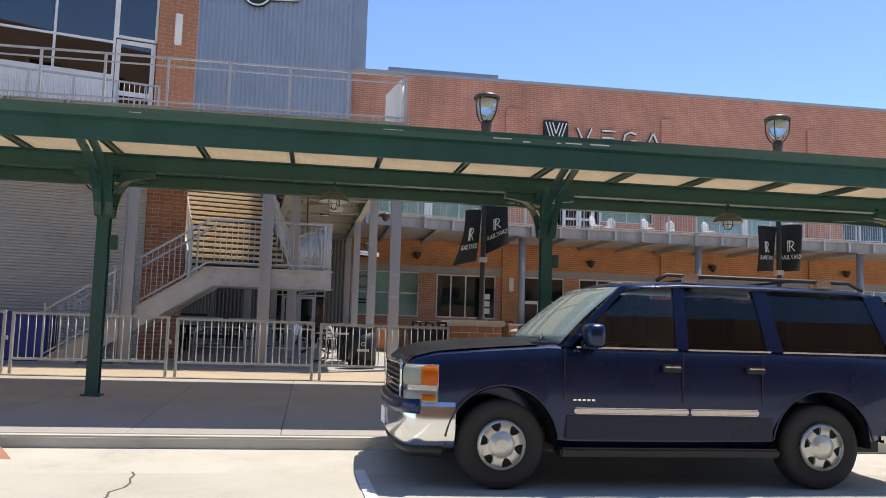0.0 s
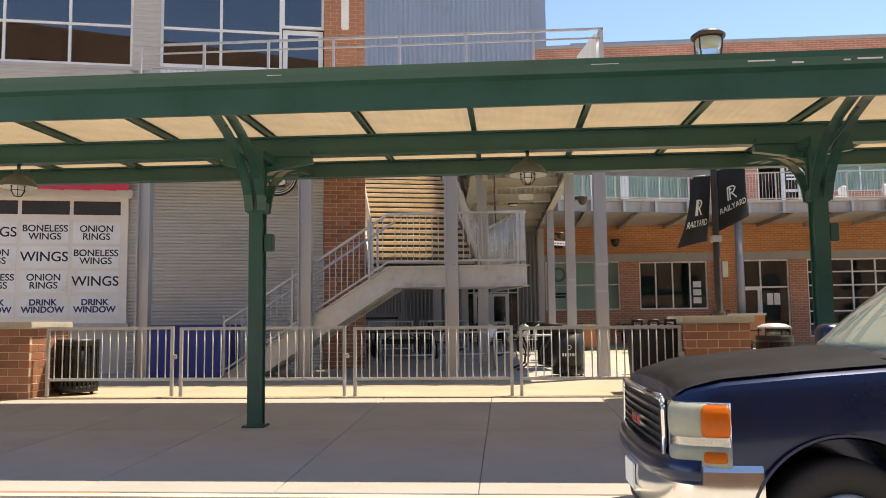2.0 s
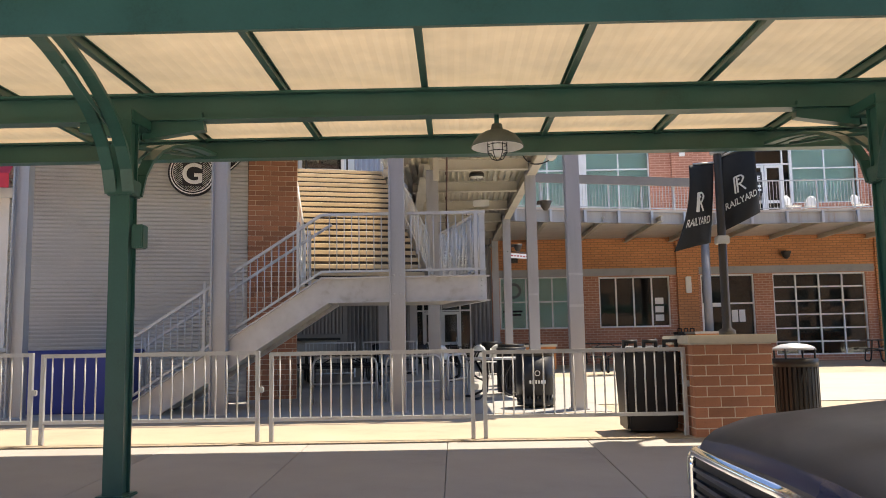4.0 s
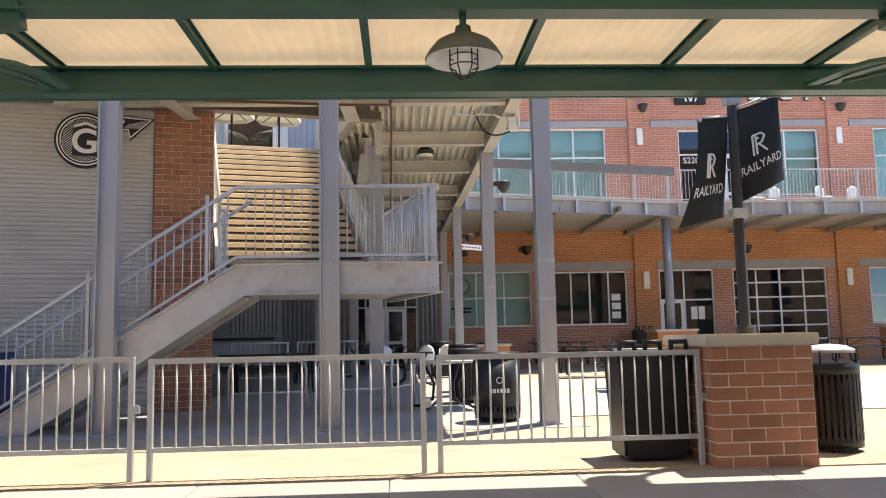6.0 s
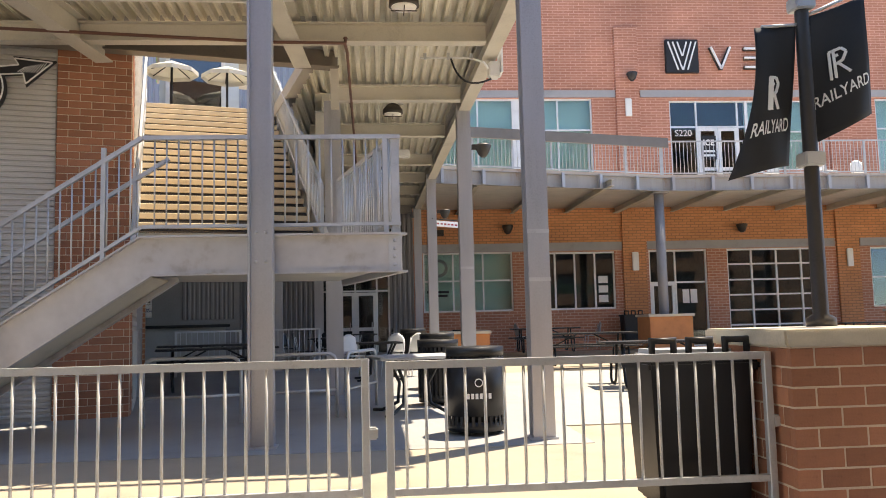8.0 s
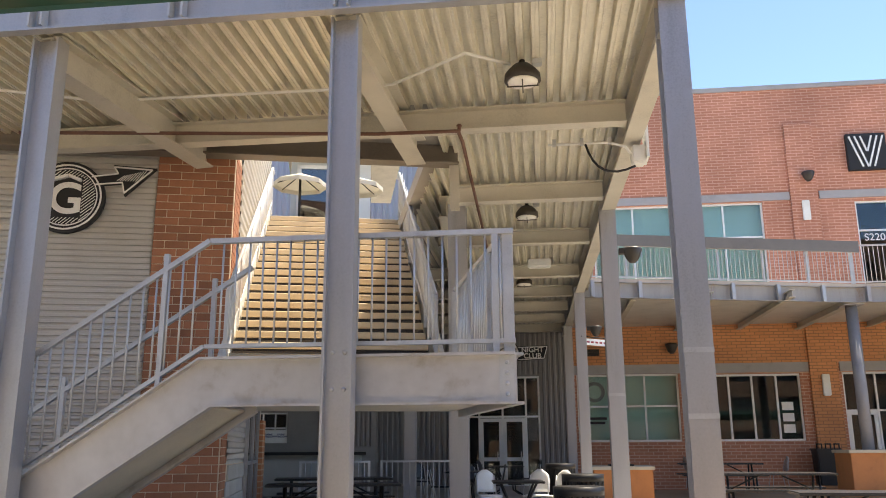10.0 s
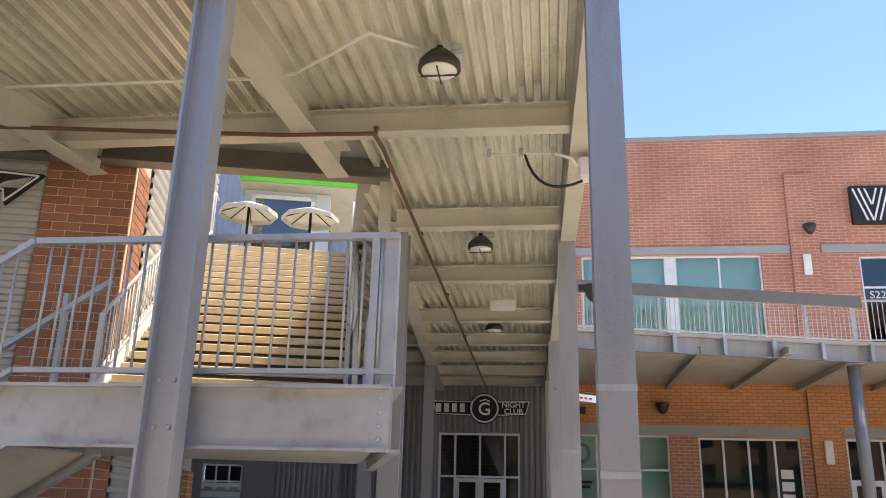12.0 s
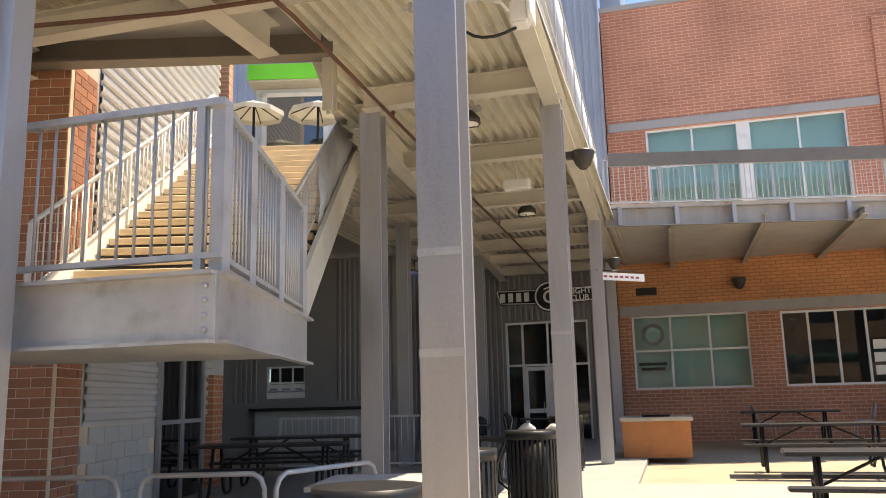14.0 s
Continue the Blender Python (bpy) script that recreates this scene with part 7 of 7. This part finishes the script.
# ---- bins, tables, chairs ----
def slatted_bin(x, y, r=0.30, h=0.92, dome=False, badge=False):
    ob = thing("litter_bin", "black steel slatted litter bin" + (" with a pale printed badge" if badge else " with a domed lid" if dome else ""), "litter bin", (x, y, ground_z(y)), group="litter bins")
    part("liner", lathe(BM(), [(r * 0.86, 0.06), (r * 0.88, h - 0.04), (r * 0.82, h - 0.04)], n=20), M_BLACKPL, ob)
    part("top_ring", lathe(BM(), [(r * 0.90, h - 0.10), (r * 1.02, h - 0.10), (r * 1.03, h), (r * 0.90, h)], n=28), M_BLACK, ob)
    part("base_ring", lathe(BM(), [(r * 0.9, 0.04), (r * 1.0, 0.04), (r * 1.0, 0.14), (r * 0.9, 0.14)], n=28), M_BLACK, ob)
    sm = mesh_of("slat", soften(bx(BM(), -0.018, 0.018, -r * 1.0 - 0.004, -r * 1.0 + 0.006, 0.10, h - 0.06), 0.003, 1), M_BLACK)
    n = 30
    for k in range(n):
        piece("slat", sm, ob, pose(0, 0, 0, 0, 0, 360 * k / n))
    for k in range(3):
        a = 2 * math.pi * k / 3
        part("foot", rod(BM(), (r * 0.8 * math.cos(a), r * 0.8 * math.sin(a), 0), (r * 0.8 * math.cos(a), r * 0.8 * math.sin(a), 0.06), 0.025), M_BLACK, ob)
    if dome:
        part("lid", lathe(BM(), [(r * 0.98, h + 0.10), (r * 0.90, h + 0.135), (r * 0.6, h + 0.17), (0.03, h + 0.185)], n=26), M_SHEET, ob, "grey-blue domed lid")
        for k in range(4):
            a = math.pi / 4 + math.pi / 2 * k
            part("lid_post", rod(BM(), (r * 0.95 * math.cos(a), r * 0.95 * math.sin(a), h), (r * 0.95 * math.cos(a), r * 0.95 * math.sin(a), h + 0.12), 0.012, 6), M_BLACK, ob)
    if badge:
        part("badge_panel", lathe(BM(), [(r * 1.03, h * 0.22), (r * 1.035, h * 0.88), (r * 1.03, h * 0.88)], n=28), M_BLACK, ob)
        b = part("badge_ring", ring_shape(0.035, 0.045, -r * 1.05, 0.008, 20), M_LETTERW, ob)
        b.location.z = h * 0.60
        for k in range(6):
            part("word_bar", bx(BM(), -0.13 + 0.046 * k, -0.10 + 0.046 * k, -r * 1.055, -r * 1.03, h * 0.42, h * 0.48), M_LETTERW, ob)
    return ob


slatted_bin(1.14, 18.95, 0.31, 0.93, badge=True)
slatted_bin(0.95, 21.9, 0.29, 0.92)
slatted_bin(1.12, 24.5, 0.30, 0.95)
slatted_bin(0.9, 29.5, 0.30, 0.95)
slatted_bin(3.96, 15.45, 0.26, 0.82, dome=True)
slatted_bin(-6.85, 15.35, 0.32, 0.86)


def wheeled_bin(x, y, label, mat=M_BLACKPL, w=0.66, d=0.6, h=0.93, rz=0, tray=None):
    ob = thing("waste_bin", label, "waste bin", (x, y, ground_z(y)), rz, group="waste bins")
    g = BM()
    a = [g.verts.new((sx * w * 0.44, sy * d * 0.42, 0.02)) for sx, sy in ((-1, -1), (1, -1), (1, 1), (-1, 1))]
    b = [g.verts.new((sx * w * 0.5, sy * d * 0.5, h)) for sx, sy in ((-1, -1), (1, -1), (1, 1), (-1, 1))]
    for i in range(4):
        g.faces.new((a[i], a[(i + 1) % 4], b[(i + 1) % 4], b[i]))
    g.faces.new(a[::-1])
    g.faces.new(b)
    part("body", soften(g, 0.03), mat, ob)
    part("rim", soften(bx(BM(), -w * 0.54, w * 0.54, -d * 0.54, d * 0.54, h - 0.06, h), 0.015), mat, ob)
    for sx in (-0.36, 0.0, 0.36):
        part("handle_loop", pipe(BM(), [Vector((sx * w - 0.07, -d * 0.40, h)), Vector((sx * w - 0.07, -d * 0.40, h + 0.13)), Vector((sx * w + 0.07, -d * 0.40, h + 0.13)), Vector((sx * w + 0.07, -d * 0.40, h))], 0.022, 8), mat, ob)
    if tray:
        part("tray", soften(bx(BM(), -w * 0.42, w * 0.42, -d * 0.30, d * 0.42, h, h + 0.07), 0.03), tray, ob, "grey-blue tray lid")
    return ob


wheeled_bin(2.12, 15.30, "black plastic waste bin with loop handles", tray=M_SHEET)
wheeled_bin(9.1, 38.7, "dark waste bin beside the shop window", M_BLACKPL, 0.7, 0.6, 1.1)


def picnic_table(x, y, rz, mat, label, L_=2.1, group="picnic tables"):
    ob = thing("picnic_table", label, "picnic table", (x, y, ground_z(y)), rz, group=group)
    part("tabletop", soften(bx(BM(), -L_ / 2, L_ / 2, -0.38, 0.38, 0.72, 0.76), 0.015), mat, ob)
    for sy in (-1, 1):
        part("bench", soften(bx(BM(), -L_ / 2, L_ / 2, sy * 0.70 - 0.13, sy * 0.70 + 0.13, 0.43, 0.465), 0.012), mat, ob)
    for sx in (-0.72, 0.72):
        xx = sx * L_ / 2
        for sy in (-1, 1):
            pts = [Vector((xx, sy * 0.20, 0.72)), Vector((xx, sy * 0.26, 0.40)), Vector((xx, sy * 0.36, 0.10)), Vector((xx, sy * 0.46, 0.03)), Vector((xx, sy * 0.70, 0.03)), Vector((xx, sy * 0.76, 0.10)), Vector((xx, sy * 0.70, 0.43))]
            part("leg", pipe(BM(), pts, 0.024, 8), M_BLACK, ob)
        part("seat_bar", rod(BM(), (xx, -0.7, 0.40), (xx, 0.7, 0.40), 0.02), M_BLACK, ob)
        part("brace", rod(BM(), (xx, 0, 0.40), (xx * 0.25, 0, 0.71), 0.016), M_BLACK, ob)
    return ob


DARKT = "black coated metal picnic table with attached benches"
picnic_table(4.98, 23.6, -4, M_MESHTOP, DARKT, 2.3)
picnic_table(5.05, 29.5, -2, M_MESHTOP, DARKT, 2.4)
picnic_table(5.4, 36.0, -2, M_MESHTOP, DARKT, 2.2)
picnic_table(14.8, 33.2, 0, M_MESHTOP, DARKT, 2.4)
picnic_table(-2.9, 25.6, SKEW, M_MESHTOP, "black picnic table in the shade under the stair", 2.2)
picnic_table(-3.4, 27.6, SKEW, M_MESHTOP, "black picnic table in the shade under the stair", 2.2)
picnic_table(10.4, 22.0, 8, M_TEAL, "teal painted metal picnic table", 2.2)


def cafe_table(x, y, rz, side=1.0):
    ob = thing("cafe_table", "square black mesh table with curved tube legs", "table", (x, y, ground_z(y)), rz, group="cafe tables")
    part("tabletop", soften(bx(BM(), -side / 2, side / 2, -side / 2, side / 2, 0.72, 0.755), 0.02), M_GALV if side > 1 else M_MESHTOP, ob)
    for sx, sy in ((-1, -1), (1, -1), (1, 1), (-1, 1)):
        pts = [Vector((sx * 0.30, sy * 0.30, 0.72)), Vector((sx * 0.16, sy * 0.16, 0.40)), Vector((sx * 0.18, sy * 0.18, 0.14)), Vector((sx * 0.36, sy * 0.36, 0.03)), Vector((sx * 0.46, sy * 0.46, 0.025))]
        part("leg", pipe(BM(), pts, 0.022, 8), M_BLACK, ob)
    return ob


def cafe_chair(x, y, z, rz, mat, label, group):
    ob = thing("chair", label, "chair", (x, y, z), rz, group=group)
    part("seat", soften(bx(BM(), -0.21, 0.21, -0.21, 0.21, 0.43, 0.455), 0.02), mat, ob)
    g = BM()
    nx, nz = 8, 6
    grid = []
    for j in range(nz + 1):
        t = j / nz
        w = 0.20 * math.sqrt(max(0.04, 1 - max(0, t - 0.45) ** 2 / 0.32))
        grid.append([g.verts.new((w * (2 * i / nx - 1), 0.20 + 0.08 * t - 0.05 * (2 * i / nx - 1) ** 2 * -1 * 0.5, 0.50 + 0.40 * t)) for i in range(nx + 1)])
    for j in range(nz):
        for i in range(nx):
            g.faces.new((grid[j][i], grid[j][i + 1], grid[j + 1][i + 1], grid[j + 1][i])).smooth = True
    b_ = part("backrest", g, mat, ob)
    b_.modifiers.new("thick", "SOLIDIFY").thickness = 0.012
    for sx, sy in ((-1, -1), (1, -1), (1, 1), (-1, 1)):
        part("leg", rod(BM(), (sx * 0.18, sy * 0.17, 0.43), (sx * 0.22, sy * 0.23, 0), 0.012, 6), M_GALV, ob)
    for sx in (-1, 1):
        part("back_post", rod(BM(), (sx * 0.18, 0.18, 0.44), (sx * 0.17, 0.26, 0.8), 0.012, 6), M_GALV, ob)
    return ob


cafe_table(0.55, 20.9, 10, 1.1)
cafe_table(0.1, 26.6, 5, 0.9)
cafe_table(-1.2, 30.8, 0, 0.9)
cafe_table(-0.4, 34.2, 12, 0.8)
for x, y, rz in ((-0.45, 27.5, 20), (0.40, 27.6, -15), (0.75, 27.35, -40)):
    cafe_chair(x, y, ground_z(y), rz, M_WHITE, "pale metal cafe chair with a rounded back", "pale cafe chairs")
for x, y, rz in ((-1.7, 30.4, 90), (-0.6, 31.0, -90), (-1.2, 31.6, 10), (-2.4, 32.6, 40), (-0.9, 34.4, 70), (0.2, 34.0, -80), (-2.9, 34.5, 20), (5.0, 37.6, 100), (7.3, 37.4, -90)):
    cafe_chair(x, y, ground_z(y), rz, M_BLACK if x < 3 else M_GALV, "dark metal cafe chair" if x < 3 else "grey metal cafe chair", "dark cafe chairs")
for x, y, rz in ((12.7, 36.0, 30), (13.4, 36.3, -40), (15.2, 36.0, 15), (16.4, 36.2, -20), (18.2, 36.0, 10)):
    cafe_chair(x, y, 5.8, rz, M_WHITE, "white balcony chair with a rounded back", "balcony chairs")


def hoop(x0, x1, y0, y1, h=0.82):
    ob = thing("hoop_rail", "low galvanised hoop rail on the floor", "rail", (x0, y0, ground_z(y0)), group="hoop rails")
    d = Vector((x1 - x0, y1 - y0, 0))
    pts = [Vector((0, 0, 0)), Vector((0, 0, h - 0.12)), d * 0.03 + Vector((0, 0, h - 0.04)), d * 0.09 + Vector((0, 0, h)), d * 0.91 + Vector((0, 0, h)), d * 0.97 + Vector((0, 0, h - 0.04)), d + Vector((0, 0, h - 0.12)), d]
    part("tube", pipe(BM(), pts, 0.022, 8), M_GALV, ob)
    part("cross_tube", rod(BM(), Vector((0, 0, 0.35)), d + Vector((0, 0, 0.35)), 0.018), M_GALV, ob)


hoop(-2.75, -1.62, 20.25, 20.45)
hoop(-1.45, -0.45, 20.5, 20.75)
hoop(-0.32, 0.05, 20.7, 22.0)
bar = railing("crowd_barrier", (-2.9, 29.6), (-1.3, 29.9), ground_z(29.7), 1.0, M_GALV, "galvanised crowd barrier in the shade", 2, 0.12)
bar = railing("crowd_barrier", (-4.5, 29.0), (-3.1, 29.5), ground_z(29.3), 1.0, M_GALV, "galvanised crowd barrier in the shade", 2, 0.12)

M_PLANTER = surface("orange_brick_box", (0.50, 0.21, 0.085), 0.85, 0, 60, 3, 0.12, 0.4)


def fire_box(x0, x1, y0, y1, h, label):
    z = ground_z((y0 + y1) / 2)
    ob = thing("fire_pit_box", label, "fire pit", ((x0 + x1) / 2, (y0 + y1) / 2, z), group="orange boxes")
    hx, hy = (x1 - x0) / 2, (y1 - y0) / 2
    part("body", soften(bx(BM(), -hx, hx, -hy, hy, 0, h - 0.08), 0.01), M_PLANTER, ob)
    part("top_slab", soften(bx(BM(), -hx - 0.05, hx + 0.05, -hy - 0.05, hy + 0.05, h - 0.08, h), 0.012), M_CAP, ob, "pale stone top slab")
    return ob


fb = fire_box(1.72, 3.08, 32.0, 33.2, 0.80, "orange brick fire pit box with a pale stone top")
part("burner", soften(bx(BM(), -0.3, 0.3, -0.3, 0.3, 0.80, 0.84), 0.02), M_BLACK, fb, "dark burner tray")
for x in (8.85, 17.0, 25.0):
    fire_box(x - 0.66, x + 0.66, 34.0, 35.2, 1.12, "orange brick plinth round the balcony post")
bb = thing("storage_crate", "large blue plastic storage bin beside the stair", "storage bin", (-6.5, 19.35, 0.29))
part("body", soften(bx(BM(), -0.85, 0.85, -0.35, 0.35, 0.0, 1.0), 0.03), M_BLUEBOX, bb)
part("lid", soften(bx(BM(), -0.88, 0.88, -0.38, 0.38, 1.0, 1.07), 0.02), M_BLUEBOX, bb)

# ---- bricks of the pier, last ----
for row, z in PIER_ROWS:
    course(pier, ML @ pose(-0.965, -0.012, 0), 0.955, z, row % 2 == 0)
for row, z in PIER_ROWS:
    if 0.3 <= z < 5.4:
        course(pier, ML @ pose(0.008, 0.07, 0, 0, 0, 90), 0.56, z, row % 2 == 1)
up = BM()
z, row = PIER_ROWS[-1][1] + BH + BJ, len(PIER_ROWS)
while z < 12.3:
    s, half = 0.0, row % 2 == 0
    while s < 0.93:
        l = min(BL / 2 - BJ / 2 if half else BL, 0.955 - s)
        half = False
        bx(up, -0.965 + s, -0.965 + s + l, -0.012, 0.06, z, z + BH)
        s += l + BJ
    z += BH + BJ
    row += 1
up.transform(ML)
tagged(part("upper_bricks", up, M_BRICK, pier), kind="stuff")
